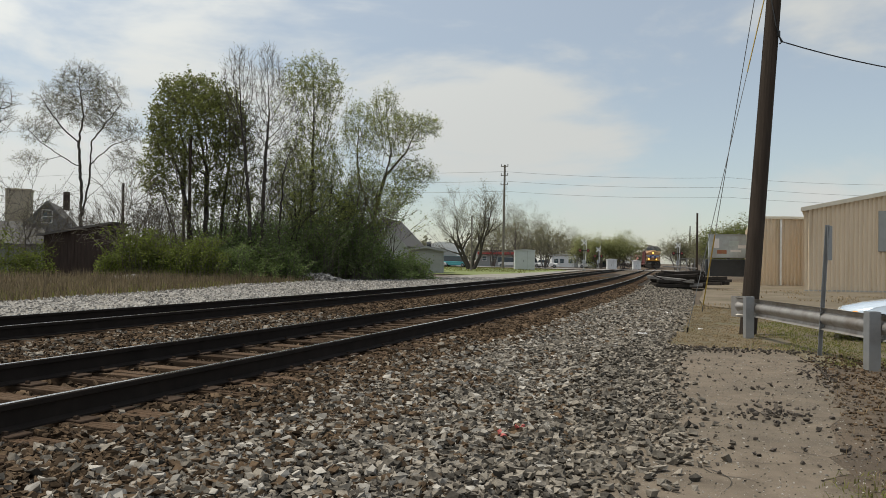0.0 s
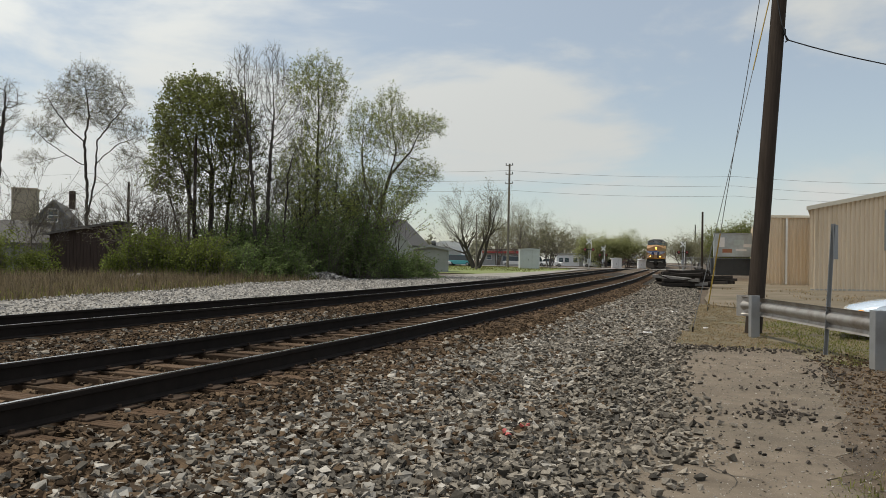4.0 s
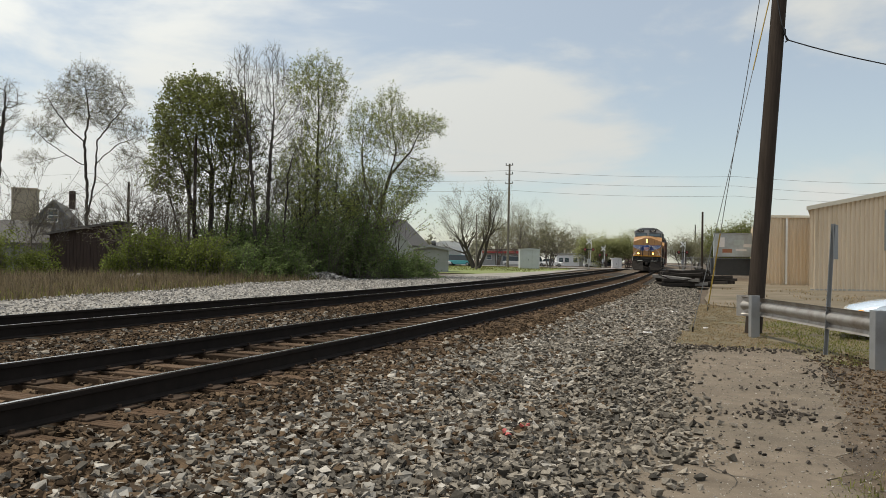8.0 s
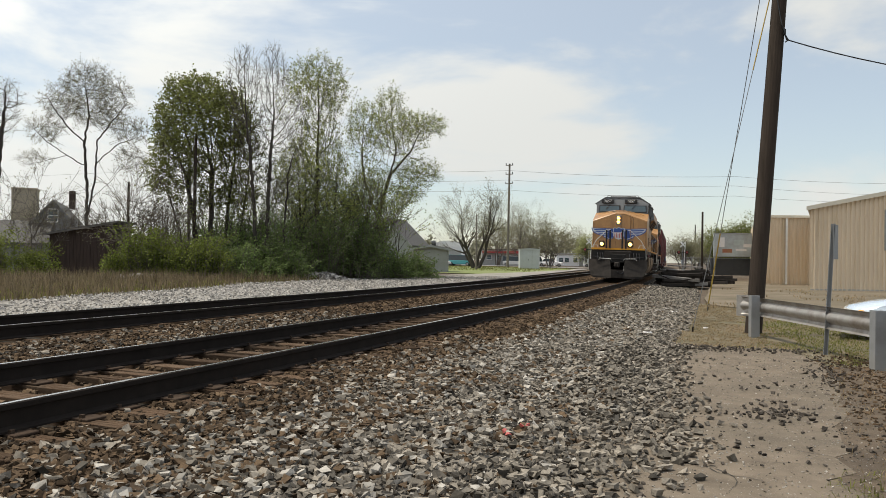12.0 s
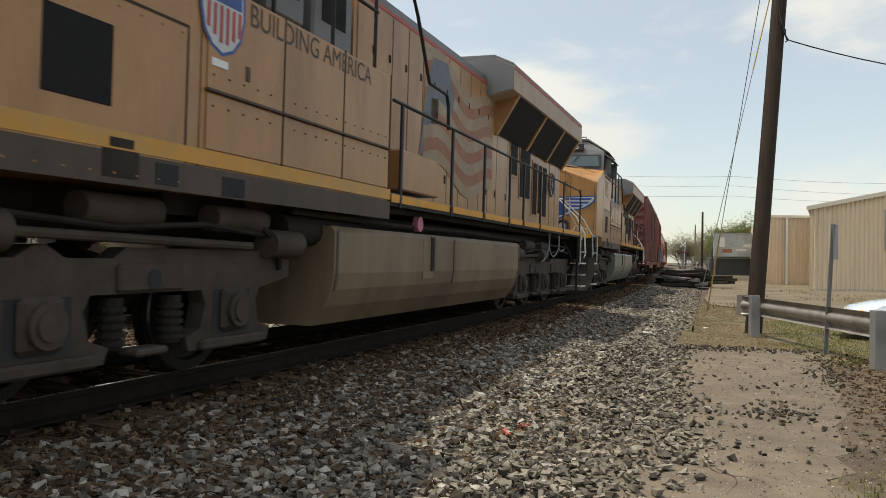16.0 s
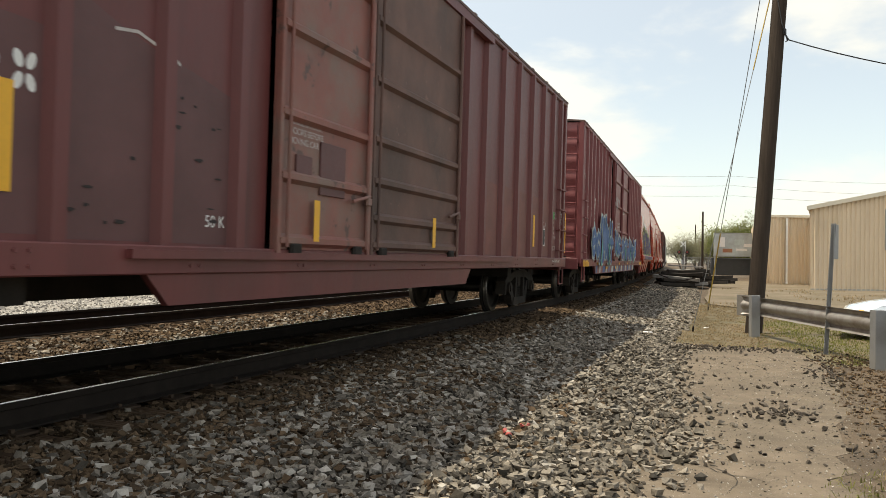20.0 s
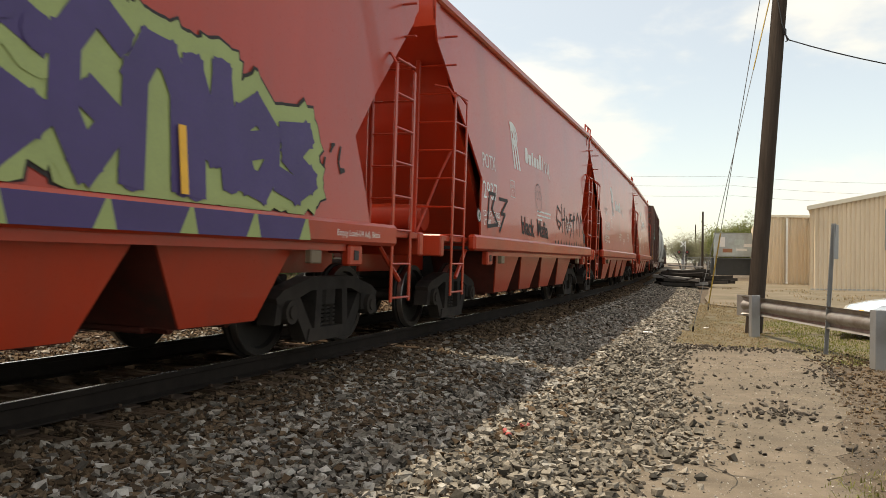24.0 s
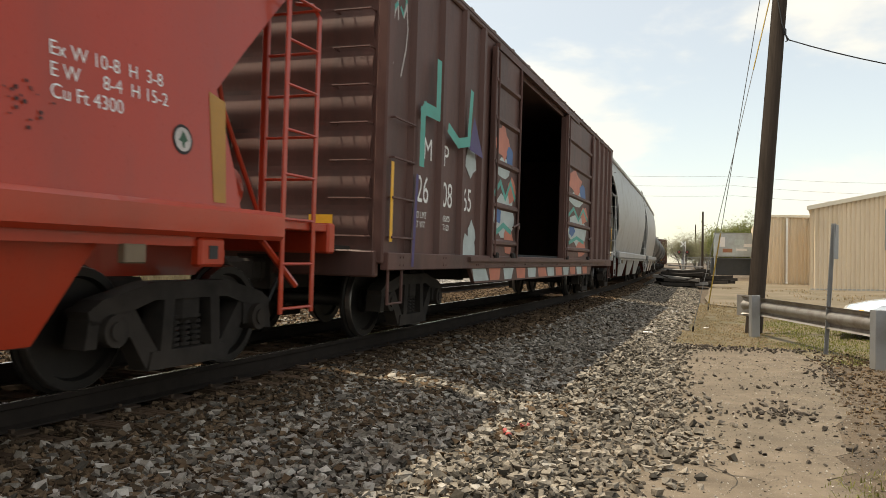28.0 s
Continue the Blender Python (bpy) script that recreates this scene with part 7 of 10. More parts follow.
        part("brace", Mesh().path([(1.45, yy(-0.1), 1.15), (1.48, yy(0.42), 0.75)], 0.03), mat, C)
        part("jacking_pad", Mesh().box(1.55, yy(-0.95), 1.04, 0.1, 0.3, 0.22, 0.02), mat, C)
        part("pad_hole", Mesh().box(1.603, yy(-0.95), 1.04, 0.008, 0.1, 0.1), M_BLACK, C)
        part("pad_tag", Mesh().box(1.56, yy(-1.75), 1.02, 0.07, 0.2, 0.13, 0.01), M_TANK, C)
        coupler(C, yy(1.1), sg, M_UNDER)
        freight_truck(C, yy(-0.55))
    # bays below the sill
    span = (Lc - 3.6) / bays
    for k in range(bays):
        a = 1.8 + k * span
        b0, b1, t0, t1 = y(a + span * 0.27), y(a + span * 0.76), y(a + 0.05), y(a + span - 0.05)
        b = part("hopper_bay", Mesh().box(0, (b0 + b1) / 2, 0.46, 2.56, b1 - b0, 0.06), M_BAYGRIMESHADE, C, "sloped hopper bay")
        for sd in (-1, 1):
            part("bay_side", Mesh().loft([[(sd * 1.45, t0, 1.2), (sd * 1.45, t1, 1.2), (sd * 1.43, t1, 1.2), (sd * 1.43, t0, 1.2)], [(sd * 1.3, b0, 0.44), (sd * 1.3, b1, 0.44), (sd * 1.28, b1, 0.44), (sd * 1.28, b0, 0.44)]]), mat, b)
        # slopes get a darker colour than the red sides: painted underside shade
        for u, v in ((t0, b0), (t1, b1)):
            part("bay_slope", Mesh().loft([[(-1.43, u, 1.2), (1.43, u, 1.2), (1.43, u + 0.02 * (1 if v > u else -1), 1.2), (-1.43, u + 0.02 * (1 if v > u else -1), 1.2)], [(-1.28, v, 0.44), (1.28, v, 0.44), (1.28, v + 0.02 * (1 if v > u else -1), 0.44), (-1.28, v + 0.02 * (1 if v > u else -1), 0.44)]]), M_BAYGRIMESHADE, b, "slope sheet with underside shade put into its colour")
        part("outlet_gate", Mesh().box(0, y(a + span * 0.52), 0.43, 1.9, span * 0.5, 0.1, 0.02).tube((0.9, y(a + span * 0.34), 0.42), (1.1, y(a + span * 0.34), 0.42), 0.045, 10).tube((0.9, y(a + span * 0.7), 0.42), (1.1, y(a + span * 0.7), 0.42), 0.045, 10), M_BAYGRIMESHADE, b, "outlet gate with capstans")
    # near-black sheet, and a web added to block light between the bays
    part("bay_frame", Mesh().box(0, y(Lc / 2), 1.2, 2.8, Lc - 3.2, 0.06), M_INSHADE, C)
    part("inner_web", Mesh().box(0.2, y(Lc / 2), 0.9, 0.05, Lc - 3.2, 0.6), M_INSHADE, C)
    part("centre_sill", Mesh().box(0, y(Lc / 2), 0.95, 0.4, Lc + 2 * over - 0.2, 0.3), mat, C)
    part("sill_conduit", Mesh().tube((1.5, y(0.9), 1.14), (1.5, y(Lc - 0.9), 1.14), 0.02, 8), mat, C)
    roof = part("roof", Mesh().prism([(-xs(tall) - 0.02, tall + 0.03), (-0.6, tall + 0.14), (0.6, tall + 0.14), (xs(tall) + 0.02, tall + 0.03), (0.6, tall + 0.08), (-0.6, tall + 0.08)], "y", y(-over), y(Lc + over)), mat, C, "low roof with running boards")
    wb = Mesh()
    for k in range(int((Lc + 2 * over) / 0.3)):
        wb.box(0.72, y(-over + 0.15 + 0.3 * k), tall + 0.26, 0.5, 0.05, 0.02)
    wb.box(0.48, y(Lc / 2), tall + 0.25, 0.03, Lc + 2 * over, 0.05).box(0.97, y(Lc / 2), tall + 0.25, 0.03, Lc + 2 * over, 0.05)
    part("running_board", wb, mat, roof, "open-grid running board")
    for k in range(4):
        part("hatch", Mesh().box(0.1, y(1.2 + k * (Lc - 2.4) / 3), tall + 0.22, 0.5, 1.6, 0.14, 0.04), mat, roof)
    for e in (-over + 0.1, Lc + over - 0.1):
        part("roof_grab", Mesh().path([(1.25, y(e) - 0.25, tall + 0.05), (1.25, y(e) - 0.25, tall + 0.28), (1.25, y(e) + 0.25, tall + 0.28), (1.25, y(e) + 0.25, tall + 0.05)], 0.022), mat, roof)
    lean = -math.atan(0.088)

    def spot(u, z, off=0.004):
        return on_side(y(u), z, xs(z) + off, lean)
    return C, y, spot


def brand_marks(C, spot, u, z, size=1.0):
    """A striped white mark and a row of plain white bars in place of the maker's name."""
    m = spot(u, z)
    arcs = []
    for k in range(4):
        x = 0.06 + k * 0.16
        arcs.append([(x - 0.06, 0.42), (x + 0.03, 0.42), (x + 0.25 + 0.06 * k, -0.42), (x + 0.13 + 0.06 * k, -0.42)])
    lines = []
    for r in (0.2, 0.32, 0.44):
        lines.append([(0.1 + r * math.sin(a), 0.3 + r * 0.55 * math.cos(a)) for a in [i * 0.262 - 0.3 for i in range(13)]])
    paint("striped_mark", [[(a * size, b * size) for a, b in p] for p in arcs[:3] + strokes(lines, 0.07)], M_WHITE, C, m, "white striped mark")
    word, x = [], 1.25
    for w, top, low in ((0.26, 0.36, 0.0), (0.27, 0.24, 0.0), (0.16, 0.32, 0.0), (0.24, 0.24, 0.0), (0.21, 0.24, 0.0), (0.24, 0.38, 0.0)):
        bow = 0.07
        word.append([(x + bow * w, low - 0.17), (x + w - bow * w, low - 0.17), (x + w, low - 0.11), (x + w, top - 0.23), (x + w - bow * w, top - 0.17), (x + bow * w, top - 0.17), (x, top - 0.23), (x, low - 0.11)])
        x += w + 0.06
    for w, top, low in ((0.3, 0.37, 0.0), (0.26, 0.24, 0.0), (0.16, 0.24, 0.0), (0.25, 0.24, -0.11)):
        word += strokes([[(x + w * 0.3, low - 0.16), (x + w * 0.3, top - 0.18)]], 0.07)
        x += w
    for p in word:
        paint("name_bar", [[(a * size, b * size) for a, b in p]], M_WHITE, C, m, "plain white bar")


def badge(C, spot, u, z):
    """A small round emblem: dark rim, pale field, a leaf-like mark."""
    paint("badge_rim", [ring(0, 0, 0.11, 20)], M_SPRAYBLACK, C, spot(u, z, 0.004), "small round badge")
    paint("badge_field", [ring(0, 0, 0.088, 20)], M_SPRAYWHITE, C, spot(u, z, 0.007))
    paint("badge_leaf", [[(-0.05, -0.01), (-0.02, 0.03), (0.0, 0.065), (0.025, 0.03), (0.05, -0.005), (0.015, -0.02), (0.01, -0.06), (-0.01, -0.06), (-0.015, -0.02)]], M_LEAFPAINT, C, spot(u, z, 0.01))


def hopper_stencils(C, spot, number, weights, u=1.0, z=2.6, wide=1.0, plate=True):
    lettering("reporting_mark", "P O T X" if wide > 1 else "POTX", 0.34, M_WHITE, C, spot(u, z), squeeze=0.85)
    lettering("road_number", " ".join(number) if wide > 1.5 else number, 0.4, M_WHITE, C, spot(u - 0.05, z - 0.48), squeeze=1.05)
    lettering("weight_stencil", "LD LMT  " + weights[0] + "\nLT WT     " + weights[1], 0.14, M_WHITE, C, spot(u - 0.1, z - 0.92), squeeze=1.0)
    if plate:
        lettering("plate_stencil", "PLATE\nC", 0.09, M_WHITE, C, spot(u + 1.85, z - 0.3), "CENTER")
        paint("plate_frame", strokes([[(-0.14, -0.15), (0.14, -0.15), (0.14, 0.15), (-0.14, 0.15), (-0.14, -0.15)]], 0.014), M_WHITE, C, spot(u + 1.85, z - 0.3))
    badge(C, spot, u - 0.35, z - 0.9)


RED_LABEL = "red covered hopper with white stencilling, "
C, y, spot = hopper(RED_LABEL + "covered in purple and green graffiti", 85.7, 97.55, M_RED)
hopper_stencils(C, spot, "3473", ("229900", "56100"), u=1.3, wide=2)
brand_marks(C, spot, 3.4, 3.05)
letters = spray_word((2, 4, 0), 2.1, 4.9, 1.5, (2.5, 2.75), 31) + spray_word((5, 2, 1), 4.9, 7.1, 1.5, (2.65, 2.5), 32) + spray_word((1, 0, 2, 4, 6), 7.1, 10.1, 1.5, (2.6, 2.15), 33)
down = [[(a, (b - 1.4) * 0.996) for a, b in pts] for pts in letters]
for k, (nm, w, mt, lab) in enumerate((("spray_edge", 0.58, M_SPRAYBLACK, "thin black outline"), ("spray_outline", 0.52, M_LIME, "lime green sprayed outline"), ("spray_fill", 0.24, M_PURPLE, "purple sprayed letter shapes"))):
    paint(nm, [[(a, max(b, 0.0)) for a, b in p] for p in rounded_strokes(down, w)], mt, C, spot(0, 1.4, 0.004 + 0.01 * k), lab)
paint("sill_spray", [[(1.9 + 0.8 * k, 1.17), (2.5 + 0.8 * k, 1.17), (2.6 + 0.8 * k, 1.36), (1.84 + 0.8 * k, 1.36)] for k in range(10)], M_PURPLE, C, on_side(y(0), 0, 1.643), "purple spray on the sill")
paint("sill_spray", [[(2.5 + 0.8 * k, 1.17), (2.7 + 0.8 * k, 1.17), (2.64 + 0.8 * k, 1.36), (2.6 + 0.8 * k, 1.36)] for k in range(10)], M_LIME, C, on_side(y(0), 0, 1.643))
for a, z in ((3.6, 1.9), (6.0, 1.75), (8.2, 1.7)):
    part("reflector", Mesh().box(0, 0, 0, 0.08, 0.5, 0.004), M_PLATEYEL, C, "yellow reflector strip", at=spot(a, z, 0.05))
paint("black_tag", strokes(scrawl(41, 0.0, 0.0, 4, 0.3, 0.18), 0.03), M_SPRAYBLACK, C, spot(10.1, 2.0, 0.006))
lettering("brake_stencil", "Empty Load-1/4 Adj. Block", 0.09, M_WHITE, C, on_side(y(10.4), 1.26, 1.643))

C, y, spot = hopper("older red covered hopper with black scrawled tags", 100.4, 111.15, M_RED, over=1.05)
hopper_stencils(C, spot, "2937", ("224900", "58300"), u=0.85, z=2.6)
brand_marks(C, spot, 2.75, 3.05, 0.85)
ghost = [[(0.35, 0.35), (0.1, 0.45), (-0.05, 0.2), (0.15, 0.05), (0.35, 0.15), (0.05, 0.2)], [(0.5, 0.5), (0.45, 0.0)], [(0.75, 0.45), (0.7, -0.02)], [(0.45, 0.22), (0.75, 0.25)], [(0.95, 0.3), (0.85, 0.15), (0.95, 0.0), (1.08, 0.15), (0.95, 0.3)], [(1.4, 0.3), (1.2, 0.25), (1.38, 0.08), (1.15, -0.08)], [(1.4, 0.25), (1.85, 0.3)], [(1.62, 0.28), (1.58, -0.08)]]
paint("black_tag", strokes([[(a * 1.25, b * 1.3) for a, b in q] for q in ghost], 0.05), M_SPRAYBLACK, C, spot(6.6, 1.68, 0.006), "black sprayed tag")
paint("black_tag", strokes(scrawl(51, 0.0, 0.0, 4, 0.75, 0.42), 0.05), M_SPRAYBLACK, C, spot(8.3, 1.85, 0.006), "black sprayed tag")
for wd, a in (("black", 3.2), ("Mafia", 4.5)):
    lettering("black_tag", wd, 0.46, M_SPRAYBLACK, C, spot(a, 1.66, 0.006) @ pose(0, 0, 0, 0, 0, -2), squeeze=1.05, label="black sprayed tag", weight=0.012)
paint("black_tag", strokes([[(0.0, 0.0), (0.2, 0.5), (0.55, 0.5), (0.3, 0.25), (0.6, 0.0), (0.0, -0.05)], [(0.8, 0.45), (1.3, 0.45), (0.85, 0.2), (1.1, 0.2), (0.7, -0.1)]], 0.06), M_SPRAYBLACK, C, spot(0.95, 1.6, 0.006), "black sprayed tag")
paint("circle_scribble", strokes([ring(0, 0, 0.28, 18) + [(0.28, 0)], ring(-0.1, 0.05, 0.09, 10), ring(0.12, 0.05, 0.09, 10)], 0.014), M_SPRAYBLACK, C, spot(4.8, 2.3, 0.006), "thin scribbled circles")
paint("shop_stencil", bars([(0.35, 0.3, 0.4, 0.2), (0.35, 0.3, 0.35, 0.2), (0.2, 0.2)], 0.035, 0.05), M_WHITE, C, spot(4.6, 2.0))
lettering("gate_stencil", "DO NOT MOVE CAR\nWITH HATCHES OR\nGATES OPEN", 0.085, M_WHITE, C, spot(7.6, 1.85))
part("data_panel", Mesh().box(0, 0, 0, 0.2, 0.26, 0.004), M_BLACK, C, "small black data panel", at=spot(10.1, 1.62, 0.006))
paint("rust_row", [[(6.2 + 0.33 * k, 0.0), (6.32 + 0.33 * k, 0.0), (6.3 + 0.33 * k, 0.07 + 0.03 * (k % 3)), (6.22 + 0.33 * k, 0.06)] for k in range(13)], M_SPRAYBLACK, C, spot(0, 1.4, 0.006))

C, y, spot = hopper(RED_LABEL + "clean apart from rust specks", 113.6, 125.5, M_RED)
hopper_stencils(C, spot, "3490", ("229600", "56400"), u=1.65, z=2.66, wide=2)
brand_marks(C, spot, 3.7, 3.05)
lettering("paint_stencil", "Ext. Urethane Enamel - 55550\n     Int. Epoxy 37300\n         02 - 16 NSC", 0.1, M_WHITE, C, spot(5.6, 1.95))
lettering("gate_stencil", "DO NOT MOVE CAR\nWITH HATCHES OR\nGATES OPEN", 0.085, M_WHITE, C, spot(7.0, 1.8))
lettering("size_stencil", "Ex W 10-8 H 3-8\nE W 8-4 H 15-2\nCu Ft 4300", 0.12, M_WHITE, C, spot(9.0, 2.0))
paint("yellow_streak", [[(0, 0), (0.07, 0), (0.1, 0.32), (0.03, 0.3)]], M_YELSTAIN, C, spot(4.9, 1.75, 0.004))
rg = random.Random(5)
paint("rust_specks", [ring(rg.gauss(a, 0.16), rg.gauss(b, 0.16), rg.uniform(0.006, 0.016), 6) for a, b in ((2.9, 0.35), (6.0, 0.8), (8.9, 0.4)) for _ in range(26)], M_SPRAYBLACK, C, spot(0, 1.45, 0.006), "rust specks")

C, y, spot = hopper(RED_LABEL + "with a mustard-edged end panel", 128.15, 140.0, M_RED)
hopper_stencils(C, spot, "3507", ("229500", "56500"), u=1.55, z=2.56, wide=2)
brand_marks(C, spot, 3.6, 3.05)
lettering("paint_stencil", "Ext. Enamel 5503A-05600\n  Int. Epoxy 37300\n       02 - 16 NSC", 0.12, M_WHITE, C, spot(4.3, 1.85))
lettering("gate_stencil", "DO NOT MOVE CAR\nWITH HATCHES OR\nGATES OPEN", 0.085, M_WHITE, C, spot(7.2, 1.75))
lettering("size_stencil", "Ex W 10-8  H  3-8\nE W     8-4  H 15-2\nCu Ft 4300", 0.13, M_WHITE, C, spot(9.45, 2.1))
paint("yellow_streak", [[(0.6, 0), (0.75, 0), (0.92, 0.92), (0.78, 0.92)], [(10.95, 0.0), (11.1, 0), (11.15, 0.8), (10.95, 0.85)]], M_YELSTAIN, C, spot(0, 1.42, 0.004), "mustard overspray along the panel edge")
badge(C, spot, 10.62, 1.85)
paint("rust_specks", [ring(rg.gauss(a, 0.12), rg.gauss(b, 0.1), rg.uniform(0.006, 0.016), 6) for a, b in ((6.2, 0.7), (6.3, 0.08), (9.2, 0.4)) for _ in range(26)], M_SPRAYBLACK, C, spot(0, 1.45, 0.006), "rust specks")

for a, b in ((163.0, 178.0), (180.6, 195.6)):
    hopper("pale grey covered hopper with bowed sides", a, b, M_GREYHOP, group="grey hopper cars", over=0.9, round_sides=True, bays=3)


def tank_car(u0, u1):
    C = thing("tank_car", "black tank car at the back of the train", "tank car", group="tank cars")
    h = (u1 - u0) / 2
    VEHICLES.append((C, (u0 + u1) / 2, h - 1.8))
    n = 28
    m = Mesh()
    m.loft([[(r * math.cos(6.28319 * i / n), yy, 2.6 + r * math.sin(6.28319 * i / n)) for i in range(n)] for yy, r in ((-h + 0.3, 0.3), (-h + 0.35, 0.9), (-h + 0.6, 1.35), (-h + 0.9, 1.48), (h - 0.9, 1.48), (h - 0.6, 1.35), (h - 0.35, 0.9), (h - 0.3, 0.3))])
    part("tank", m, M_BLACKCAR, C, "round black tank", smooth=True)
    part("dome", Mesh().tube((0, 0, 3.9), (0, 0, 4.5), 0.5, 18).box(0, 0, 4.15, 1.8, 2.2, 0.06), M_BLACKCAR, C)
    part("frame", Mesh().box(0, 0, 1.0, 0.5, 2 * h, 0.3).box(0, -h + 1.0, 1.15, 2.6, 1.6, 0.12).box(0, h - 1.0, 1.15, 2.6, 1.6, 0.12), M_BLACKCAR, C)
    for sg in (-1, 1):
        coupler(C, sg * h, sg, M_UNDER)
        freight_truck(C, sg * (h - 1.8))


for k in range(4):
    tank_car(198.0 + 17.0 * k, 213.6 + 17.0 * k)
for k in range(3):
    C, y = boxcar("brown steel boxcar at the back of the train", 266.5 + 19 * k, 284.0 + 19 * k, [1, 2, 3, 4, 5, 12, 13, 14, 15, 16], (6.5, 10.5), M_BOX3, M_ROOFGALV)
    plug_door(C, y, 6.5, 8.5, M_BOX3)
    plug_door(C, y, 8.5, 10.5, M_BOX3)
# ---------------------------------------------------------------- camera's side of the track
def flat_patch(name, pts, z, mat, label, category, thick=0.05):
    m = Mesh().prism(pts, "z", z - thick, z)
    return tagged(part(name, m, mat), label, category, kind="structure")


def ragged(pts, amp, n=6, seed=1):
    out = []
    for i, p in enumerate(pts):
        q = pts[(i + 1) % len(pts)]
        for k in range(n):
            f = k / n
            x, y = p[0] + (q[0] - p[0]) * f, p[1] + (q[1] - p[1]) * f
            out.append((x + amp * noise.noise((x * 2.7, y * 2.7, seed)), y + amp * noise.noise((x * 2.7, y * 2.7, seed + 9))))
    return out


pave = flat_patch("pavement", ragged([(-1.15, -6), (6, -6), (6, 2), (1.3, 4.0), (0.62, 6.1), (0.85, 8.2), (1.05, 11.2), (1.0, 13.3), (0.6, 15.3), (-0.4, 15.2), (-1.3, 14.1), (-1.35, 11), (-1.35, 8), (-1.25, 5.1)], 0.16), -0.495, M_ASPHALT, "cracked worn asphalt lot edge strewn with stones", "pavement")
crk = Mesh()
rg = random.Random(8)
for start, ang, n in (((-0.75, 6.0), 0.1, 12), ((-0.1, 5.6), 1.3, 8), ((0.35, 7.0), -0.6, 14), ((0.1, 5.9), 2.6, 7), ((0.6, 8.6), 0.5, 7)):
    x, y, a = start[0], start[1], ang
    for _ in range(n):
        nx, ny = x + 0.11 * math.cos(a), y + 0.11 * math.sin(a)
        w = rg.uniform(0.0015, 0.005)
        px, py = -math.sin(a) * w, math.cos(a) * w
        crk.add([(x + px, y + py, -0.4905), (x - px, y - py, -0.4905), (nx - px, ny - py, -0.4905), (nx + px, ny + py, -0.4905)], [(0, 1, 2, 3)])
        x, y, a = nx, ny, a + rg.uniform(-0.8, 0.8)
part("crack", crk, M_CRACK, pave, "fine dark cracks")
flat_patch("yard", ragged([(-1.4, 30), (2.5, 23.5), (30, 24), (60, 60), (40, 110), (-2.5, 105), (-2.6, 60)], 0.6), -0.46, M_YARD, "dusty tan gravel yard in front of the warehouse", "yard")
flat_patch("verge", ragged([(1.2, 3.0), (6, 2.5), (12, 12), (14, 25), (2.5, 24.5), (-1.4, 31), (-2.9, 31), (-2.3, 15.6), (-0.9, 13.4), (0.4, 12.8), (0.5, 11), (0.3, 8.2), (0.2, 6.1)], 0.12, seed=4), -0.503, M_VERGE, "patchy green and straw grass verge", "verge", 0.06)

flat_patch("dirt_margin", ragged([(0.95, 3.1), (6, 2.6), (10, 10.5), (6, 13.0), (2.2, 13.2), (0.55, 12.9), (0.62, 11), (0.52, 8.2), (0.62, 6.1)], 0.1, seed=9), -0.4985, M_DIRT, "gritty brown dirt beside the worn asphalt", "dirt", 0.02)
pl = []
while len(pl) < 1100:
    xx, yy = _rs.uniform(0.6, 5.5), _rs.uniform(4.0, 13.2)
    if noise.noise((xx * 0.9, yy * 0.7, 31)) + _rs.uniform(-0.5, 0.5) > 0.0:
        pl.append((xx, yy, -0.496))
stones("margin_stones", pl, sized(len(pl), 0.014, 0.05, 61), M_STRAY, "grey stones trodden into the brown dirt", 62)


# ---------------------------------------------------------------- grass
def blades(name, places, h0, h1, w, mat, label, seed, bend=0.5):
    """Single blades of grass as one body of stuff."""
    rs = np.random.RandomState(seed)
    p = np.asarray(places)
    n = len(p)
    a = rs.uniform(0, 6.28, n)
    h = rs.uniform(h0, h1, n)
    d = np.stack((np.cos(a), np.sin(a), np.zeros(n)), 1)
    e = np.stack((-np.sin(a), np.cos(a), np.zeros(n)), 1) * w * rs.uniform(0.6, 1.3, n)[:, None]
    lean = rs.uniform(0.0, bend, n)[:, None]
    up = np.array([[0, 0, 1.0]])
    mid = p + up * (h * 0.55)[:, None] + d * (h[:, None] * lean * 0.3)
    top = p + up * (h * (1 - 0.25 * lean[:, 0]))[:, None] + d * (h[:, None] * lean)
    v = np.stack((p - e, p + e, mid + e * 0.8, mid - e * 0.8, top), 1)
    m = Mesh()
    m.v = [tuple(q) for q in v.reshape(-1, 3)]
    for i in range(n):
        b = 5 * i
        m.f += [(b, b + 1, b + 2, b + 3), (b + 3, b + 2, b + 4)]
    me = bpy.data.meshes.new(name)
    me.from_pydata(m.v, [], m.f)
    me.materials.append(mat)
    return tagged(new(name, me), label, "grass", kind="stuff")


rg = random.Random(15)


def in_verge(n, x0, x1, y0, y1, keep):
    out = []
    while len(out) < n:
        x, y = rg.uniform(x0, x1), rg.uniform(y0, y1)
        if keep(x, y):
            out.append((x, y, -0.51))
    return out


keep = lambda x, y: x > -1.6 - (y - 16) * 0.09 and not (x < 1.25 and y < 15.0) and noise.noise((x * 0.8, y * 0.5, 2)) > -0.5
def tuft(x, y):
    return noise.noise((x * 2.6, y * 1.9, 5)) + 0.5 * noise.noise((x * 7, y * 5, 6))


def greenness(x, y):
    """Green in the lee of the guardrail, straw towards the stones."""
    return 0.55 * math.tanh((x - 0.15 - 0.06 * (y - 15)) * 1.1) + 0.9 * noise.noise((x * 0.7, y * 0.45, 8)) + rg.uniform(-0.25, 0.25)


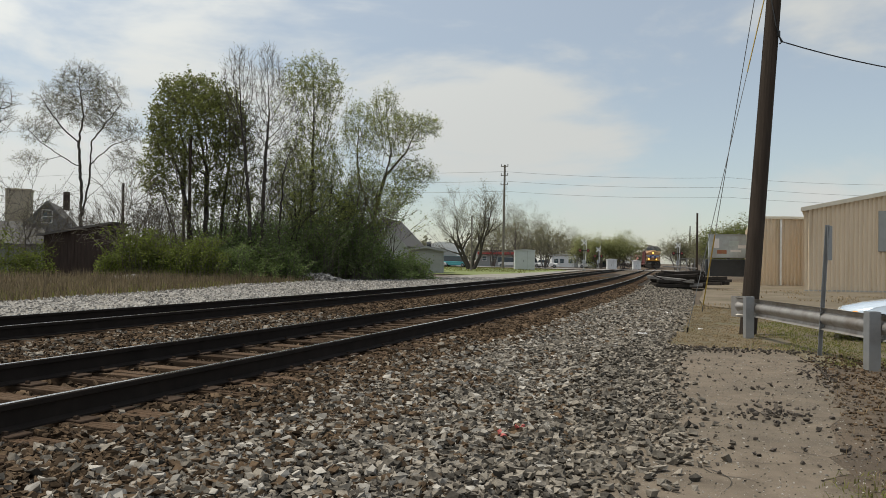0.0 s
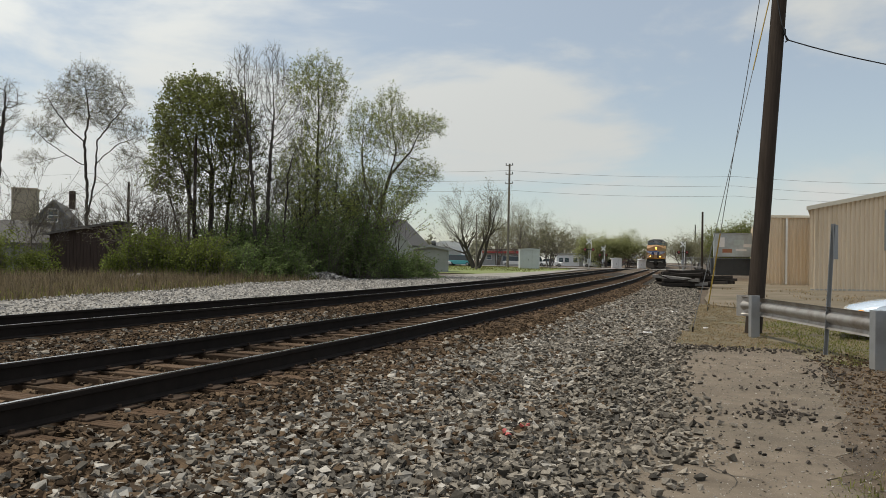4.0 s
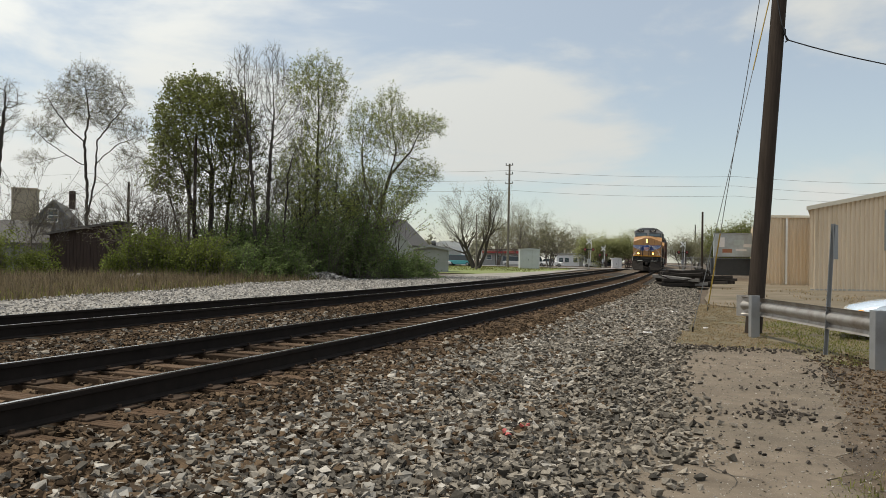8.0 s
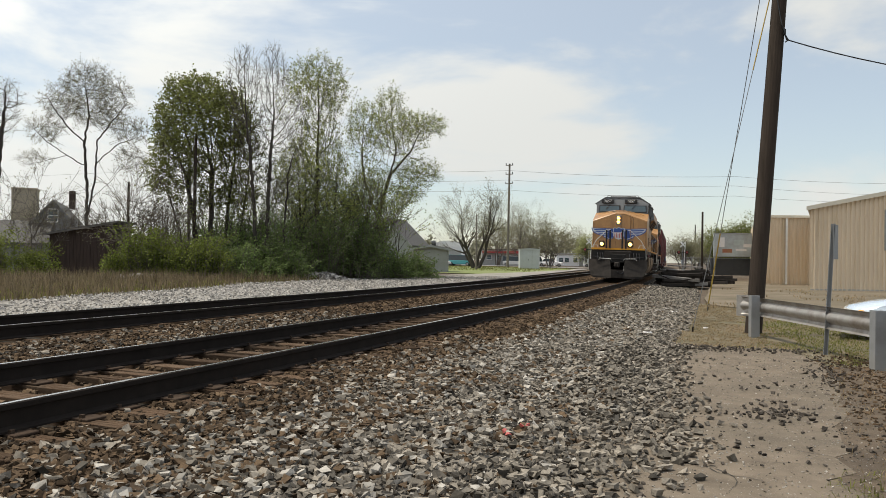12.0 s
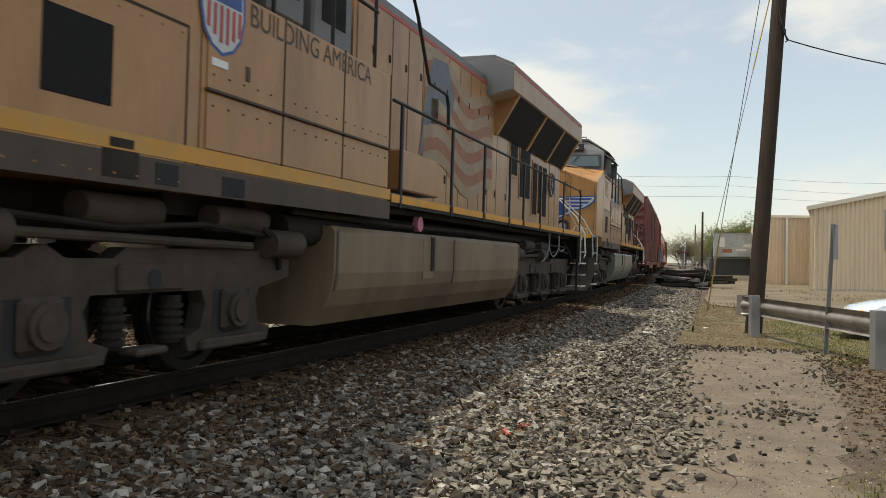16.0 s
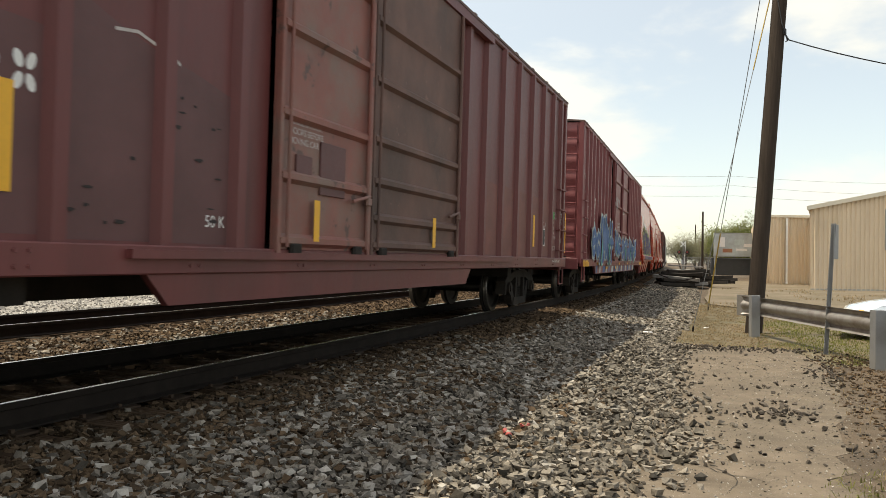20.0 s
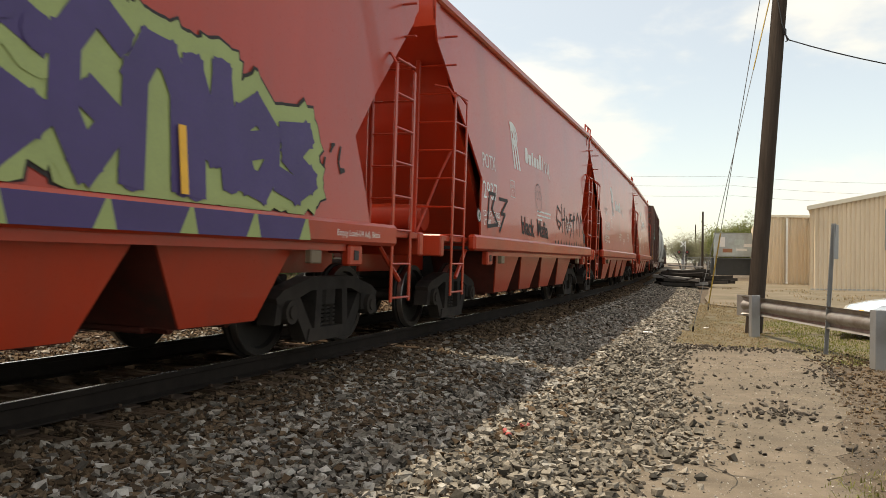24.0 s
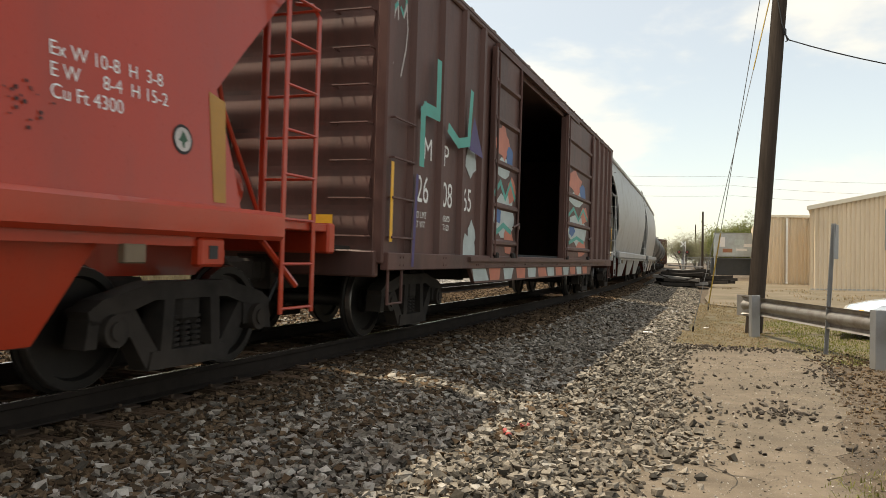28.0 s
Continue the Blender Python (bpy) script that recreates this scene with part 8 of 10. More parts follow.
blades("verge_grass", in_verge(36000, -2.2, 4.8, 13.3, 30, lambda x, y: keep(x, y) and greenness(x, y) > 0.05 and tuft(x, y) > -0.45), 0.012, 0.055, 0.007, M_GRASS, "short green grass on the verge", 3, 0.9)
blades("verge_straw", in_verge(30000, -2.6, 4.0, 13.5, 30, lambda x, y: keep(x, y) and greenness(x, y) < 0.25 and tuft(x, y) > -0.4), 0.01, 0.045, 0.008, M_STRAW, "dry straw among the verge grass", 4, 2.6)
blades("corner_grass", in_verge(1500, 0.45, 2.6, 4.2, 7.4, lambda x, y: math.hypot(x - 1.3, y - 5.6) < 1.0 and rg.random() > math.hypot(x - 1.3, y - 5.6) / 1.15), 0.02, 0.09, 0.004, M_GRASS, "clump of yellow-green weeds at the lot's edge", 5, 2.4)
blades("corner_straw", in_verge(1300, 0.3, 2.6, 4.2, 13.0, lambda x, y: x > 0.66 + 0.04 * (y - 5)), 0.02, 0.09, 0.003, M_STRAW, "dead grass lying along the asphalt", 6, 2.2)
blades("yard_weeds", in_verge(2600, -1.5, 9, 26, 50, lambda x, y: x > -1.6 - (y - 16) * 0.05 and noise.noise((x * 0.6, y * 0.35, 12)) > 0.12), 0.03, 0.2, 0.014, M_STRAW, "dry weeds scattered over the gravel yard", 16, 1.0)


# ---------------------------------------------------------------- pole, wires, guardrail
def utility_pole():
    b, d = Vector((0.09, 18.47, -0.6)), Vector((0.437, 0.071, 6.82)).normalized()
    ob = thing("utility_pole", "tall leaning dark creosoted utility pole with guy wires", "utility pole")
    part("shaft", Mesh().tube(b, b + d * 13, 0.178, 18, 0.13), M_CREO, ob)
    w1a, w1b = Vector((-1.14, 18.08, -0.5)), b + d * 8.7
    w2a, w2b = Vector((-1.22, 26.57, -0.5)), b + d * 12
    part("guy_wire", Mesh().tube(w1a, w1b, 0.008, 6), M_GUARDWIRE, ob)
    part("guy_wire", Mesh().tube(w2a, w2b, 0.01, 6), M_GUARDWIRE, ob)
    part("guy_cover", Mesh().tube(w1a.lerp(w1b, 0.66), w1a.lerp(w1b, 0.985), 0.013, 8), M_GUYYEL, ob, "yellow plastic guy cover")
    part("guy_cover", Mesh().tube(w2a.lerp(w2b, 0.02), w2a.lerp(w2b, 0.2), 0.02, 8), M_GUYYEL, ob, "yellow plastic guy cover")
    for a in (w1a, w2a):
        part("anchor_rod", Mesh().tube(a + Vector((0, 0, -0.2)), a + Vector((0.02, 0, 0.12)), 0.02, 6), M_RAIL, ob)
    c = b + d * 6.45
    part("hook", Mesh().box(c.x + 0.15, c.y - 0.06, c.z + 0.12, 0.08, 0.08, 0.14, 0.02).path([(c.x + 0.15, c.y - 0.08, c.z + 0.1), (c.x + 0.2, c.y - 0.08, c.z), (c.x + 0.24, c.y - 0.08, c.z - 0.06), (c.x + 0.17, c.y - 0.08, c.z - 0.1)], 0.015), M_DARKGREY, ob, "steel wire hook")
    p, q = Vector((c.x + 0.2, c.y - 0.08, c.z - 0.05)), Vector((6.5, 20.5, 4.95))
    part("service_wire", Mesh().path([p.lerp(q, k / 12) + Vector((0, 0, -0.25 * (1 - (k / 6 - 1) ** 2))) for k in range(13)], 0.013), M_BLACK, ob, "sagging service wire")
    part("service_wire", Mesh().path([p, p + Vector((-0.1, -0.1, 0.3)), b + d * 7.6 + Vector((-0.12, -0.12, 0))], 0.012), M_BLACK, ob)
    return ob


utility_pole()


def guardrail():
    ob = thing("guardrail", "weathered steel w-beam guardrail on I-section posts", "guardrail")
    a, b = Vector((0.1, 17.5, 0)), Vector((1.73, 12.93, 0))
    d = (b - a).normalized()
    n = Vector((-d.y, d.x, 0))
    if n.x < 0:
        n = -n
    turn = math.degrees(math.atan2(d.y, d.x)) + 90
    for p in (a, b):
        m = Mesh().box(0, -0.075, 0, 0.15, 0.012, 0.98).box(0, 0.075, 0, 0.15, 0.012, 0.98).box(0, 0, 0, 0.01, 0.15, 0.98)
        m.box(-0.085, 0, 0.0, 0.02, 0.17, 0.98, 0.004)
        part("post", m, M_GALV, ob, "galvanised steel post", at=pose(p.x, p.y, -0.14, 0, 0, turn + 90))
    prof = [(0.0, 0.3), (0.05, 0.27), (0.065, 0.22), (0.0, 0.16), (-0.012, 0.115), (0.0, 0.07), (0.065, 0.01), (0.05, -0.04), (0.0, -0.07)]
    outl = prof + [(o + 0.006, z) for o, z in reversed(prof)]
    rings = [[q + n * (0.1 + o + ex) + Vector((0, 0, z)) for o, z in outl] for q, ex in ((a - d * 0.62, -0.16), (a - d * 0.5, -0.05), (a - d * 0.3, 0.0), (a.lerp(b, 0.5), 0.0), (b + d * 4, 0.0))]
    part("beam", Mesh().loft(rings), M_GUARD, ob, "dull ribbed guardrail beam", smooth=True)
    part("end_shoe", Mesh().loft([[a - d * k + n * (0.1 + o - e) + Vector((0, 0, z)) for o, z in ((0.0, 0.33), (0.05, 0.32), (0.05, -0.1), (0.0, -0.11))] for k, e in ((0.45, 0.0), (0.66, 0.12), (0.74, 0.2))]), M_GUARD, ob, "flared buffer end")
    for p in (a, b):
        for z in (0.115,):
            q = p + n * 0.1
            part("bolt", Mesh().tube(q, q + n * -0.02, 0.02, 8), M_GALV, ob)


guardrail()


def sign_post():
    ob = thing("sign_post", "perforated galvanised sign post, its plate turned away", "sign post")
    lo, hi = Vector((1.19, 14.72, -0.7)), Vector((1.303, 14.724, 1.68))
    m = Mesh()
    for dx, dy, sx, sy in ((-0.03, 0, 0.006, 0.06), (0.0, 0.03, 0.06, 0.006), (0.03, 0, 0.006, 0.06)):
        c = [(dx - sx / 2, dy - sy / 2), (dx + sx / 2, dy - sy / 2), (dx + sx / 2, dy + sy / 2), (dx - sx / 2, dy + sy / 2)]
        m.loft([[(p.x + u, p.y + v, p.z) for u, v in c] for p in (lo, hi)])
    part("post", m, M_GALV, ob)
    hol = Mesh()
    for k in range(44):
        p = lo.lerp(hi, 0.08 + k * 0.021)
        hol.box(p.x - 0.035, p.y, p.z, 0.004, 0.012, 0.016)
    part("perforations", hol, M_BLACK, ob)
    part("sign_plate", Mesh().box(1.35, 14.83, 1.38, 0.012, 0.34, 0.58, 0.003, Matrix.Translation((1.35, 14.83, 1.38)) @ Matrix.Rotation(radians(-16), 4, "Z") @ Matrix.Translation((-1.35, -14.83, -1.38))), M_GALV, ob, "grey sign plate seen almost edge-on")


sign_post()


# ---------------------------------------------------------------- vehicles
def car(name, label, m, paintm, long=4.4, wide=1.75, high=1.45, van=False):
    """A parked car: body with bonnet and wheel arches, glasshouse, panes, lamps and wheels."""
    C = thing(name, label, "car", m)
    h = long / 2
    hood = 0.62 * high
    side = [(-h + 0.04, 0.3), (-h - 0.03, 0.45), (-h + 0.02, hood - 0.3), (-h + 0.16, hood - 0.16), (-h + 0.5, hood - 0.07), (-h + 1.2, hood + 0.04), (h - 0.7, hood + 0.08), (h - 0.05, hood + 0.02), (h, 0.5), (h - 0.05, 0.28)]
    rings = []
    for x, ins, pull in ((-wide / 2, 0.1, 0.42), (-wide / 2 + 0.08, 0.03, 0.24), (-wide / 2 + 0.35, 0.0, 0.06), (0, -0.02, 0.0), (wide / 2 - 0.35, 0.0, 0.06), (wide / 2 - 0.08, 0.03, 0.24), (wide / 2, 0.1, 0.42)):
        # the ends are drawn in towards the corners
        rings.append([(x, py + (pull * max(0, min(1, (-py - h + 1.2) / 1.2)) if py < 0 else -pull * max(0, min(1, (py - h + 0.8) / 0.8))), pz - ins * (0.6 if pz > 0.6 else -0.2)) for py, pz in side])
    part("body", Mesh().loft(rings), paintm, C, "smooth painted body", smooth=True)
    if van:
        top = [(-h + 0.7, hood), (-h + 1.1, high + 0.35), (h - 0.15, high + 0.4), (h - 0.05, hood)]
    else:
        top = [(-h + 1.6, hood), (-h + 2.3, high), (h - 1.0, high), (h - 0.55, hood + 0.02)]
    part("glasshouse", Mesh().loft([[(x * (wide / 2 - (0.06 if pz <= hood + 0.05 else 0.2)), py, pz) for py, pz in top] for x in (-1, 1)]), M_CARGLASS, C, "dark windows")
    part("roof_panel", Mesh().loft([[(x * (wide / 2 - 0.2), py, pz) for py, pz in ((top[1][0] + 0.1, top[1][1] - 0.01), (top[1][0] + 0.15, top[1][1] + 0.04), (top[2][0] - 0.1, top[2][1] + 0.04), (top[2][0], top[2][1] - 0.01))] for x in (-1, 1)]), paintm, C)
    for sx in (-1, 1):
        part("headlamp", Mesh().box(sx * (wide / 2 - 0.3), -h + 0.16, hood - 0.26, 0.34, 0.2, 0.12, 0.04), M_LENS, C)
        part("marker_lamp", Mesh().box(sx * (wide / 2 - 0.05), -h + 0.5, hood - 0.24, 0.06, 0.3, 0.06, 0.02), M_ORANGE, C)
        for yy in (-h + 0.85, h - 0.8):
            w = part("wheel", Mesh().tube((sx * (wide / 2 - 0.2), yy, 0.32), (sx * (wide / 2 + 0.01), yy, 0.32), 0.32, 20), M_TYRE, C)
            part("rim", Mesh().tube((sx * (wide / 2), yy, 0.32), (sx * (wide / 2 + 0.02), yy, 0.32), 0.19, 14), M_GALV, w)
    part("bumper", Mesh().box(0, -h - 0.03, 0.42, wide - 0.1, 0.14, 0.2, 0.05), paintm, C)
    return C


car("parked_car", "pale silver-blue car parked behind the guardrail", pose(4.12, 18.4, -0.56, 0, 0, 263), M_CAR, 4.7, 1.8, 1.42)


# ---------------------------------------------------------------- warehouse
def corrugated(name, p, q, z0, top, mat, parent, label=""):
    """A sheet of upright ribs from p to q; top(f) gives its upper edge."""
    p, q = Vector((*p, 0)), Vector((*q, 0))
    L = (q - p).length
    d = (q - p).normalized()
    n = Vector((d.y, -d.x, 0))
    m = Mesh()
    pitch = 0.26
    pts = []
    k = 0.0
    while k < L:
        pts += [(k, 0.0), (min(k + 0.12, L), 0.0), (min(k + 0.16, L), 0.09), (min(k + 0.22, L), 0.09)]
        k += pitch
    pts.append((L, 0.0))
    lo = [p + d * a + n * o + Vector((0, 0, z0)) for a, o in pts]
    hi = [p + d * a + n * o + Vector((0, 0, top(a / L))) for a, o in pts]
    c = len(pts)
    m.v = [tuple(v) for v in lo + hi] + [tuple(v - n * 0.1) for v in lo + hi]
    for i in range(c - 1):
        m.f += [(i, i + 1, c + i + 1, c + i), (2 * c + i, 3 * c + i, 3 * c + i + 1, 2 * c + i + 1), (c + i, c + i + 1, 3 * c + i + 1, 3 * c + i)]
    m.f += [(0, c, 3 * c, 2 * c), (c - 1, 3 * c - 1, 4 * c - 1, 2 * c - 1)]
    return part(name, m, mat, parent, label)


def warehouse():
    W = thing("warehouse", "beige corrugated steel warehouse with low gable roofs", "warehouse")
    # front hall
    corrugated("gable_wall", (3.33, 50.6), (27, 58.5), -0.6, lambda f: 4.2 + 5.2 * min(f, 1 - f), M_SIDING, W, "corrugated gable wall")
    corrugated("side_wall", (5.9, 82), (3.33, 50.6), -0.6, lambda f: 4.2, M_SIDING, W, "corrugated side wall")
    rf = Mesh().loft([[(3.1, 50.4, 4.22), (15.2, 54.4, 6.85), (27.3, 58.4, 4.22), (27.3, 58.4, 4.34), (15.2, 54.4, 6.97), (3.1, 50.4, 4.34)], [(5.7, 82, 4.22), (16, 86, 6.85), (26, 90, 4.22), (26, 90, 4.34), (16, 86, 6.97), (5.7, 82, 4.34)]])
    part("roof", rf, M_TRIM, W, "low-pitched metal roof")
    part("fascia", Mesh().loft([[(3.05, 50.3, z), (15.2, 54.3, z + 2.64)] + [(15.2, 54.24, z + 2.64), (3.05, 50.24, z)] for z in (4.12, 4.36)]), M_TRIM, W, "pale fascia board")
    part("base_course", Mesh().prism([(3.3, 50.5), (27, 58.4), (27, 58.6), (3.3, 50.7)], "z", -0.62, -0.38), M_CONC, W)
    part("wall_panel", Mesh().box(0, 0, 0, 1.3, 0.08, 2.35, 0.02, pose(7.85, 51.98, 3.05, 0, 0, 18.5)), M_HOUSE, W, "grey panel on the wall")
    # set-back wing
    corrugated("wing_wall", (0.9, 62.4), (4.6, 63.8), -0.5, lambda f: 4.38, M_SIDING, W, "corrugated wing wall")
    corrugated("wing_side", (0.2, 84), (0.9, 62.4), -0.5, lambda f: 4.38, M_SIDING, W)
    part("wing_roof", Mesh().prism([(0.75, 62.2), (2.5, 62.85), (2.5, 62.7), (4.8, 63.6), (6, 84), (0.2, 84)], "z", 4.38, 4.56), M_TRIM, W, "flat roof edge")
    part("downspout", Mesh().box(2.52, 62.88, 1.95, 0.14, 0.1, 4.8, 0.02).box(2.52, 62.78, -0.38, 0.14, 0.3, 0.12, 0.02), M_WHITE, W, "white rain downspout")
    part("end_wall", Mesh().box(25.5, 74, 1.8, 0.2, 31, 4.8), M_SIDING, W)


warehouse()


# ---------------------------------------------------------------- lot and crossing, camera's side
def timber_pile():
    rg = random.Random(3)
    T = thing("timber_pile", "heap of old black crossing timbers and panels", "timber pile")
    tm = {}
    for mat in (M_OLDTIMBER, M_GREYTIMBER):
        tm[mat] = Mesh().box(0, 0, 0, 2.7, 0.24, 0.18, 0.012).data("timber", mat)
    for layer, (z, n, spread) in enumerate(((-0.32, 11, 0.3), (-0.13, 10, 0.25), (0.05, 9, 0.3), (0.22, 7, 0.25), (0.38, 4, 0.3))):
        for k in range(n):
            part("timber", tm[M_GREYTIMBER if rg.random() < 0.1 else M_OLDTIMBER], None, T, at=pose(-3.75 + rg.uniform(-spread, spread), 50.5 + (k - n / 2) * 0.42, z + 0.05, rg.uniform(-9, 9), rg.uniform(-5, 5), rg.uniform(-16, 16) + (34 if rg.random() < 0.2 else 0)))
    for k in range(5):
        part("timber", tm[M_OLDTIMBER], None, T, at=pose(-2.5 + 0.12 * k, 49.5 + 0.7 * k, -0.16 + 0.15 * (k % 3), 0, rg.uniform(-3, 3), rg.uniform(-14, 14)))
    part("steel_strip", Mesh().path([(-4.9, 47.8, 0.3), (-3.9, 48.0, -0.1), (-2.6, 48.2, 0.2)], 0.04, 4), M_RAIL, T)
    part("loose_panel", Mesh().box(-3.7, 51.0, 0.6, 2.0, 0.8, 0.08, 0.01, pose(0, 0, 0, 0, 3, 0)), M_GREYTIMBER, T)


timber_pile()


def board_wall():
    B = thing("painted_board", "large faded painted board above a dark grey wall", "billboard")
    m = pose(-1.3, 79.8, -0.3, 0, 0, 20)
    B.matrix_basis = m
    part("board", Mesh().box(0, 0, 3.05, 3.9, 0.15, 2.1, 0.02), M_BOARDSIGN, B, "pale blue-grey faded board")
    for z in (1.98, 4.12):
        part("frame_rail", Mesh().box(0, -0.09, z, 4.0, 0.06, 0.1), M_HOUSE, B)
    for k, (x, z, w, h, mt) in enumerate(((-1.2, 3.3, 0.5, 0.9, M_LITTER), (-0.7, 2.5, 0.9, 0.35, M_FADERED), (0.4, 3.3, 0.9, 0.5, M_SPRAYPALE), (1.2, 3.0, 0.8, 0.3, M_LITTER), (0.6, 2.6, 1.0, 0.2, M_LITTER))):
        part("painted_bar", Mesh().box(x, -0.085, z, w, 0.012, h), mt, B)
    part("dark_wall", Mesh().box(0.1, 0.4, 1.0, 4.4, 0.3, 1.6, 0.03), M_DARKGREY, B, "dark grey lower wall")
    for x in (-1.8, 1.8):
        part("leg", Mesh().box(x, 0.12, 1.6, 0.12, 0.12, 3.4), M_HOUSE, B)


board_wall()
for k in range(2):
    b = thing("bollard", "short black steel bollard", "bollard", pose(-2.85 + 0.35 * k, 84.6, -0.2), group="bollards by the yard")
    part("tube", Mesh().tube((0, 0, 0), (0, 0, 1.05), 0.1, 12).tube((0, 0, 1.05), (0, 0, 1.12), 0.08, 12), M_BLACK, b)


def wire_fence(p, q, h, n):
    F = thing("chain_link_fence", "grey chain-link fence with steel posts", "fence")
    p, q = Vector(p), Vector(q)
    for k in range(n + 1):
        c = p.lerp(q, k / n)
        part("post", Mesh().tube(c, c + Vector((0, 0, h)), 0.035, 8), M_GALV, F)
    part("top_rail", Mesh().tube(p + Vector((0, 0, h)), q + Vector((0, 0, h)), 0.02, 6), M_GALV, F)
    L = (q - p).length
    m = Mesh()
    d = (q - p).normalized()
    step = 0.22
    for sg in (1, -1):
        for k in range(int((L + h) / step)):
            a = k * step - (h if sg > 0 else 0)
            lo, hi = (max(a, 0), max(0, -a)), (min(a + h, L), min(h, L - a))
            if sg < 0:
                lo, hi = (max(a - h, 0), min(a, h)), (min(a, L), max(0, a - L))
            u, v = p + d * lo[0] + Vector((0, 0, lo[1])), p + d * hi[0] + Vector((0, 0, hi[1]))
            if (u - v).length > 0.05:
                m.tube(u, v, 0.008, 3, cap=False)
    part("mesh", m, M_GALV, F, "chain-link wire")


wire_fence((-7.3, 98.8, -0.25), (-3.6, 100.3, -0.25), 1.9, 4)


def crossing_signal(x, y, z, turn, h=4.2):
    S = thing("crossing_signal", "railway crossing signal with white crossbuck and lamps", "crossing signal", pose(x, y, z, 0, 0, turn), group="signals at the level crossing")
    part("mast", Mesh().tube((0, 0, 0), (0, 0, h), 0.06, 10), M_GALV, S)
    part("base", Mesh().box(0, 0, 0.12, 0.5, 0.5, 0.24, 0.02), M_CONC, S)
    for a in (45, -45):
        part("crossbuck_arm", Mesh().box(0, -0.08, 0, 1.05, 0.02, 0.15, 0, Matrix.Translation((0, 0, h - 0.5)) @ Matrix.Rotation(radians(a), 4, "Y")), M_WHITE, S)
    part("lamp_bar", Mesh().box(0, -0.05, h - 1.6, 1.3, 0.05, 0.08), M_BLACK, S)
    for sx in (-0.55, 0.55):
        l = part("lamp_disc", Mesh().tube((sx, -0.02, h - 1.6), (sx, -0.1, h - 1.6), 0.24, 18), M_BLACK, S)
        part("lens", Mesh().tube((sx, -0.1, h - 1.6), (sx, -0.14, h - 1.6), 0.14, 14), M_REDPAINT, l)
    part("control_box", Mesh().box(0.0, 0.12, 1.2, 0.4, 0.3, 0.6, 0.03), M_SILVER, S)
    part("gate_arm", Mesh().tube((0.2, 0.1, 1.0), (0.35, 0.1, 4.0), 0.05, 6), M_WHITE, S, "raised gate arm")


crossing_signal(-8.7, 116.6, -0.1, 12)
crossing_signal(-21.0, 112.0, -0.1, 12, 4.4)
crossing_signal(-23.9, 140.8, 0.0, 12, 3.8)


def pole(label, x, y, z, h, r, mat, arms=(), dx=0.0):
    P = thing("power_pole", label, "power pole")
    part("shaft", Mesh().tube((x, y, z), (x + dx, y, z + h), r, 10, r * 0.72), mat, P)
    for f in arms:
        part("crossarm", Mesh().box(x + dx * f, y - 0.1, z + h * f, 1.1, 0.1, 0.1), M_POLE2, P)
        for sx in (-0.5, 0.5):
            part("insulator", Mesh().tube((x + dx * f + sx, y - 0.1, z + h * f + 0.05), (x + dx * f + sx, y - 0.1, z + h * f + 0.3), 0.06, 8), M_DARKGREY, P)
    return P


pole("thin bare wooden pole beside the line", -3.85, 73.5, -0.4, 5.9, 0.11, M_CREO)
pole("thin bare wooden pole far off", -9.5, 156.9, -0.1, 8.3, 0.13, M_CREO)
for x, y, s in ((-2.05, 24.5, 0.2), (-1.95, 16.9, 0.2), (-2.3, 23.6, 0.14), (-0.9, 18.9, 0.12)):
    w = thing("litter", "crumpled white scrap lying on the gravel", "litter", pose(x, y, -0.47, 0, 0, 30))
    part("scrap", Mesh().loft([[(-0.5 * s, -0.3 * s, 0.0), (0.5 * s, -0.25 * s, 0.01), (0.45 * s, 0.3 * s, 0.0), (-0.4 * s, 0.25 * s, 0.02)], [(-0.4 * s, -0.2 * s, 0.1 * s), (0.35 * s, -0.2 * s, 0.22 * s), (0.4 * s, 0.2 * s, 0.12 * s), (-0.3 * s, 0.2 * s, 0.18 * s)]]), M_LITTER, w)
# ---------------------------------------------------------------- trees
def rotated(d, angle, rg):
    """d tilted by about angle, to a random side."""
    e = d.orthogonal().normalized()
    e = Matrix.Rotation(rg.uniform(0, 6.283), 3, d) @ e
    return (Matrix.Rotation(angle, 3, e) @ d).normalized()


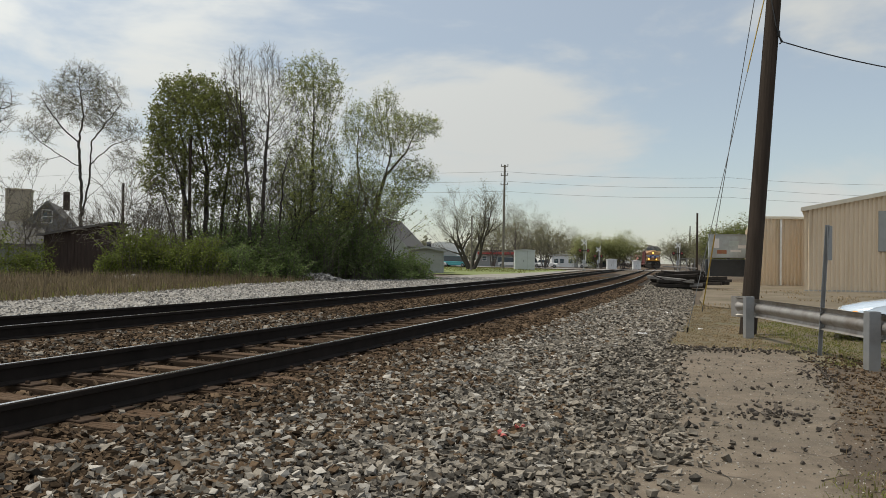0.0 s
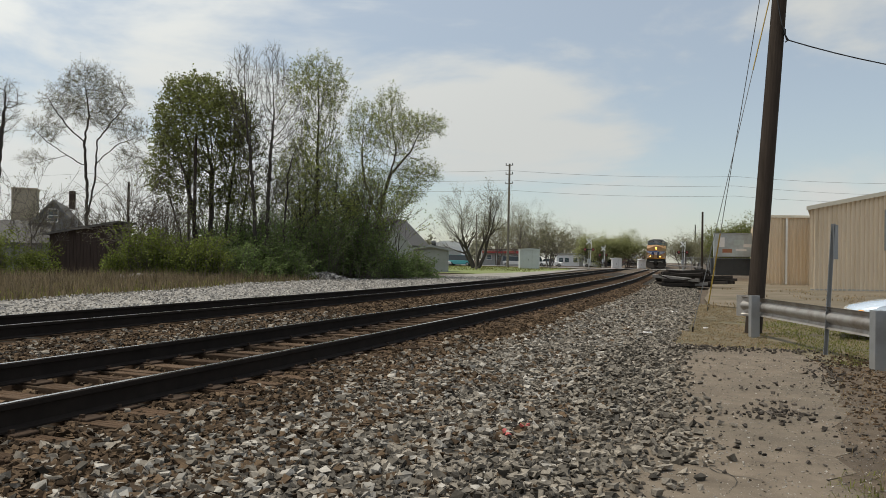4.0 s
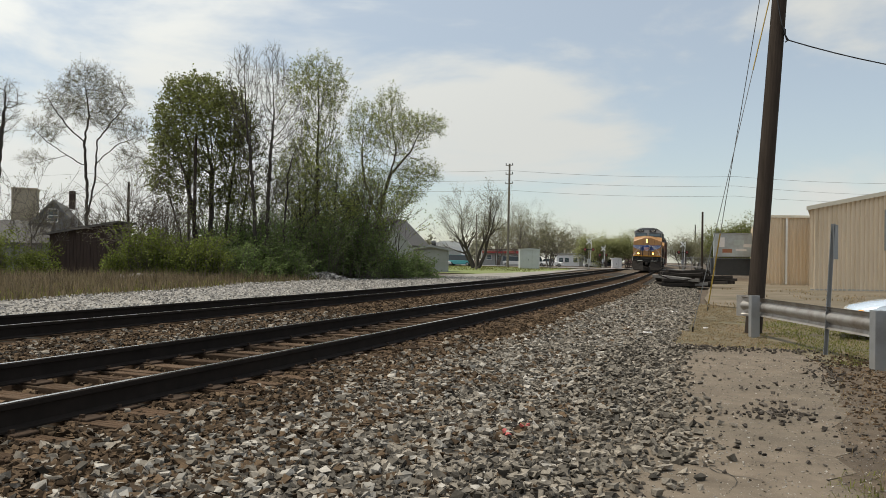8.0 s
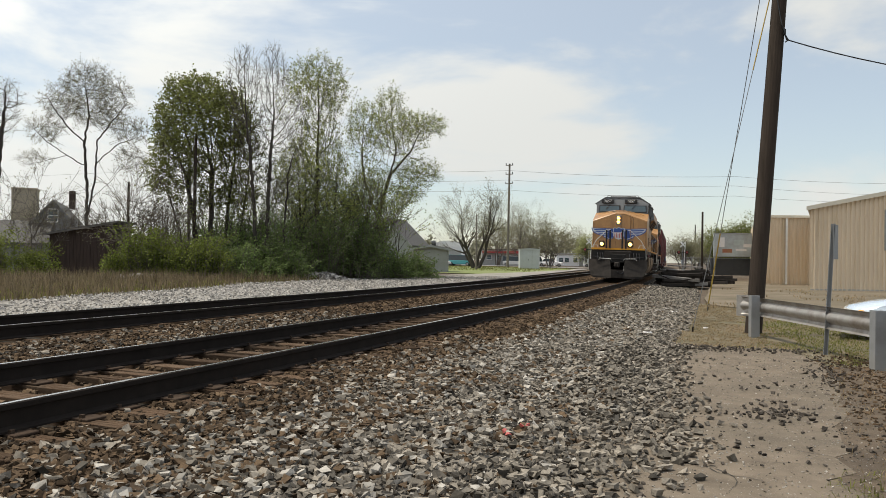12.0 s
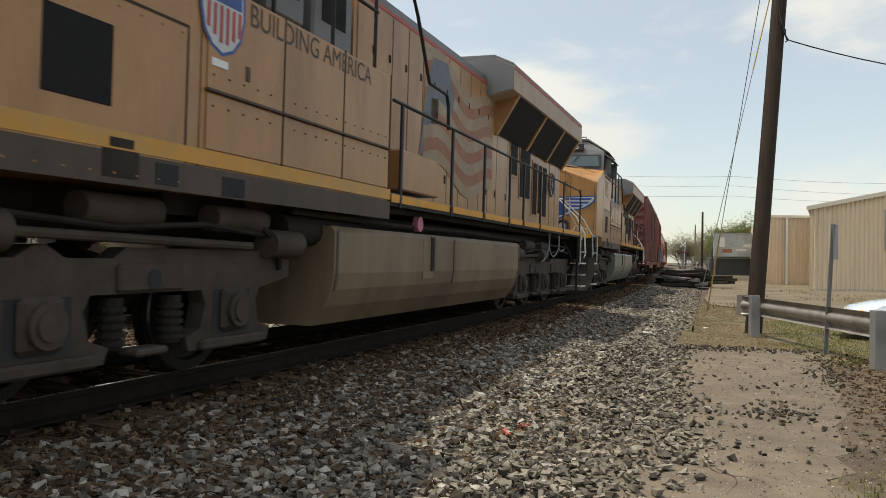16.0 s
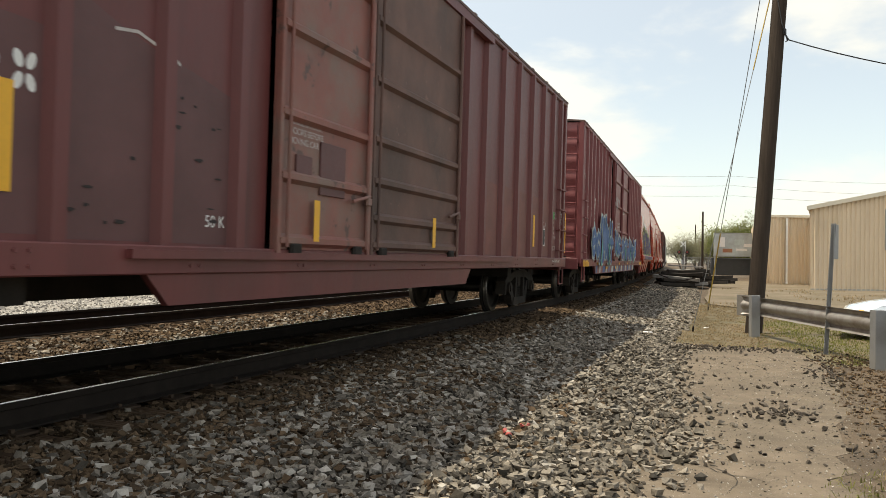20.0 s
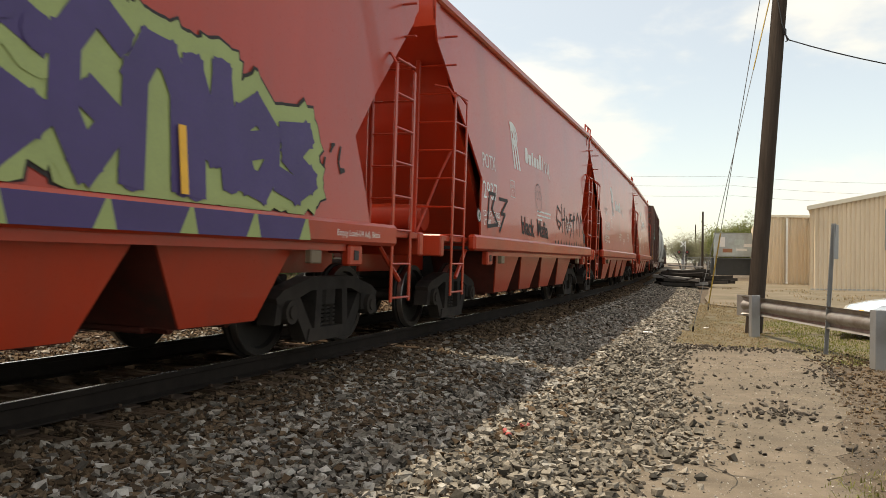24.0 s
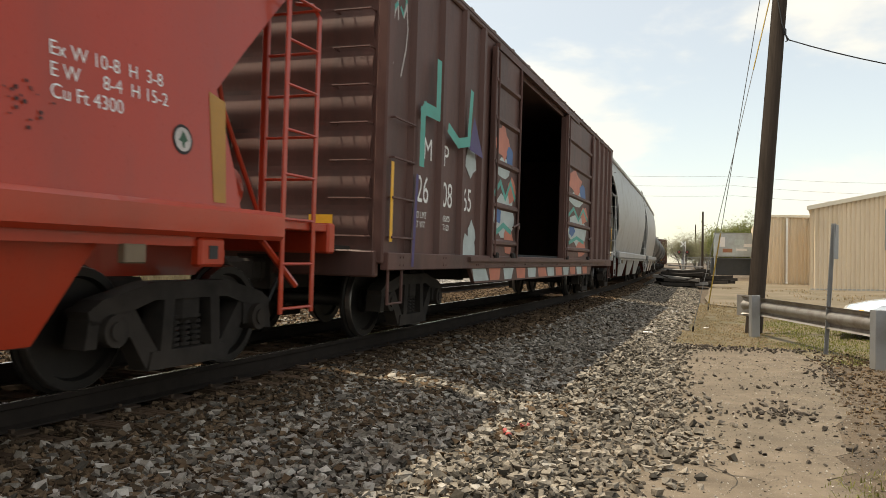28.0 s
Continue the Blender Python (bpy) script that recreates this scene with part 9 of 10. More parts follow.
def grow(m, tips, rg, p, d, length, r, level, spread, up, keep, kids):
    """A limb with its side limbs. m takes the wood, tips the places for leaves."""
    n = 5 if level > 1 else 3
    pts, rad = [p], [r]
    q, dd = p.copy(), d.copy()
    for i in range(n):
        dd = (dd + Vector((rg.gauss(0, 0.09), rg.gauss(0, 0.09), rg.gauss(0, 0.06) + up * 0.05))).normalized()
        q = q + dd * (length / n)
        pts.append(q.copy())
        rad.append(max(r * (1 - 0.68 * (i + 1) / n), 0.009))
    sides = 7 if r > 0.08 else (5 if r > 0.03 else 3)
    base = len(m.v)
    e = d.orthogonal().normalized()
    for i, c in enumerate(pts):
        t = (pts[min(i + 1, n)] - pts[max(i - 1, 0)]).normalized()
        e = (e - t * e.dot(t)).normalized()
        g = t.cross(e)
        m.v += [tuple(c + (e * math.cos(6.283 * k / sides) + g * math.sin(6.283 * k / sides)) * rad[i]) for k in range(sides)]
    for i in range(n):
        a = base + i * sides
        m.f += [(a + k, a + (k + 1) % sides, a + sides + (k + 1) % sides, a + sides + k) for k in range(sides)]
    if level == 0:
        tips.append((pts[-1], dd))
        tips.append((pts[-2], dd))
        return
    for k in range(kids[min(level, len(kids) - 1)]):
        f = rg.uniform(keep, 1.0) if k else 1.0
        i = min(int(f * n), n - 1)
        s = pts[i].lerp(pts[i + 1], f * n - i)
        c = rotated(dd, rg.uniform(0.45, 1.15) * spread if k else rg.uniform(0.1, 0.35), rg)
        grow(m, tips, rg, s, c, length * rg.uniform(0.5, 0.75), max(rad[i] * rg.uniform(0.5, 0.75), 0.012), level - 1, spread, up, 0.25, kids)


def leaf_mass(tips, rg, per, size, scatter):
    """Small bent leaf sprays round the twig ends."""
    m = Mesh()
    for p, d in tips:
        for _ in range(per):
            c = p + Vector((rg.gauss(0, scatter), rg.gauss(0, scatter), rg.gauss(0, scatter * 0.8)))
            a = Vector((rg.gauss(0, 1), rg.gauss(0, 1), rg.gauss(0, 0.6))).normalized()
            b = a.orthogonal().normalized()
            s = size * rg.uniform(0.6, 1.35)
            m.add([c - a * s, c + b * s * 0.55 + Vector((0, 0, s * 0.15)), c + a * s, c - b * s * 0.55 + Vector((0, 0, s * 0.15))], [(0, 1, 2, 3)])
    return m


def tree(label, x, y, z, stems, seed, levels=4, spread=1.0, up=1.0, kids=(0, 3, 3, 4, 5), leaf=None, per=3, size=0.1, scatter=0.25, bark=None, keep=0.35, low=0.0):
    """stems: (dx, dy, lean_x, lean_y, height of the leader, radius)."""
    rg = random.Random(seed)
    T = thing("tree", label, "tree", pose(x, y, z), group="")
    tips = []
    for dx, dy, lx, ly, ln, r in stems:
        m = Mesh()
        grow(m, tips, rg, Vector((dx, dy, -0.1)), Vector((lx, ly, 1)).normalized(), ln, r, levels, spread, up, keep, kids)
        me = bpy.data.meshes.new("trunk")
        me.from_pydata(m.v, [], m.f)
        me.materials.append(bark or M_BARK)
        me.shade_smooth()
        part("trunk", me, None, T)
    if leaf:
        high = max(p.z for p, d in tips) * low
        tips = [q for q in tips if q[0].z > high * rg.uniform(0.75, 1.1)]
        lm = leaf_mass(tips, rg, per, size, scatter)
        me = bpy.data.meshes.new("crown")
        me.from_pydata(lm.v, [], lm.f)
        me.materials.append(leaf)
        part("crown", me, None, T)
    return T


def quads(name, v, mat):
    """Many loose four-cornered leaves, from an array of corners."""
    n = len(v)
    me = bpy.data.meshes.new(name)
    me.vertices.add(4 * n)
    me.vertices.foreach_set("co", v.reshape(-1))
    me.loops.add(4 * n)
    me.loops.foreach_set("vertex_index", np.arange(4 * n))
    me.polygons.add(n)
    me.polygons.foreach_set("loop_start", np.arange(n) * 4)
    me.update()
    me.validate()
    me.materials.append(mat)
    return me


def reaching_tree(label, x, y, z, trunk_r, stems, lobes, points, seed, leaf=None, leaves=0, size=0.06, scatter=0.12, step=0.26, fork=0.45, bark=None, leaf_from=0.0, tropism=0.25, twigs=3):
    """A tree whose limbs reach for points spread through its crown. stems: broken lines from the ground; lobes: (x, y, z, half width, half depth, half height, share, hollow) of the crown."""
    rs = np.random.RandomState(seed)
    pos, par = [], []
    for st in stems:
        prev = -1
        if pos and st[0][2] > 0.5:
            prev = int(np.linalg.norm(np.array(pos) - np.array(st[0]), axis=1).argmin())
        for a, b in zip(st, st[1:]):
            a, b = np.array(a, float), np.array(b, float)
            n = max(1, int(np.linalg.norm(b - a) / step))
            for k in range(0 if prev < 0 else 1, n + 1):
                w = 0.025 if prev >= 0 else 0.0
                pos.append(a + (b - a) * k / n + rs.normal(0, w, 3) * (1, 1, 0.3))
                par.append(prev)
                prev = len(pos) - 1
    cloud = []
    total = sum(q[6] for q in lobes)
    for cx, cy, cz, rx, ry, rz, share, hollow in lobes:
        n = int(points * share / total)
        d = rs.normal(0, 1, (n, 3))
        d /= np.linalg.norm(d, axis=1)[:, None]
        rad = rs.uniform(hollow ** 3, 1, (n, 1)) ** (1 / 3)
        cloud.append(np.array((cx, cy, cz)) + d * rad * (rx, ry, rz))
    att = np.concatenate(cloud)
    P = np.array(pos)
    dd = np.linalg.norm(att[:, None] - P[None], axis=2)
    near, dist = dd.argmin(1), dd.min(1)
    kids = collections.Counter()
    for _ in range(120):
        live = dist > fork
        att, near, dist = att[live], near[live], dist[live]
        if not len(att):
            break
        pull = np.zeros((len(P), 3))
        np.add.at(pull, near, (att - P[near]) / dist[:, None])
        grow_from = [i for i in np.unique(near) if kids[i] < 3]
        if not grow_from:
            break
        v = pull[grow_from]
        v /= np.linalg.norm(v, axis=1)[:, None] + 1e-6
        v += rs.normal(0, 0.09, v.shape) + (0, 0, tropism * 0.4)
        v /= np.linalg.norm(v, axis=1)[:, None]
        fresh = P[grow_from] + v * step
        for i in grow_from:
            kids[i] += 1
            par.append(i)
        base = len(P)
        P = np.concatenate((P, fresh))
        dn = np.linalg.norm(att[:, None] - fresh[None], axis=2)
        k, m = dn.argmin(1), dn.min(1)
        near, dist = np.where(m < dist, base + k, near), np.minimum(m, dist)
    n = len(P)
    par = np.array(par)
    area = np.zeros(n)
    for i in range(n - 1, -1, -1):
        if area[i] == 0:
            area[i] = 1.0
        if par[i] >= 0:
            area[par[i]] += area[i]
    roots = area[par < 0].max()
    r = np.maximum(trunk_r * (area / roots) ** 0.56, 0.0075)
    T = thing("tree", label, "tree", pose(x, y, z))
    wood = Mesh()
    for i in range(n):
        if par[i] >= 0:
            a, b = P[par[i]], P[i]
            wood.tube(a, b, min(r[par[i]], r[i] * 1.25), 6 if r[i] > 0.05 else (4 if r[i] > 0.02 else 3), r[i], cap=False)
    # fine twigs fan out of the thin ends
    ends = []
    for i in np.where((area <= 6) & (par >= 0))[0]:
        d = P[i] - P[par[i]]
        d /= np.linalg.norm(d) + 1e-6
        for _ in range(twigs):
            c = d + rs.normal(0, 0.5, 3) + (0, 0, tropism * 0.3)
            c *= rs.uniform(0.25, 0.7) / np.linalg.norm(c)
            wood.tube(P[i], P[i] + c, 0.0075, 3, 0.004, cap=False)
            ends += [P[i] + c, P[i] + c * 0.6]
    me = bpy.data.meshes.new("trunk")
    me.from_pydata(wood.v, [], wood.f)
    me.materials.append(bark or M_BARK)
    me.shade_smooth()
    part("trunk", me, None, T)
    if leaf:
        tips = np.array(ends)
        tips = tips[tips[:, 2] > leaf_from]
        at = tips[rs.choice(len(tips), leaves)] + rs.normal(0, scatter, (leaves, 3))
        e = rs.normal(0, 1, (leaves, 3)) * (1, 1, 0.6)
        e /= np.linalg.norm(e, axis=1)[:, None]
        g = np.cross(e, rs.normal(0, 1, (leaves, 3)))
        g /= np.linalg.norm(g, axis=1)[:, None]
        s = (size * rs.uniform(0.55, 1.35, leaves))[:, None]
        up = np.array((0, 0, 0.15)) * s
        part("crown", quads("crown", np.stack((at - e * s, at + g * s * 0.55 + up, at + e * s, at - g * s * 0.55 + up), 1), leaf), None, T)
    return T


reaching_tree("tall spreading tree with pale opening buds", -40.34, 40.23, -0.35, 0.115,
              [[(0.06, 0.02, -0.26), (0.00, 0.00, 5.84), (-0.20, -0.08, 8.66), (0.06, 0.02, 10.36), (-0.23, -0.09, 12.28)], [(-0.20, -0.08, 8.66), (-1.07, -0.41, 9.45), (-1.81, -0.70, 10.36), (-2.60, -1.00, 11.71)], [(-0.14, -0.05, 7.08), (-1.24, -0.48, 7.76), (-2.49, -0.96, 8.66), (-3.28, -1.26, 9.45)], [(-1.24, -0.48, 7.76), (-2.26, -0.87, 7.48), (-3.28, -1.26, 7.19)], [(0.02, 0.01, 3.69), (0.45, 0.17, 5.95), (0.60, 0.23, 8.78), (1.54, 0.59, 10.10), (2.37, 0.91, 11.26)], [(0.56, 0.22, 7.31), (1.81, 0.70, 8.55), (3.39, 1.31, 9.12)], [(0.34, 0.13, 5.05), (1.41, 0.54, 6.06), (2.37, 0.91, 7.36)]],
              [(-0.11, -0.04, 12.51, 1.69, 1.53, 1.30, 3, 0.0), (-2.15, -0.15, 11.38, 1.47, 1.32, 1.24, 2.2, 0.0), (1.81, 0.13, 11.49, 1.36, 1.22, 1.24, 2.0, 0.0), (0.00, 0.56, 10.81, 2.26, 2.03, 1.02, 2.2, 0.0), (-2.82, -0.75, 9.45, 1.24, 1.12, 0.90, 1.3, 0.0), (3.05, 0.50, 9.23, 1.36, 1.22, 0.79, 1.4, 0.0), (-2.94, -1.47, 7.42, 1.13, 1.02, 0.51, 0.6, 0.0), (2.26, 1.32, 7.53, 1.24, 1.12, 1.02, 0.7, 0.0), (1.47, 0.11, 10.02, 1.13, 1.02, 0.79, 1.0, 0.0)], 2700, 11, M_LEAFPALE, 17000, 0.036, 0.06, 0.25, 0.3, tropism=0.35, twigs=3)
reaching_tree("bare leafless tree at the lot's edge", -36.9, 30.6, -0.35, 0.13,
              [[(-0.06, -0.02, -0.1), (0.04, 0.01, 3.34), (0.19, 0.07, 6.3), (0.37, 0.14, 8.96)], [(0.14, 0.05, 5.71), (-0.55, -0.21, 7.77)]],
              [(0.21, 0.08, 8.96, 1.12, 1.01, 1.48, 3, 0.0), (0.53, 0.2, 9.85, 0.65, 0.59, 0.65, 1, 0.0), (-0.46, -0.18, 7.77, 1.18, 1.06, 1.48, 2, 0.0)], 800, 12, M_LEAFPALE, 1200, 0.03, 0.06, 0.22, 0.3, tropism=0.4, twigs=2)
reaching_tree("dense round maple in fresh green leaf", -31.5, 41.3, -0.3, 0.15,
              [[(-0.55, -0.21, -0.1), (-0.81, -0.31, 3.16), (-1.34, -0.51, 5.97)], [(0.11, 0.04, -0.1), (0.13, 0.05, 3.88), (0.13, 0.05, 6.7)], [(0.87, 0.33, -0.1), (1.06, 0.4, 3.89), (1.35, 0.52, 6.72)], [(-1.11, -0.42, -0.1), (-1.69, -0.65, 2.79), (-2.32, -0.89, 4.9)], [(1.53, 0.58, -0.1), (1.92, 0.73, 3.56), (2.27, 0.87, 6.38)]],
              [(-0.34, -0.13, 9.34, 3.24, 2.92, 3.1, 9, 0.55), (-2.18, -0.83, 6.66, 1.69, 1.52, 2.19, 3, 0.45), (1.59, 0.61, 8.13, 1.41, 1.27, 2.47, 2.5, 0.4), (-0.92, -0.35, 11.27, 2.12, 1.9, 1.27, 2.5, 0.3), (0.97, 0.37, 5.3, 2.12, 1.9, 1.41, 1, 0.0)], 2600, 13, M_LEAF, 30000, 0.08, 0.12, 0.26, 0.36, leaf_from=2.4, twigs=2)
reaching_tree("tall bare tree with fine upright branches", -27.6, 40.0, -0.3, 0.11,
              [[(0.44, 0.17, -0.1), (0.24, 0.09, 4.45), (-0.12, -0.05, 8.12)], [(0.91, 0.35, -0.1), (0.99, 0.38, 4.46), (1.12, 0.43, 8.14)], [(1.78, 0.68, -0.1), (1.96, 0.75, 3.81), (2.14, 0.82, 6.82)]],
              [(-0.48, -0.19, 11.45, 1.07, 0.96, 2.41, 3, 0.0), (1.14, 0.44, 11.48, 1.0, 0.9, 2.41, 3, 0.0), (0.33, 0.13, 8.79, 1.67, 1.5, 2.0, 2, 0.0), (2.21, 0.85, 8.49, 1.0, 0.9, 2.67, 2, 0.0), (0.84, 0.32, 5.8, 2.0, 1.8, 1.67, 1, 0.0)], 2000, 14, M_LEAFPALE, 3000, 0.03, 0.06, 0.24, 0.28, tropism=0.8, twigs=3)
reaching_tree("slender tree with sparse yellow-green leaves", -25.0, 43.8, -0.3, 0.12,
              [[(-0.21, -0.08, -0.1), (-0.25, -0.09, 3.98), (-0.23, -0.09, 7.5)], [(-0.86, -0.33, -0.1), (-1.17, -0.45, 3.96), (-1.34, -0.51, 6.78)], [(0.62, 0.24, -0.1), (0.81, 0.31, 3.99), (0.9, 0.35, 6.46)]],
              [(-0.18, -0.07, 11.03, 1.48, 1.33, 2.89, 6, 0.2), (-1.35, -0.52, 12.07, 0.92, 0.83, 1.59, 2, 0.0), (0.63, 0.24, 11.75, 0.92, 0.83, 1.59, 2, 0.0), (-0.29, -0.11, 7.15, 2.04, 1.84, 2.12, 4, 0.0), (0.24, 0.09, 4.34, 2.47, 2.22, 1.76, 3, 0.0), (-1.59, -0.61, 5.72, 1.41, 1.27, 2.12, 1.5, 0.0)], 2600, 15, M_LEAF2, 22000, 0.055, 0.1, 0.25, 0.32, tropism=0.7, twigs=3)
reaching_tree("spreading tree leaning over, thinly leaved", -24.2, 50.6, -0.2, 0.16,
              [[(-0.31, -0.12, -0.1), (-0.13, -0.05, 3.87), (0.64, 0.25, 7.05), (0.99, 0.38, 8.64)], [(-0.13, -0.05, 3.87), (-1.01, -0.39, 6.63), (-1.23, -0.47, 8.6)], [(0.64, 0.25, 7.05), (1.91, 0.73, 8.65)]],
              [(1.16, 0.44, 10.02, 2.45, 2.21, 1.58, 4, 0.0), (2.99, 1.15, 10.57, 1.34, 1.21, 0.71, 2, 0.0), (0.57, 0.22, 11.99, 1.03, 0.93, 1.11, 1.5, 0.0), (-1.06, -0.41, 10.19, 1.34, 1.21, 2.06, 3, 0.0), (2.3, 0.88, 7.27, 1.74, 1.57, 1.03, 2, 0.0), (1.03, 0.4, 5.67, 1.98, 1.78, 1.03, 1.5, 0.0), (-0.45, -0.17, 6.24, 1.58, 1.42, 1.98, 1.5, 0.0)], 2400, 16, M_LEAF2, 18000, 0.055, 0.1, 0.25, 0.32, tropism=0.2, twigs=3)
tree("bare grey thicket tree", -33.6, 37.2, -0.3, [(0, 0, 0.05, 0, 3.4, 0.09), (0.7, 0, 0.25, 0, 3.0, 0.07), (-0.8, 0, -0.25, 0, 2.8, 0.07), (1.4, 0.2, 0.1, 0, 3.1, 0.07)], 17, 4, 1.0, 0.9, (0, 3, 4, 4, 5), M_LEAFPALE, 1, 0.03, 0.1, M_BROWNTWIG)
tree("bare grey thicket tree", -38.2, 34.0, -0.3, [(0, 0, -0.05, 0, 2.9, 0.07), (0.7, 0, 0.3, 0, 2.4, 0.06), (-0.8, 0, -0.2, 0, 2.6, 0.06)], 18, 4, 0.9, 0.9, (0, 3, 4, 4, 4), M_LEAFPALE, 1, 0.04, 0.15, M_BROWNTWIG)
for x, y, sd, wide, high in ((-35.9, 42.5, 61, 2.6, 2.0), (-40.6, 39.8, 62, 3.0, 1.7), (-32.8, 38.4, 63, 1.8, 1.7)):
    reaching_tree("bare grey-brown thicket behind the shed", x, y, -0.3, 0.07,
                  [[(k * wide * 0.3, 0.1 * k * k, -0.1), (k * wide * 0.36, 0, 1.0)] for k in (-2, -1, 0, 1, 2)],
                  [(0, 0, high + 0.9, wide, 1.2, high, 1, 0.0)], 900, sd, M_LEAFPALE, 900, 0.03, 0.08, 0.22, 0.25, bark=M_BROWNTWIG, twigs=3)
for k, (x, y, h) in enumerate(((-26.6, 45.2, 3.9), (-25.2, 46.4, 3.7), (-23.8, 48.0, 3.4))):
    tree("bare brown thicket tree among the undergrowth", x, y, -0.3, [(0, 0, 0.05, 0, h, 0.08), (0.6, 0, 0.16, 0, h * 0.95, 0.06), (-0.6, 0.1, -0.14, 0, h * 0.9, 0.06), (0.2, 0.3, 0.02, 0, h, 0.06)], 130 + k, 3, 0.7, 1.1, (0, 4, 5, 6), M_BUSHDARK, 2, 0.07, 0.2, M_BROWNTWIG, keep=0.25)
for k, (x, y, h) in enumerate(((-28.8, 41.6, 4.4), (-26.4, 42.6, 4.8), (-23.2, 46.4, 4.2), (-22.4, 48.4, 3.4), (-29.6, 39.6, 3.6))):
    tree("young understorey tree with a few leaves", x, y, -0.3, [(0, 0, 0.04, 0, h, 0.08), (0.4, 0, 0.12, 0, h * 0.9, 0.06), (-0.4, 0.1, -0.1, 0, h * 0.85, 0.06)], 30 + k, 3, 0.5, 1.3, (0, 3, 4, 4), M_LEAF2 if k % 2 else M_LEAF, 4, 0.065, 0.17, low=0.35)
tree("wide spreading half-bare tree on the lawn", -33.6, 99.5, -0.1, [(0, 0, -0.3, 0, 5.2, 0.3), (0.4, 0, 0.42, 0, 5.2, 0.28), (0.1, 0.2, 0.06, 0, 5.6, 0.28), (-0.2, 0, -0.62, 0, 4.6, 0.22)], 19, 4, 0.85, 0.7, (0, 3, 4, 4, 5), M_LEAFPALE, 5, 0.055, 0.25, keep=0.45)
for k, (x, y, h, lf, lab) in enumerate(((-37.2, 136, 5.4, M_LEAFPALE, "distant budding tree"), (-33.0, 139, 4.2, M_LEAFPALE, "distant budding tree"), (-46, 150, 5.0, M_LEAFPALE, "distant budding tree"), (-44.5, 187, 5.2, M_LEAFPALE, "distant half-bare tree"), (-39.5, 190, 4.6, M_LEAFPALE, "distant half-bare tree"), (-50.5, 182, 5.0, M_LEAFPALE, "distant half-bare tree"), (-27.5, 164, 3.2, M_WILLOW, "yellow-green willow far off"), (-23.2, 166, 3.4, M_WILLOW, "yellow-green willow far off"), (-31, 168, 3.2, M_WILLOW, "yellow-green willow far off"), (-9.8, 131, 2.7, M_LEAFPALE, "brown brushy tree by the crossing"), (-7.6, 134, 2.9, M_LEAFPALE, "brown brushy tree by the crossing"), (-5.6, 130, 2.5, M_LEAFPALE, "brown brushy tree by the crossing"), (-2.4, 106.6, 3.0, M_LEAF, "rounded green tree behind the board"), (-0.4, 108, 3.1, M_LEAF, "rounded green tree behind the board"))):
    full = lf in (M_WILLOW, M_LEAF)
    tree(lab + ", seen over the grass" if len(lab.split()) < 4 else lab, x, y, 0.0, [(0, 0, 0.0, 0, h, 0.18), (0.3, 0, 0.3, 0, h * 0.9, 0.13), (-0.3, 0, -0.3, 0, h * 0.9, 0.13), (0, 0.3, 0.1, 0.3, h * 0.9, 0.12)], 50 + k, 3, 1.0, 0.8, (0, 4, 5, 6), lf, 12 if full else 8, 0.11 if full else 0.08, 0.4, M_BROWNTWIG)


# ---------------------------------------------------------------- shrubs, weeds
def shrub(label, x, y, z, rx, ry, h, n, mat, seed, size=0.055):
    """Sprawling growth: many arching shoots from the ground, leaved along their upper two thirds."""
    rg = random.Random(seed)
    S = thing("shrub", label, "shrub", pose(x, y, z))
    st, m = Mesh(), Mesh()
    shoots = max(60, n // 22)
    for _ in range(shoots):
        a, b = rg.gauss(0, 0.42) * rx, rg.gauss(0, 0.42) * ry
        out = rg.uniform(0.05, 0.75)
        top = h * (0.2 + 1.15 * rg.betavariate(1.5, 1.9)) * max(0.35, 1 - 0.5 * (abs(a) / rx) ** 2)
        ang = rg.uniform(0, 6.283)
        p0 = Vector((a, b, -0.05))
        p1 = Vector((a + math.cos(ang) * out * 0.4 * top, b + math.sin(ang) * out * 0.3 * top, top * 0.65))
        p2 = Vector((a + math.cos(ang) * out * top, b + math.sin(ang) * out * 0.7 * top, top * rg.uniform(0.85, 1.0)))
        st.path([p0, p1, p2], 0.011, 3)
        for k in range(int(n * 2.0 / shoots)):
            f = 0.1 + 0.9 * rg.random() ** 0.8
            c = p0.lerp(p1, f * 2) if f < 0.5 else p1.lerp(p2, f * 2 - 1)
            c = c + Vector((rg.gauss(0, 0.13), rg.gauss(0, 0.13), rg.gauss(0, 0.1)))
            c.z = max(c.z, 0.03)
            e = Vector((rg.gauss(0, 1), rg.gauss(0, 1), rg.gauss(0, 0.6))).normalized()
            g = e.orthogonal().normalized()
            s = size * rg.uniform(0.6, 1.5)
            m.add([c - e * s, c + g * s * 0.6 + Vector((0, 0, s * 0.2)), c + e * s, c - g * s * 0.6 + Vector((0, 0, s * 0.2))], [(0, 1, 2, 3)])
    for nm, q, mt in (("stem", st, M_BROWNTWIG), ("foliage", m, mat)):
        me = bpy.data.meshes.new(nm)
        me.from_pydata(q.v, [], q.f)
        me.materials.append(mt)
        part(nm, me, None, S, kind="stuff")
    return S


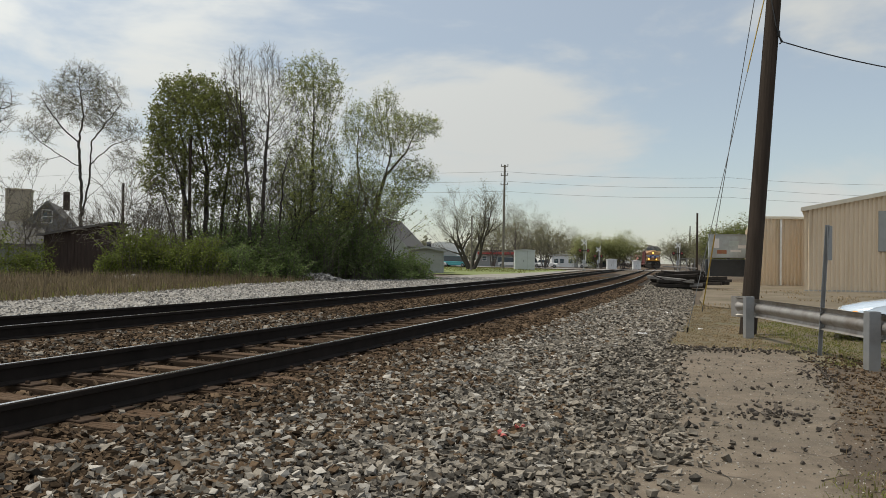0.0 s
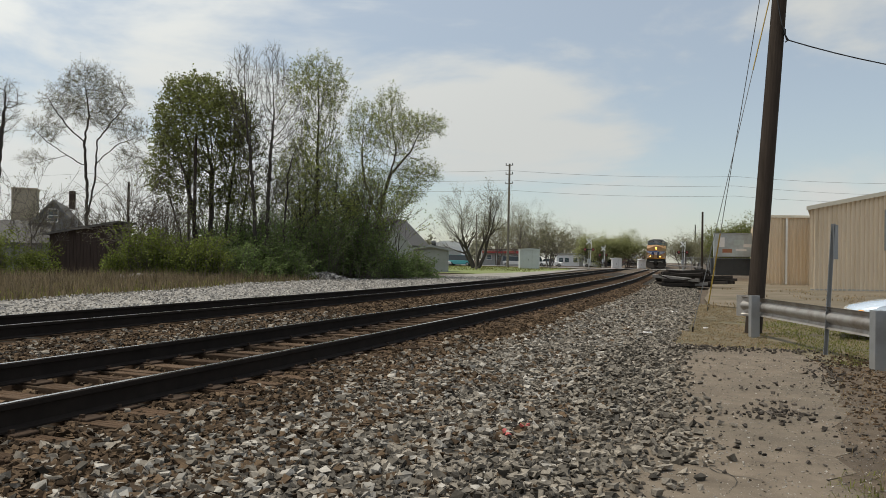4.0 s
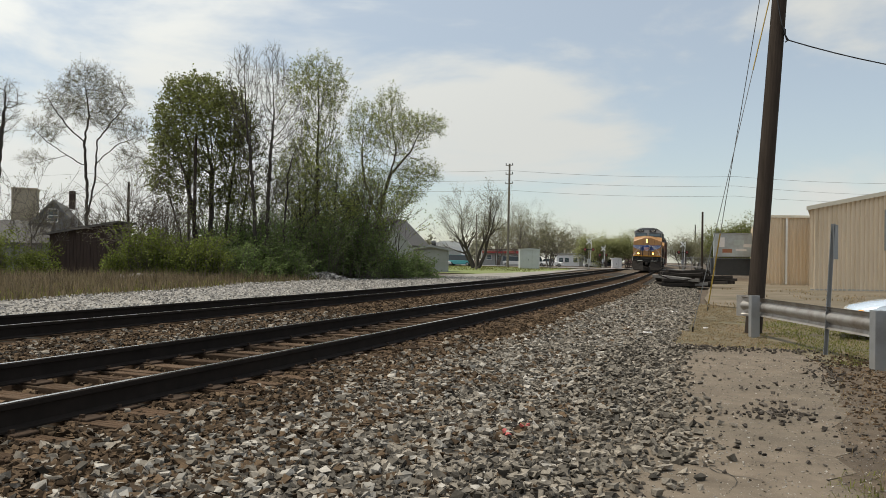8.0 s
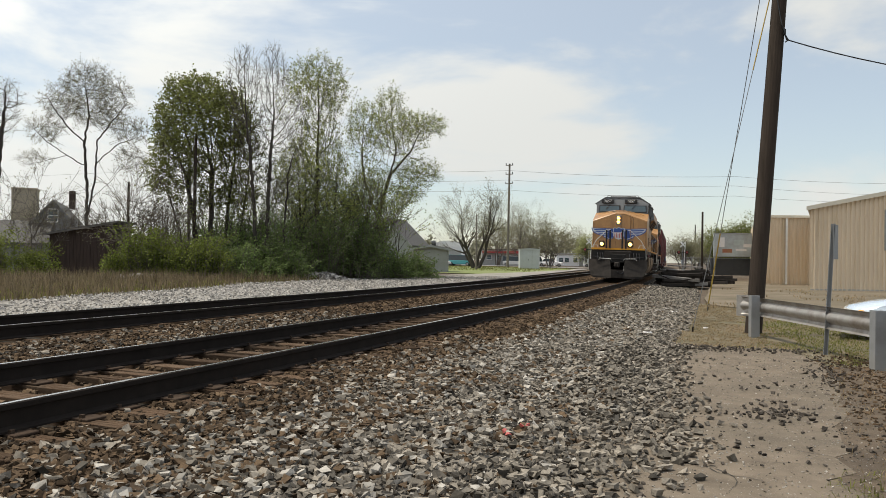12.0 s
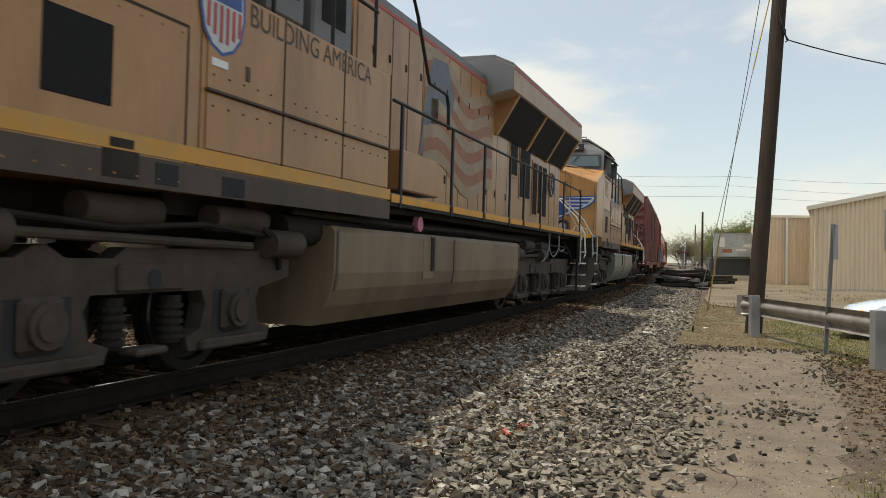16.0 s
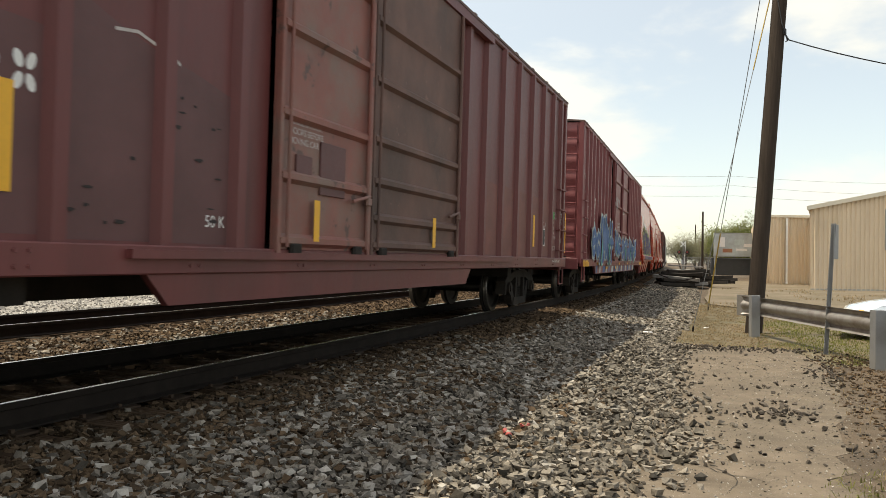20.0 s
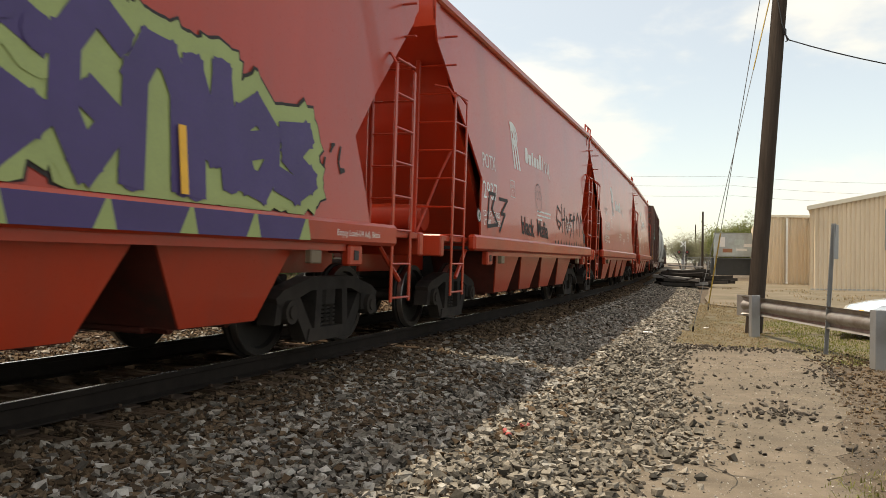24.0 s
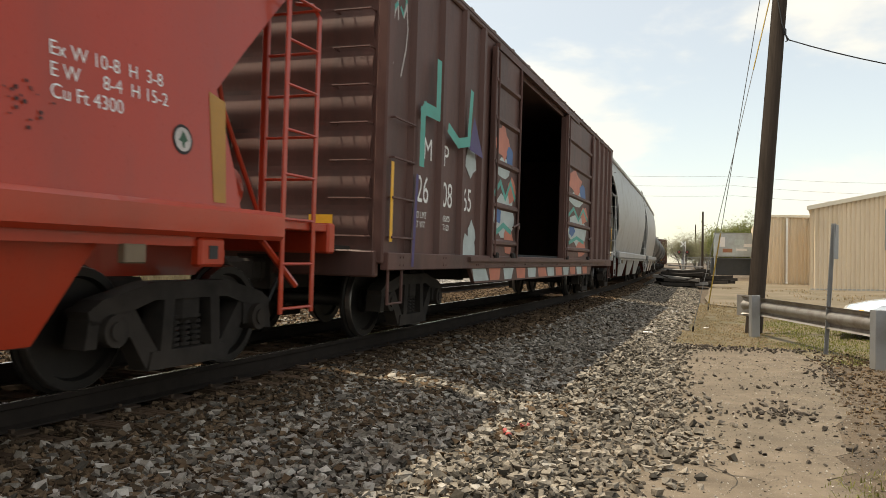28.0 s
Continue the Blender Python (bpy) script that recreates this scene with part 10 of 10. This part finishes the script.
FRONT_SHRUBS = [
    (-31.2, 35.4, 1.9, 1.2, 2.9, 4200, M_BUSH, "bright green spreading shrub"),
    (-28.4, 36.6, 1.7, 1.2, 2.5, 3600, M_BUSH, "bright green spreading shrub"),
    (-32.6, 34.6, 1.0, 0.9, 1.5, 1500, M_BUSH, "bright green spreading shrub"),
    (-26.6, 40.6, 1.9, 1.3, 3.4, 4400, M_BUSHDARK, "dark dense undergrowth shrub"),
    (-24.4, 42.6, 1.9, 1.3, 4.2, 5200, M_BUSHDARK, "dark dense undergrowth shrub"),
    (-22.4, 44.6, 1.8, 1.3, 4.0, 5000, M_BUSHDARK, "dark dense undergrowth shrub"),
    (-28.9, 39.6, 1.6, 1.3, 3.0, 3400, M_BUSHDARK, "dark dense undergrowth shrub"),
    (-23.6, 45.6, 2.2, 1.5, 4.8, 4800, M_BUSH, "tall green undergrowth shrub"),
    (-22.6, 53.0, 1.3, 1.0, 1.5, 1700, M_BUSH, "low bright green shrub"),
    (-25.6, 53.6, 1.2, 1.0, 1.5, 1500, M_BUSHDARK, "dark dense undergrowth shrub"),
    (-37.0, 33.4, 1.3, 1.0, 1.8, 1700, M_BUSH, "yellow-green thin shrub")]
BACK_SHRUBS = [
    (-34.6, 46.4, 2.4, 1.5, 5.2, 3600, M_BUSHDARK, "tall dark undergrowth shrub"),
    (-31.4, 47.2, 2.4, 1.5, 5.4, 3800, M_BUSHDARK, "tall dark undergrowth shrub"),
    (-28.6, 47.6, 2.2, 1.5, 5.6, 3800, M_BUSHDARK, "tall dark undergrowth shrub"),
    (-39.4, 33.0, 1.6, 1.0, 2.6, 1500, M_BUSH, "yellow-green thin shrub"),
    (-21.2, 46.8, 1.5, 1.1, 2.1, 2600, M_BUSHDARK, "dark dense undergrowth shrub"),
    (-20.8, 49.6, 1.3, 1.0, 1.6, 1700, M_BUSHDARK, "dark dense undergrowth shrub"),
    (-30.6, 44.0, 2.4, 1.5, 3.6, 3400, M_BUSHDARK, "dark dense undergrowth shrub"),
    (-29.8, 36.0, 1.9, 1.1, 2.2, 3000, M_BUSH, "bright green spreading shrub"),
    (-32.4, 43.6, 2.0, 1.3, 3.3, 3000, M_BUSHDARK, "dark dense undergrowth shrub"),
    (-29.2, 42.6, 2.0, 1.3, 3.7, 3600, M_BUSHDARK, "dark dense undergrowth shrub"),
    (-34.0, 40.6, 1.6, 1.1, 2.6, 2000, M_BUSHDARK, "dark dense undergrowth shrub"),
    (-26.9, 38.6, 1.8, 1.1, 2.2, 2800, M_BUSHDARK, "dark low undergrowth shrub"),
    (-25.0, 40.2, 1.8, 1.1, 2.0, 2600, M_BUSHDARK, "dark low undergrowth shrub"),
    (-27.2, 46.0, 2.4, 1.5, 4.6, 4200, M_BUSHDARK, "dark dense undergrowth shrub")]
for k, (x, y, rx, ry, h, n, mt, lab) in enumerate(FRONT_SHRUBS + BACK_SHRUBS):
    shrub(lab + " below the trees", x, y, ground_z(x, y) - 0.05, rx, ry, h, n, mt, 90 + k)

rg = random.Random(61)
pts = []
while len(pts) < 26000:
    s, l = rg.uniform(8, 75), -rg.uniform(12.8, 27)
    p = tr(s, l, 0, False)
    edge = strip_edge(s) - 0.3
    if -l < edge or p.y > 56 or rg.random() > 1.5 * (0.5 + noise.noise((p.x * 0.25, p.y * 0.25, 4))) + 0.25:
        continue
    pts.append((p.x, p.y, ground_z(p.x, p.y) - 0.05))
back = []
while len(back) < 9000:
    s, l = rg.uniform(14, 62), -rg.uniform(14.5, 27)
    p = tr(s, l, 0, False)
    if -l > strip_edge(s) + 1.6 and p.y < 46 and noise.noise((p.x * 0.5, p.y * 0.5, 14)) > -0.25:
        back.append((p.x, p.y, ground_z(p.x, p.y) - 0.05))
blades("tall_weeds", back, 0.3, 0.85, 0.011, M_WEED, "tall dead brown weeds before the shrubs", 17, 0.5)
blades("dry_weeds", pts[:17000], 0.12, 0.6, 0.012, M_WEED, "dry straw-coloured weeds on waste ground", 7, 0.7)
blades("green_weeds", pts[17000:], 0.1, 0.42, 0.012, M_GRASS, "green weeds among the dry grass", 8, 0.7)
pts = []
while len(pts) < 5000:
    x, y = rg.uniform(-60, -18), rg.uniform(84, 125)
    if lat_of(x, y) < -12.5 and lat_of(x, y) > -45:
        pts.append((x, y, ground_z(x, y) - 0.02))
blades("lawn_grass", pts, 0.08, 0.2, 0.04, M_GRASS, "green mown grass on the distant lawn", 9, 0.7)
sheet("lawn", [[tr(s, l, ground_z(*tr(s, l, 0, False)[:2]) + 0.0, False) for l in (-11.0, -14, -18, -24, -32, -52)] for s in range(70, 122, 4)], M_LAWN, "green lawn beyond the far track", category="lawn")
sheet("crossing_road", [[(x, 126 - 0.33 * (x + 12) + w, max(ground_z(x, 120), -0.12) + 0.08) for w in (-4.2, 4.2)] for x in range(-120, 60, 6)], M_ROAD, "pale worn road over the level crossing", category="road")
heap = []
for cx, cy, n, hh in ((-23.4, 41.2, 420, 0.5), (-30.2, 34.0, 160, 0.3)):
    for _ in range(n):
        a, b = rg.gauss(0, 0.9), rg.gauss(0, 0.5)
        heap.append((cx + a, cy + b + a * 0.35, ground_z(cx, cy) + hh * math.exp(-(a * a / 1.4 + b * b / 0.5)) * rg.uniform(0.5, 1.0)))
stones("gravel_heap", heap, sized(len(heap), 0.08, 0.24, 4), M_STONE_PALE, "low heap of pale gravel among weeds", 5)


# ---------------------------------------------------------------- buildings over there
def boarded(parent, name, w, z0, z1, m, mat, pitch=0.2):
    """Lapped boards over a wall's face."""
    b = Mesh()
    n = int((z1 - z0) / pitch)
    for k in range(n):
        z = z0 + (k + 0.5) * pitch
        b.box(0, -0.012, z, w, 0.024, pitch - 0.02)
    return part(name, b, mat, parent, at=m)


def window(parent, x, y, z, w, h, turn=0):
    f = part("window", Mesh().box(0, 0, h / 2 + 0.04, w + 0.12, 0.06, 0.08).box(0, 0, -h / 2 - 0.04, w + 0.16, 0.1, 0.08).box(-w / 2 - 0.03, 0, 0, 0.06, 0.06, h).box(w / 2 + 0.03, 0, 0, 0.06, 0.06, h).box(0, 0, 0, w, 0.05, 0.05), M_WHITE, parent, at=pose(x, y, z, 0, 0, turn))
    part("pane", Mesh().box(0, 0.01, 0, w, 0.02, h), M_SKYGLASS, f)
    return f


def gable_house(name, label, m, w, d, eave, ridge, wallm, roofm, windows=(), chimney=None, lap=True, category="house"):
    """A house with its gable towards -y."""
    H = thing(name, label, category, m)
    part("wall", Mesh().prism([(-w / 2, -0.3), (w / 2, -0.3), (w / 2, eave), (0, ridge), (-w / 2, eave)], "y", -d / 2, d / 2), wallm, H)
    ov, t = 0.35, 0.12
    k = (ridge - eave) / (w / 2)
    for sx in (-1, 1):
        part("roof", Mesh().prism([(0, ridge + 0.02), (sx * (w / 2 + ov), eave - ov * k + 0.02), (sx * (w / 2 + ov), eave - ov * k + 0.02 + t), (0, ridge + 0.02 + t)], "y", -d / 2 - ov, d / 2 + ov), roofm, H, "shingled roof slope")
        part("barge_board", Mesh().prism([(0, ridge + t), (sx * (w / 2 + ov), eave - ov * k + t), (sx * (w / 2 + ov), eave - ov * k - 0.08), (0, ridge - 0.08)], "y", -d / 2 - ov - 0.04, -d / 2 - ov), wallm, H)
    if lap:
        boarded(H, "siding", w - 0.02, 0, eave, pose(0, -d / 2 - 0.002, 0), wallm)
    for x, z, a, b in windows:
        window(H, x, -d / 2 - 0.04, z, a, b)
    if chimney:
        part("chimney", Mesh().box(chimney[0], chimney[1], ridge + 0.3, 0.5, 0.5, 1.6, 0.02), M_BRICKBROWN, H)
    return H


gable_house("house", "grey-green house with a steep gable behind shrubs", pose(-36.4, 80.4, -0.1, 0, 0, 8), 5.2, 7.5, 2.75, 5.35, M_HOUSE, M_ROOF, ((0.1, 4.2, 0.5, 0.7), (-1.2, 1.5, 0.9, 1.1)))
L = gable_house("garage", "low grey garage beside the house", pose(-29.3, 73.2, -0.1, 0, 0, 20), 3.4, 4.5, 2.05, 2.35, M_HOUSE, M_ROOF, (), category="garage")
gable_house("house", "old house with a white gable and grey roof", pose(-57.6, 54.4, -0.3, 0, 0, 40), 5.4, 9, 2.6, 5.7, M_OLDHOUSE, M_ROOF, ((0, 4.5, 0.7, 1.0),), chimney=(1.2, -2.0))
T = thing("tower_block", "tan flat-topped block behind the old house", "building", pose(-62.2, 54.8, -0.3, 0, 0, 40))
part("wall", Mesh().box(0, 0, 3.5, 2.0, 2.0, 7.2, 0.03), M_TANWALL, T)
part("parapet", Mesh().box(0, 0, 7.15, 2.12, 2.12, 0.2, 0.02), M_TANWALL, T)
part("ledge", Mesh().box(0.1, -1.03, 5.0, 0.7, 0.06, 0.12), M_TANWALL, T)
gable_house("outbuilding", "low pale house with a light roof edge", pose(-58.6, 48.0, -0.3, 0, 0, -48), 6, 9, 2.2, 3.9, M_OLDHOUSE, M_ROOF, ((-2.4, 1.4, 0.9, 0.9),), category="house")


def lean_shed():
    S = thing("shed", "dark brown lean-to shed with a sloping roof", "shed", pose(-37.6, 37.95, -0.35, 0, 0, 24))
    part("wall", Mesh().prism([(-1.9, 0), (1.9, 0), (1.9, 3.2), (-1.9, 2.5)], "y", -1.4, 1.4), M_BRICKBROWN, S)
    for k in range(19):
        x = -1.8 + k * 0.2
        part("board", Mesh().box(x, -1.41, 1.2 + (x + 1.9) * 0.09, 0.17, 0.03, 2.42 + (x + 1.9) * 0.18), M_BRICKBROWN, S)
    part("roof", Mesh().prism([(-2.15, 2.46), (2.15, 3.26), (2.15, 3.36), (-2.15, 2.56)], "y", -1.75, 1.7), M_ROOF, S, "sloping felt roof")
    part("roof_edge", Mesh().prism([(-2.15, 2.42), (2.15, 3.22), (2.15, 3.32), (-2.15, 2.52)], "y", -1.8, -1.75), M_GREYTIMBER, S)


lean_shed()


def cabinet(name, label, x, y, turn, w, d, h, mat):
    B = thing(name, label, "signal hut", pose(x, y, -0.2, 0, 0, turn))
    part("body", Mesh().box(0, 0, h / 2 + 0.12, w, d, h, 0.02), mat, B)
    part("roof", Mesh().prism([(-w / 2 - 0.1, h + 0.12), (w / 2 + 0.1, h + 0.12), (w / 2 + 0.1, h + 0.18), (0, h + 0.3), (-w / 2 - 0.1, h + 0.18)], "y", -d / 2 - 0.1, d / 2 + 0.1), mat, B)
    part("door", Mesh().box(-w * 0.2, -d / 2 - 0.012, h * 0.5 + 0.1, w * 0.34, 0.024, h * 0.8), mat, B)
    part("seam", Mesh().box(w * 0.12, -d / 2 - 0.008, h / 2 + 0.12, 0.04, 0.016, h * 0.95), M_HOUSE, B)
    part("latch", Mesh().box(-w * 0.07, -d / 2 - 0.03, h * 0.5, 0.05, 0.03, 0.2), M_DARKGREY, B)
    for sx in (-1, 1):
        part("footing", Mesh().box(sx * w * 0.4, 0, 0.05, 0.25, d * 0.9, 0.2), M_CONC, B)


cabinet("signal_hut", "silver railway signal hut on footings", -28.9, 109.2, 20, 2.75, 2.2, 2.65, M_SILVER)
cabinet("signal_cabinet", "small white trackside cabinet", -22.6, 147.5, 20, 1.7, 1.0, 1.7, M_WHITEWALL)
cabinet("signal_cabinet", "small white trackside cabinet", -18.5, 150.5, 20, 1.4, 1.0, 1.5, M_WHITEWALL)


def low_block(name, label, x, y, turn, w, d, h, wallm, roofm, wins, band=None):
    B = thing(name, label, "building", pose(x, y, -0.1, 0, 0, turn))
    part("wall", Mesh().box(0, 0, h / 2, w, d, h, 0.02), wallm, B)
    part("roof", Mesh().box(0, 0, h + 0.1, w + 0.5, d + 0.5, 0.22, 0.03), roofm, B)
    for px in wins:
        window(B, px, -d / 2 - 0.03, h * 0.52, 0.9, 0.9)
    if band:
        part("awning", Mesh().box(0, -d / 2 - 0.3, h * 0.86, w, 0.6, 0.5, 0.02), band, B)
    part("door", Mesh().box(w * 0.36, -d / 2 - 0.02, 1.0, 0.9, 0.04, 2.0), M_HOUSE, B)


low_block("depot_office", "long low white building with small windows", -38.2, 180.0, 20, 6.4, 5, 2.7, M_WHITEWALL, M_HOUSE, (-2.2, -0.9, 1.0))
low_block("depot_annex", "grey flat building beside the white one", -32.6, 181.5, 20, 5.0, 5, 2.6, M_HOUSE, M_DARKGREY, (-1.0,))
low_block("shop", "low shop with a red awning band", -49.5, 165, 20, 9, 6, 3.3, M_HOUSE, M_ROOF, (-3, -1, 1), M_REDWALL)
W = thing("metal_barn", "white metal barn with a curved pale roof", "barn", pose(-53.2, 142, -0.1, 0, 0, 20))
part("wall", Mesh().box(0, 0, 1.7, 7.5, 9, 3.8), M_WHITEWALL, W)
part("roof", Mesh().prism([(-4.0, 3.5)] + [(-4.0 + 8 * k / 10, 3.6 + 1.0 * math.sin(3.14159 * k / 10)) for k in range(11)] + [(4.0, 3.5)], "y", -4.7, 4.7), M_WHITE, W)
part("drum", Mesh().tube((-3.2, -5.2, 4.0), (-2.4, -5.2, 4.1), 0.5, 14), M_DARKGREY, W)
part("door", Mesh().box(1.0, -4.53, 1.4, 2.6, 0.06, 2.8), M_HOUSE, W)

for x, y, turn, pm, lab, van in ((-51.5, 132, 100, M_CARWHITE, "white pickup parked by the barn", False), (-47.8, 133.5, 95, M_TEAL, "teal van parked by the barn", True), (-42.6, 150, 100, M_CARWHITE, "white van parked near the shop", True), (-39.0, 151.5, 100, M_CARWHITE, "white camper parked near the shop", True), (-35.8, 152.5, 100, M_CARWHITE, "white car parked near the shop", False), (-43.4, 172, 100, M_CAR, "silver car parked in a row", False), (-41.0, 173, 100, M_CARWHITE, "white car parked in a row", False), (-30.4, 168, 100, M_CARWHITE, "white car by the crossing road", False), (-27.0, 169, 100, M_DARKGREY, "dark car by the crossing road", False)):
    car("parked_car", lab, pose(x, y, ground_z(x, y) - 0.02, 0, 0, turn), pm, 4.6, 1.8, 1.5, van)


# ---------------------------------------------------------------- poles and wires over there
pole("tall slim power pole with short crossarms", -33.3, 113.6, -0.3, 15.6, 0.19, M_POLE2, (0.985, 0.9, 0.81), 0.1)
pole("short weathered wooden pole on the lawn", -30.3, 90.1, -0.2, 6.6, 0.12, M_POLE2)
pole("old wooden pole among the trees", -30.8, 39.0, -0.3, 8.6, 0.11, M_CREO)
pole("old wooden pole behind the shed", -37.6, 41.0, -0.3, 6.0, 0.1, M_CREO)
pole("old wooden pole behind the shed", -35.2, 44.0, -0.3, 8.2, 0.13, M_POLE2)
WIRES = thing("overhead_wires", "thin sagging overhead power wires", "wires")


def wire(p, q, sag, r=0.02):
    p, q = Vector(p), Vector(q)
    part("wire", Mesh().path([p.lerp(q, k / 10) + Vector((0, 0, -sag * (1 - (k / 5 - 1) ** 2))) for k in range(11)], r, 4), M_GUARDWIRE, WIRES)


for z, zr in ((14.3, 13.4), (12.9, 11.6), (11.4, 10.6)):
    wire((-33.2, 113.6, z), (-2.1, 125.4, z - 0.4), 0.4)
    wire((-2.1, 125.4, z - 0.4), (30, 137, zr), 0.5)
    wire((-33.2, 113.6, z), (-75, 98, z + 0.2), 0.6)
for z in (8.8, 7.6, 6.0):
    wire((-80, 40, z - 2.2), (-30.8, 39.0, z - 2.6), 0.3, 0.007)

# ---------------------------------------------------------------- far woods closing the view
rg = random.Random(99)
fw = Mesh()
for k in range(330):
    x = rg.uniform(-420, 260)
    y = 235 + rg.uniform(0, 60) - 0.15 * abs(x + 20) + (0 if x < -10 else 15)
    if -26 < x < -8:
        continue
    h = rg.uniform(5, 10.5)
    for _ in range(60):
        v = Vector((rg.gauss(0, 1), rg.gauss(0, 1), rg.gauss(0, 1))).normalized() * rg.random() ** 0.4
        c = Vector((x + v.x * h * 0.42, y + v.y * h * 0.42, h * 0.55 + v.z * h * 0.45))
        e = Vector((rg.gauss(0, 1), rg.gauss(0, 1), rg.gauss(0, 1))).normalized() * rg.uniform(0.4, 0.9)
        g = e.orthogonal().normalized() * 0.5
        fw.add([c - e, c + g, c + e, c - g], [(0, 1, 2, 3)])
me = bpy.data.meshes.new("distant_woods")
me.from_pydata(fw.v, [], fw.f)
me.materials.append(M_BROWNWOOD)
tagged(new("distant_woods", me), "belt of distant half-bare trees, haze put into their colour", "woods", kind="stuff")


def vehicle_pose(u, half, t):
    """Where a vehicle stands at a time: its two trucks lie on the track."""
    s = nose_at(t) + u
    a, b = tr(s - half, 0, 0), tr(s + half, 0, 0)
    m = (a + b) / 2
    return pose(m.x, m.y, m.z, 0, 0.934, -math.degrees(math.atan2(b.x - a.x, b.y - a.y)))


def motions():
    for v, u, half in VEHICLES:
        walk(v, [(t * 0.5, vehicle_pose(u, half, t * 0.5)) for t in range(57)])
    # wheels roll without slipping
    for w, y, r in AXLES:
        n = int(28 * 11.6 / r / 1.4) + 1
        walk(w, [(28 * k / n, pose(0, y, r, math.degrees((nose_at(0) - nose_at(28 * k / n)) / r))) for k in range(n + 1)])


motions()
